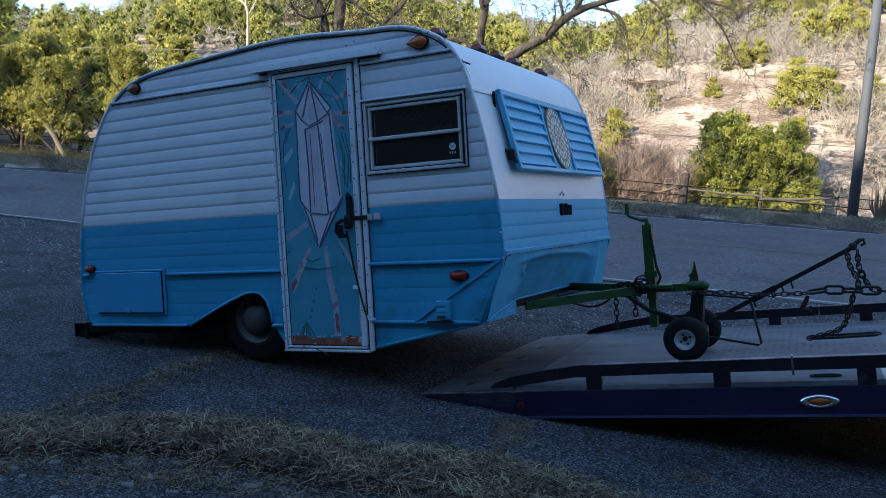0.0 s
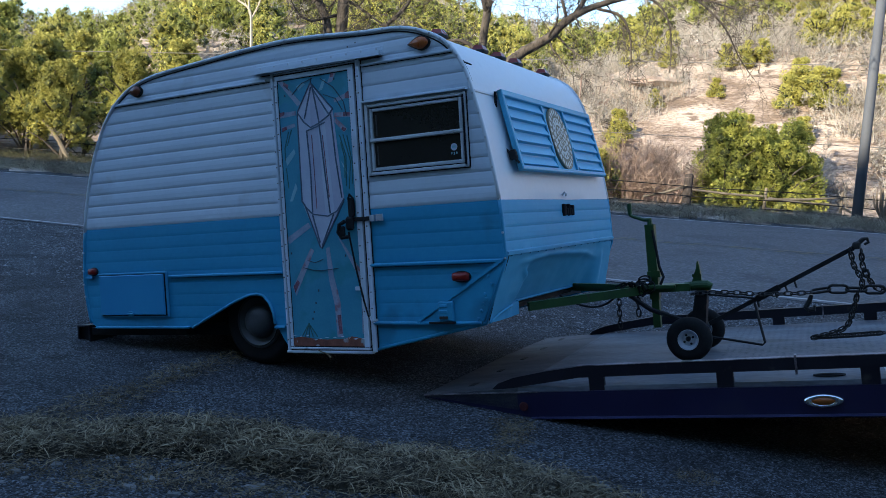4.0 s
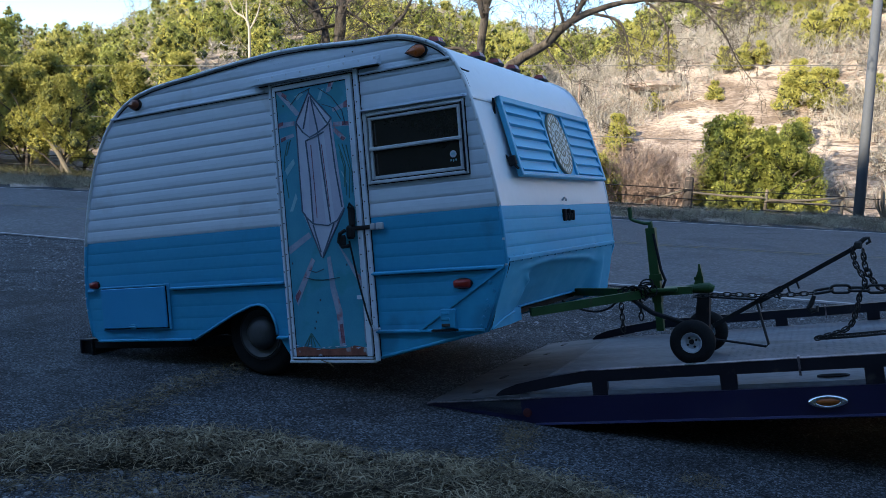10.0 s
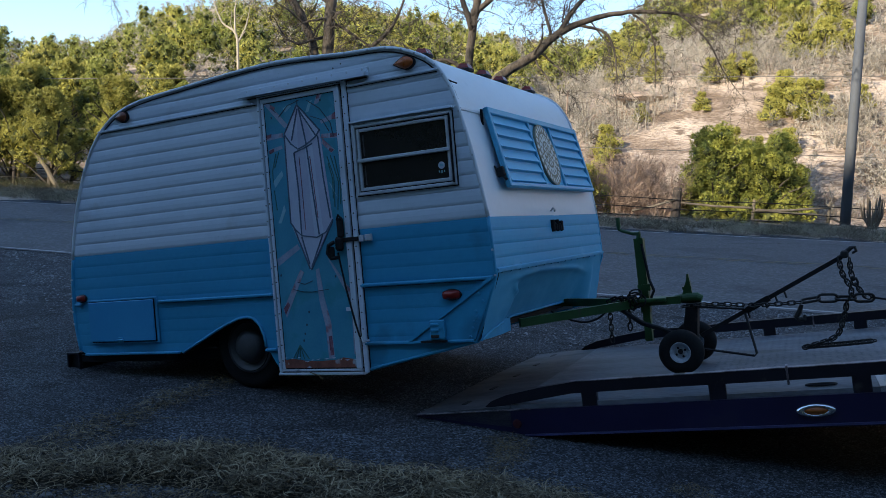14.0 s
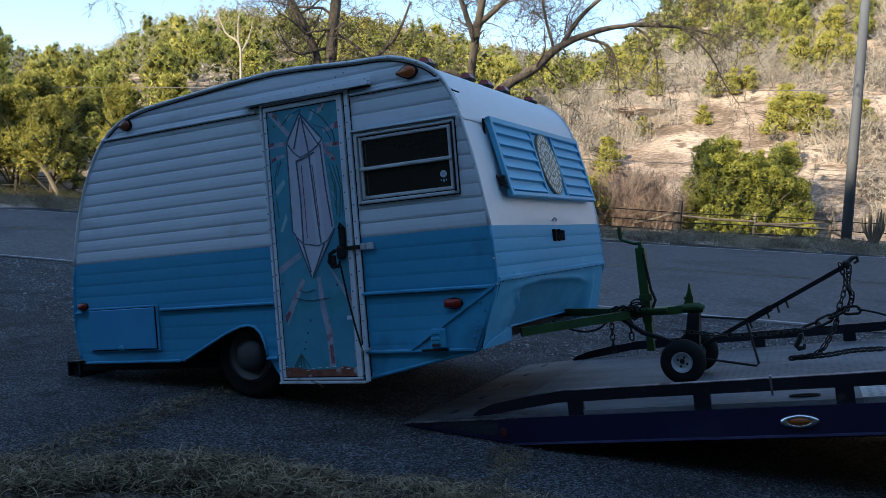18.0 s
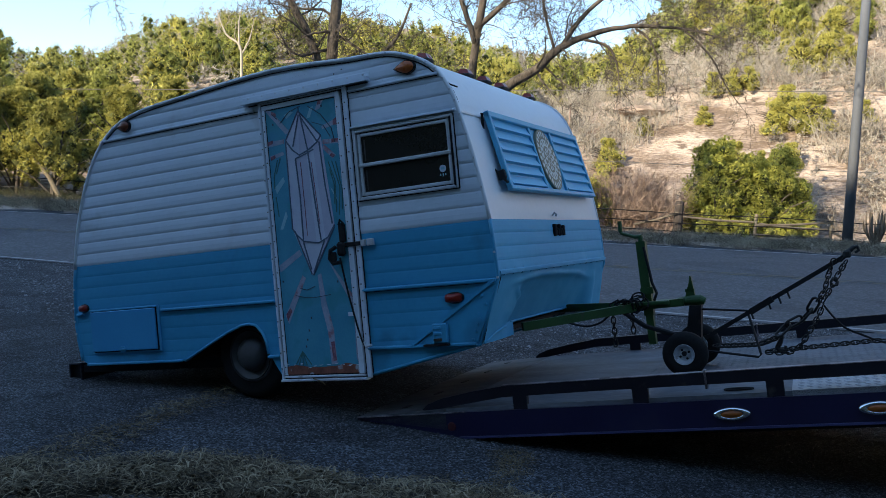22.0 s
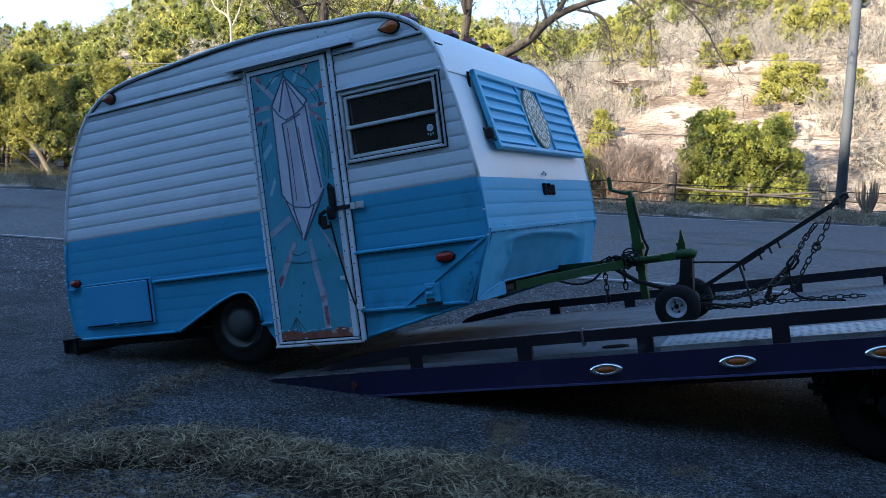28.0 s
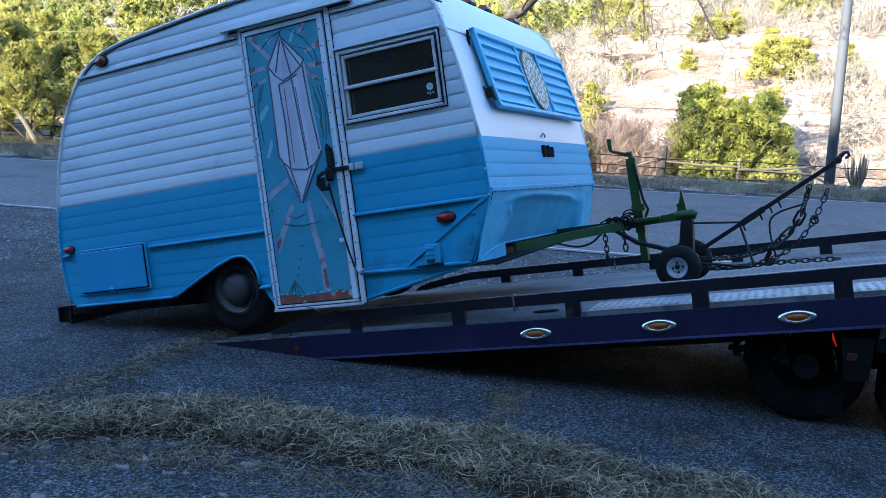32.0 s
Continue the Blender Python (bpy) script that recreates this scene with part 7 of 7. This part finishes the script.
limb_line(tree_a, [at_ahead(-5.5, D, 8.7), at_ahead(-7.5, D, 9.4), at_ahead(-9.0, D, 8.7), at_ahead(-9.8, D, 7.5), at_ahead(-10.3, D, 6.95)], [0.06, 0.045, 0.03, 0.02, 0.01], rng, 9, 1.0, 2, droop=0.2)
tree_b = thing("bare_tree", pose(0, 0, 0), "leafless cottonwood with a long arching limb", "tree", "bare trees")
limb_line(tree_b, [at_ahead(0.9, D, 0.3), at_ahead(0.85, D, 3.0), at_ahead(0.78, D, 5.2), at_ahead(0.88, D, 6.9)], [0.19, 0.15, 0.13, 0.12], rng, 2, 1.2)
limb_line(tree_b, [at_ahead(0.85, D, 6.3), at_ahead(0.45, D, 7.3), at_ahead(0.1, D, 8.2)], [0.10, 0.08, 0.045], rng, 8, 1.9, 3)
limb_line(tree_b, [at_ahead(0.88, D, 6.7), at_ahead(1.05, D, 8.0), at_ahead(1.0, D, 9.8)], [0.13, 0.11, 0.055], rng, 9, 2.0, 3)
limb_line(tree_b, [at_ahead(0.9, D, 6.8), at_ahead(1.7, D, 7.6), at_ahead(2.6, D, 8.6)], [0.10, 0.08, 0.04], rng, 9, 2.0, 3)
limb_line(tree_b, [at_ahead(0.75, D, 4.9), at_ahead(0.2, D, 5.35), at_ahead(-0.6, D, 5.3), at_ahead(-1.3, D, 5.8)], [0.075, 0.06, 0.045, 0.02], rng, 8, 1.3)
limb_line(tree_b, [at_ahead(0.9, D, 3.2), at_ahead(1.35, D, 4.4), at_ahead(1.9, D, 5.05), at_ahead(2.75, D, 5.62), at_ahead(3.46, D, 6.3), at_ahead(4.41, D, 6.78), at_ahead(5.36, D, 7.04), at_ahead(6.3, D, 7.1), at_ahead(7.26, D, 7.08), at_ahead(8.45, D, 6.85)], [0.17, 0.165, 0.155, 0.14, 0.12, 0.09, 0.07, 0.055, 0.04, 0.015], rng, 14, 1.9, 3)
limb_line(tree_b, [at_ahead(3.5, D, 6.3), at_ahead(4.0, D, 7.2), at_ahead(5.2, D, 8.4), at_ahead(5.9, D, 9.4)], [0.09, 0.07, 0.05, 0.03], rng, 10, 2.0, 3)
limb_line(tree_b, [at_ahead(4.18, D, 6.6), at_ahead(4.94, D, 6.4), at_ahead(5.25, D, 5.8), at_ahead(5.36, D, 5.05)], [0.05, 0.045, 0.03, 0.015], rng, 8, 1.1, droop=0.25)
limb_line(tree_b, [at_ahead(5.73, D, 7.02), at_ahead(6.2, D, 6.67), at_ahead(6.49, D, 5.97), at_ahead(6.56, D, 4.82)], [0.04, 0.035, 0.025, 0.012], rng, 8, 1.1, droop=0.25)
limb_line(tree_b, [at_ahead(7.26, D, 7.02), at_ahead(8.1, D, 6.3), at_ahead(8.63, D, 5.44), at_ahead(9.16, D, 4.8)], [0.035, 0.028, 0.02, 0.01], rng, 7, 1.2, droop=0.2)
limb_line(tree_b, [at_ahead(3.3, D, 6.2), at_ahead(2.9, D, 7.4), at_ahead(2.7, D, 8.8)], [0.055, 0.04, 0.02], rng, 7, 1.6, 3)
snag = thing("dead_snag", pose(0, 0, 0), "pale dead tree among the junipers", "tree")
limb_line(snag, [at_ahead(-8.3, 35.0, 0.6), at_ahead(-8.35, 35, 4.0), at_ahead(-8.35, 35.0, 6.1), at_ahead(-8.47, 35, 7.25), at_ahead(-9.05, 35, 7.7), at_ahead(-9.45, 35, 8.65)], [0.07, 0.06, 0.055, 0.05, 0.035, 0.015], rng, 5, 1.0, 1, pale=True)
limb_line(snag, [at_ahead(-8.47, 35, 7.1), at_ahead(-8.54, 35, 8.2), at_ahead(-8.4, 35, 8.9)], [0.04, 0.03, 0.012], rng, 4, 0.9, 1, pale=True)
limb_line(snag, [at_ahead(-8.4, 35, 6.9), at_ahead(-8.1, 35, 7.5), at_ahead(-7.95, 35, 8.2)], [0.04, 0.03, 0.012], rng, 4, 0.8, 1, pale=True)
fallen = thing("leaning_trunk", pose(0, 0, 0), "weathered leaning dead trunk under the junipers", "log")
part("trunk", Shape().tube([at_ahead(-12.9, 29.2, 0.6), at_ahead(-13.45, 29.3, 1.5), at_ahead(-14.1, 29.4, 2.2)], [0.09, 0.08, 0.04], 8), WOOD_RAIL, fallen)

# ---- pole, fence, wires ----
pole = solo("utility_pole", Shape().tube([(-0.54, 31.0, 0.5), (-0.55, 31.0, 5), (-0.56, 31.0, 11.5)], [0.17, 0.155, 0.135], 14), POLE_GREY, "tall grey utility pole beside the road", "utility pole", smooth=True)
for base, rise in ((5.79, 0.0513), (3.25, 0.012)):
    wire = Shape().tube([at_ahead(r, 34.0, base + rise * r) for r in range(-45, 61, 5)], 0.014, 5)
    solo("overhead_wire", wire, WIRE, "thin pale overhead cable across the slope", "cable", "cables")
thin = solo("marker_post", Shape().tube([at_ahead(4.85, 33, 0.5), at_ahead(4.85, 33, 5.4)], 0.03, 7), SCRUB_RED, "thin reddish wooden pole", "pole")
fence = thing("fence", pose(0, 0, 0), "wire fence with wooden posts and broken rails", "fence")
for r, tall, rad, mat in ((5.15, 0.8, 0.07, POST_WOOD), (8.45, 1.15, 0.17, POST_WOOD), (11.2, 0.85, 0.06, WOOD_RAIL), (13.9, 0.9, 0.06, WOOD_RAIL), (16.8, 0.9, 0.06, POST_WOOD), (19.6, 0.9, 0.06, POST_WOOD), (2.2, 0.9, 0.07, POST_WOOD), (-14.9, 1.0, 0.07, POST_WOOD), (-18.5, 1.0, 0.07, POST_WOOD)):
    z = height(r, 30)
    part("post", Shape().tube([at_ahead(r, 30, z - 0.2), at_ahead(r + 0.03, 30, z + tall * 0.95), at_ahead(r + 0.03, 30, z + tall)], [rad, rad * 0.9, rad * 0.7], 9), mat, fence)
for k, (z, r0, r1) in enumerate(((0.75, 0.0, 24), (0.42, 0.0, 24), (0.12, 0, 24), (0.75, -26, -10), (0.42, -26, -10))):
    part("wire", Shape().tube([at_ahead(r0 + (r1 - r0) * i / 8, 29.8, height(r0 + (r1 - r0) * i / 8, 30) + z - 0.05 * (i % 2)) for i in range(9)], 0.017, 5), BLACK_STEEL, fence)
for a, b, za, zb in ((6.9, 8.4, 0.25, 0.72), (8.6, 11.1, 0.62, 0.55), (11.2, 13.9, 0.45, 0.70), (11.2, 13.9, 0.12, 0.1), (13.9, 14.8, 0.35, 0.05), (5.2, 6.8, 0.15, 0.1), (11.3, 13.7, 0.5, 0.42)):
    part("rail", Shape().tube([at_ahead(a, 29.9, height(a, 30) + za), at_ahead((a + b) / 2, 29.88, height(a, 30) + (za + zb) / 2 - 0.04), at_ahead(b, 29.9, height(b, 30) + zb)], 0.042, 7), WOOD_RAIL, fence)
cactus = thing("cholla_cactus", pose(0, 0, 0), "dark upright-stemmed cactus beside the pole", "cactus")
rng = np.random.default_rng(3)
for k in range(26):
    a, e = rng.uniform(0, 6.28), rng.uniform(0.03, 0.42)
    b = at_ahead(15.3 + 0.12 * math.cos(a), 29.6 + 0.1 * math.sin(a), height(15.3, 29.6))
    part("stem", Shape().tube([b, b + Vector((e * math.cos(a) * 0.8, e * math.sin(a) * 0.8, 0.5)), b + Vector((e * math.cos(a), e * math.sin(a), rng.uniform(0.8, 1.25)))], [0.028, 0.034, 0.015], 6), YUCCA, cactus)

# ---- grass and stones in the foreground ----
def blades(name, seed, count, where, tall, width, mat, label, lean=1.4):
    r_ = np.random.default_rng(seed)
    base = []
    while len(base) < count:
        x, y = r_.uniform(-5.2, 0.6), r_.uniform(1.2, 6.2)
        if r_.random() < where(x, y):
            base.append((x, y, on_ground(x, y) + 0.002))
    base = np.array(base)
    n = len(base)
    a = r_.uniform(0, 6.283, n)
    l = tall * r_.uniform(0.35, 1.25, n)
    tilt = lean * r_.uniform(0.3, 1.15, n)
    out = np.stack([np.cos(a), np.sin(a), np.zeros(n)], 1)
    side = np.stack([-np.sin(a), np.cos(a), np.zeros(n)], 1) * (width * r_.uniform(0.6, 1.3, n))[:, None]
    up = np.array([0, 0, 1.0])
    mid = base + out * (l * np.sin(tilt) * 0.45)[:, None] + up * (l * np.cos(tilt * 0.7) * 0.55)[:, None] + side * r_.normal(size=(n, 1)) * 3
    bend = np.minimum(tilt * 1.5, 1.75)
    tip = mid + out * (l * np.sin(bend) * 0.5)[:, None] + up * (l * np.cos(bend) * 0.45)[:, None]
    tip[:, 2] = np.maximum(tip[:, 2], base[:, 2] + 0.004)
    verts = np.stack([base - side, base + side, mid - side * 0.8, mid + side * 0.8, tip], 1).reshape(-1, 3)
    k = (np.arange(n) * 5)[:, None, None]
    tris = (k + np.array([[0, 1, 3], [0, 3, 2], [2, 3, 4]])[None]).reshape(-1, 3)
    return tagged(new(name, fast_mesh(name, verts, tris, [mat])), label, "grass", kind="stuff")


# centre line of the grass band: x, y, half width
BAND = ((-4.5, 2.1, 0.25), (-3.73, 2.55, 0.26), (-3.5, 2.78, 0.28), (-3.3, 2.96, 0.33), (-3.02, 3.14, 0.38), (-2.61, 3.26, 0.38), (-2.14, 3.32, 0.33), (-1.77, 3.46, 0.38), (-1.35, 3.5, 0.42), (-0.95, 3.45, 0.34), (-0.59, 3.5, 0.36), (-0.2, 3.45, 0.34))


def band(x, y):
    best = 0.0
    for (x0, y0, w0), (x1, y1, w1) in zip(BAND, BAND[1:]):
        t = max(0.0, min(1.0, ((x - x0) * (x1 - x0) + (y - y0) * (y1 - y0)) / ((x1 - x0) ** 2 + (y1 - y0) ** 2)))
        w = (w0 + (w1 - w0) * t) * (1 + 0.5 * noise.noise(Vector((x * 2.2, y * 2.2, 3))))
        best = max(best, 1 - smoothstep(w * 0.55, w, math.hypot(x - x0 - t * (x1 - x0), y - y0 - t * (y1 - y0))))
    return best * (0.12 + 0.88 * smoothstep(-0.22, 0.22, noise.noise(Vector((x * 3.4, y * 3.4, 8))) + 0.5 * noise.noise(Vector((x * 9, y * 9, 2)))))


def spur(x, y):
    t = max(0.0, min(1.0, ((x + 3.95) * 0.05 + (y - 3.0) * 2.0) / 4.0))
    w = 0.21 * (1 - 0.4 * t) * (1 + 0.7 * noise.noise(Vector((x * 3, y * 3, 1))))
    dist = math.hypot(x - (-3.75 - 0.35 * t), y - (3.05 + 2.0 * t))
    return 0.85 * (1 - smoothstep(w * 0.5, w * 1.15, dist))


def sparse(x, y):
    line = lerp_table([(b[0], b[1]) for b in BAND], x)
    return 0.16 * smoothstep(0.1, 0.4, line - y) * smoothstep(-0.1, 0.3, noise.noise(Vector((x * 2.5, y * 2.5, 5))))


def curls(name, seed, count, where, long, width, lift, mat, label, curl=1.6):
    """Tangled strands of dry grass lying over one another."""
    r_ = np.random.default_rng(seed)
    base = []
    while len(base) < count:
        x, y = r_.uniform(-5.2, 0.6), r_.uniform(1.2, 6.2)
        if r_.random() < where(x, y):
            base.append((x, y, on_ground(x, y) + mound(x, y)))
    p = np.array(base)
    n, steps = len(p), 5
    head, bend = r_.uniform(0, 6.283, n), r_.normal(size=n) * curl / steps
    step = (long * r_.uniform(0.35, 1.2, n) / steps)[:, None]
    w = (width * r_.uniform(0.6, 1.3, n))[:, None]
    rise = lift * r_.uniform(0.05, 1.0, n) ** 1.5
    rows = []
    for i in range(steps + 1):
        u = i / steps
        side = np.stack([-np.sin(head), np.cos(head), r_.normal(size=n) * 0.5], 1) * w * (1.0 - 0.6 * u)
        q = p.copy()
        q[:, 2] += 0.003 + rise * math.sin(math.pi * (0.15 + 0.75 * u))
        rows.append(np.stack([q - side, q + side], 1))
        head = head + bend + r_.normal(size=n) * 0.35
        p = p + np.stack([np.cos(head), np.sin(head), np.zeros(n)], 1) * step
    verts = np.stack(rows, 1).reshape(-1, 3)
    quad = []
    for i in range(steps):
        quad += [[2 * i, 2 * i + 1, 2 * i + 3], [2 * i, 2 * i + 3, 2 * i + 2]]
    tris = ((np.arange(n) * 2 * (steps + 1))[:, None, None] + np.array(quad)[None]).reshape(-1, 3)
    return tagged(new(name, fast_mesh(name, verts, tris, [mat])), label, "grass", kind="stuff")


def bed_of_grass(x, y):
    best = 0.0
    for (x0, y0, w0), (x1, y1, w1) in zip(BAND, BAND[1:]):
        t = max(0.0, min(1.0, ((x - x0) * (x1 - x0) + (y - y0) * (y1 - y0)) / ((x1 - x0) ** 2 + (y1 - y0) ** 2)))
        w = (w0 + (w1 - w0) * t) * (1 + 0.45 * noise.noise(Vector((x * 2.2, y * 2.2, 3))))
        best = max(best, 1 - smoothstep(w * 0.5, w * 1.02, math.hypot(x - x0 - t * (x1 - x0), y - y0 - t * (y1 - y0))))
    return best


def mound(x, y):
    return (0.045 + 0.03 * noise.noise(Vector((x * 5, y * 5, 4)))) * bed_of_grass(x, y) + 0.009 * spur(x, y)


# dark sheet below the strands; its colour carries the shade of the gaps
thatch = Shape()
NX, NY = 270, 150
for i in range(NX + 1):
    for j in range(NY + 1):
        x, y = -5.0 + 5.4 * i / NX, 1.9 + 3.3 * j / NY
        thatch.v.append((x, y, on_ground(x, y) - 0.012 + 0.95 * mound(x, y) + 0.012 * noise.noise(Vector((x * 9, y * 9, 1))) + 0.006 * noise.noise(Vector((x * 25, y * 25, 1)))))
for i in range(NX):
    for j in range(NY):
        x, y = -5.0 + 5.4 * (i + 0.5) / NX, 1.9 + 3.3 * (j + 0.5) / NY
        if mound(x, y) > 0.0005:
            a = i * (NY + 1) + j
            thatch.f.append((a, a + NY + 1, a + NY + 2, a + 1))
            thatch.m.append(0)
solo("dry_thatch", thatch, SHADED_THATCH, "matted thatch, darkened for the shaded gaps between grass strands", "grass", kind="stuff", smooth=True)
whole = lambda x, y: max(bed_of_grass(x, y) * (0.15 + 0.85 * smoothstep(-0.25, 0.2, noise.noise(Vector((x * 4, y * 4, 8))))), 0.32 * spur(x, y))
curls("dry_grass", 51, 8600, whole, 0.13, 0.0025, 0.038, DRY_GRASS, "matted dry straw-coloured grass on the gravel", 2.2)
curls("straw", 55, 3000, lambda x, y: max(bed_of_grass(x, y), 0.14 * spur(x, y)), 0.15, 0.0026, 0.055, STRAW, "pale curled straw lying over the grass", 2.4)
blades("grass_sprouts", 56, 2600, lambda x, y: 0.8 * bed_of_grass(x, y), 0.085, 0.0015, DRY_GRASS, "short upright dry grass in the mat", 0.9)
curls("leaf_litter", 52, 15000, lambda x, y: 3.0 * sparse(x, y) + 0.7 * bed_of_grass(x, y + 0.35) + 0.25 * bed_of_grass(x, y - 0.2), 0.07, 0.0026, 0.02, DRY_GRASS, "sparse dry grass and leaf litter among stones")
tuft = lambda cx, cy, w: (lambda x, y: 1.0 if math.hypot(x - cx, y - cy) < w else 0.0)
curls("grass_tuft", 57, 420, lambda x, y: 1.0 if abs(x + 1.6 + 0.16 * (y - 4.0)) < 0.09 and 3.8 < y < 4.45 else 0.0, 0.08, 0.0018, 0.03, DRY_GRASS, "sprig of dry grass beside the mat")
curls("grass_tuft", 53, 260, tuft(-1.73, 4.48, 0.15), 0.07, 0.0016, 0.03, DRY_GRASS, "small dry grass tuft on the gravel")
curls("grass_tuft", 54, 160, tuft(-0.65, 4.27, 0.11), 0.06, 0.0016, 0.03, DRY_GRASS, "small dry grass tuft on the gravel")


def pebbles(name, seed, count, x0, x1, y0, y1, s0, s1, label, weight=None, mat=PEBBLE):
    r_ = np.random.default_rng(seed)
    pts = []
    while len(pts) < count:
        x, y = r_.uniform(x0, x1), r_.uniform(y0, y1)
        if weight is None or r_.random() < weight(x, y):
            pts.append((x, y, on_ground(x, y) + 0.004))
    pts = np.array(pts)
    form = np.array([(1, 0, 0), (-1, 0, 0), (0, 1, 0), (0, -1, 0), (0, 0, 0.7), (0, 0, -0.5)])
    tri = np.array([(0, 2, 4), (2, 1, 4), (1, 3, 4), (3, 0, 4)])
    n = len(pts)
    v = form[None] * (1 + 0.35 * r_.normal(size=(n, 6, 1))) * r_.uniform(0.55, 1.15, (n, 1, 3)) * (s0 + (s1 - s0) * r_.random((n, 1, 1)) ** 3)
    a = r_.uniform(0, 6.283, n)
    c, s_ = np.cos(a)[:, None], np.sin(a)[:, None]
    v = np.stack([v[..., 0] * c - v[..., 1] * s_, v[..., 0] * s_ + v[..., 1] * c, v[..., 2]], 2) + pts[:, None, :]
    tris = (np.arange(n)[:, None, None] * 6 + tri[None]).reshape(-1, 3)
    return tagged(new(name, fast_mesh(name, v.reshape(-1, 3), tris, [mat])), label, "gravel", kind="stuff")


pebbles("loose_gravel", 61, 62000, -6.5, 2.0, 1.7, 6.3, 0.003, 0.009, "loose grey gravel stones")
pebbles("loose_gravel", 62, 30000, -12, 3.5, 6.0, 11.0, 0.004, 0.012, "loose grey gravel stones")
pebbles("gravel_chips", 64, 1900, -6.5, 2.0, 1.9, 6.6, 0.003, 0.010, "pale stone chips on the gravel", lambda x, y: 0.25 + 0.75 * smoothstep(-0.1, 0.3, noise.noise(Vector((x * 1.3, y * 1.3, 12)))), PALE_PEBBLE)


def shoulder(x, y):
    p = Vector((x, y, 0))
    gap = near_edge(p.dot(RIGHT)) - p.dot(AHEAD)
    patch = 0.25 + 0.75 * smoothstep(-0.25, 0.2, noise.noise(Vector((x * 0.5, y * 0.9, 3))) + 0.5 * noise.noise(Vector((x * 2.1, y * 2.6, 6))))
    return patch * smoothstep(0.1, 0.5, gap) * (1 - smoothstep(3.2, 5.2, gap)) if gap > 0.1 else 0.0


pebbles("shoulder_gravel", 63, 40000, -17, 6.0, 5.5, 16.5, 0.006, 0.022, "pale crushed stone along the road shoulder", shoulder, PALE_PEBBLE)
rng = np.random.default_rng(77)
for k in range(90):
    x, y = rng.uniform(-3.9, -0.9), rng.uniform(1.9, 3.0)
    line = lerp_table([(b[0], b[1]) for b in BAND], x)
    if y > line - 0.25:
        y = line - rng.uniform(0.3, 1.2)
    s = rng.uniform(0.012, 0.042)
    n = int(rng.integers(6, 9))
    out = [(x + s * (1 + 0.3 * rng.normal()) * math.cos(6.283 * i / n), y + s * 0.8 * (1 + 0.3 * rng.normal()) * math.sin(6.283 * i / n)) for i in range(n)]
    z = on_ground(x, y)
    st = Shape()
    st.add([(px, py, z - 0.005) for px, py in out] + [(x + (px - x) * 0.8, y + (py - y) * 0.8, z + s * rng.uniform(0.15, 0.4)) for px, py in out], [tuple(range(n, 2 * n))] + [(i, (i + 1) % n, n + (i + 1) % n, n + i) for i in range(n)])
    solo("flat_stone", st, FLAT_STONE, "flat grey stone among dry grass", "stone", "stones")


motions()
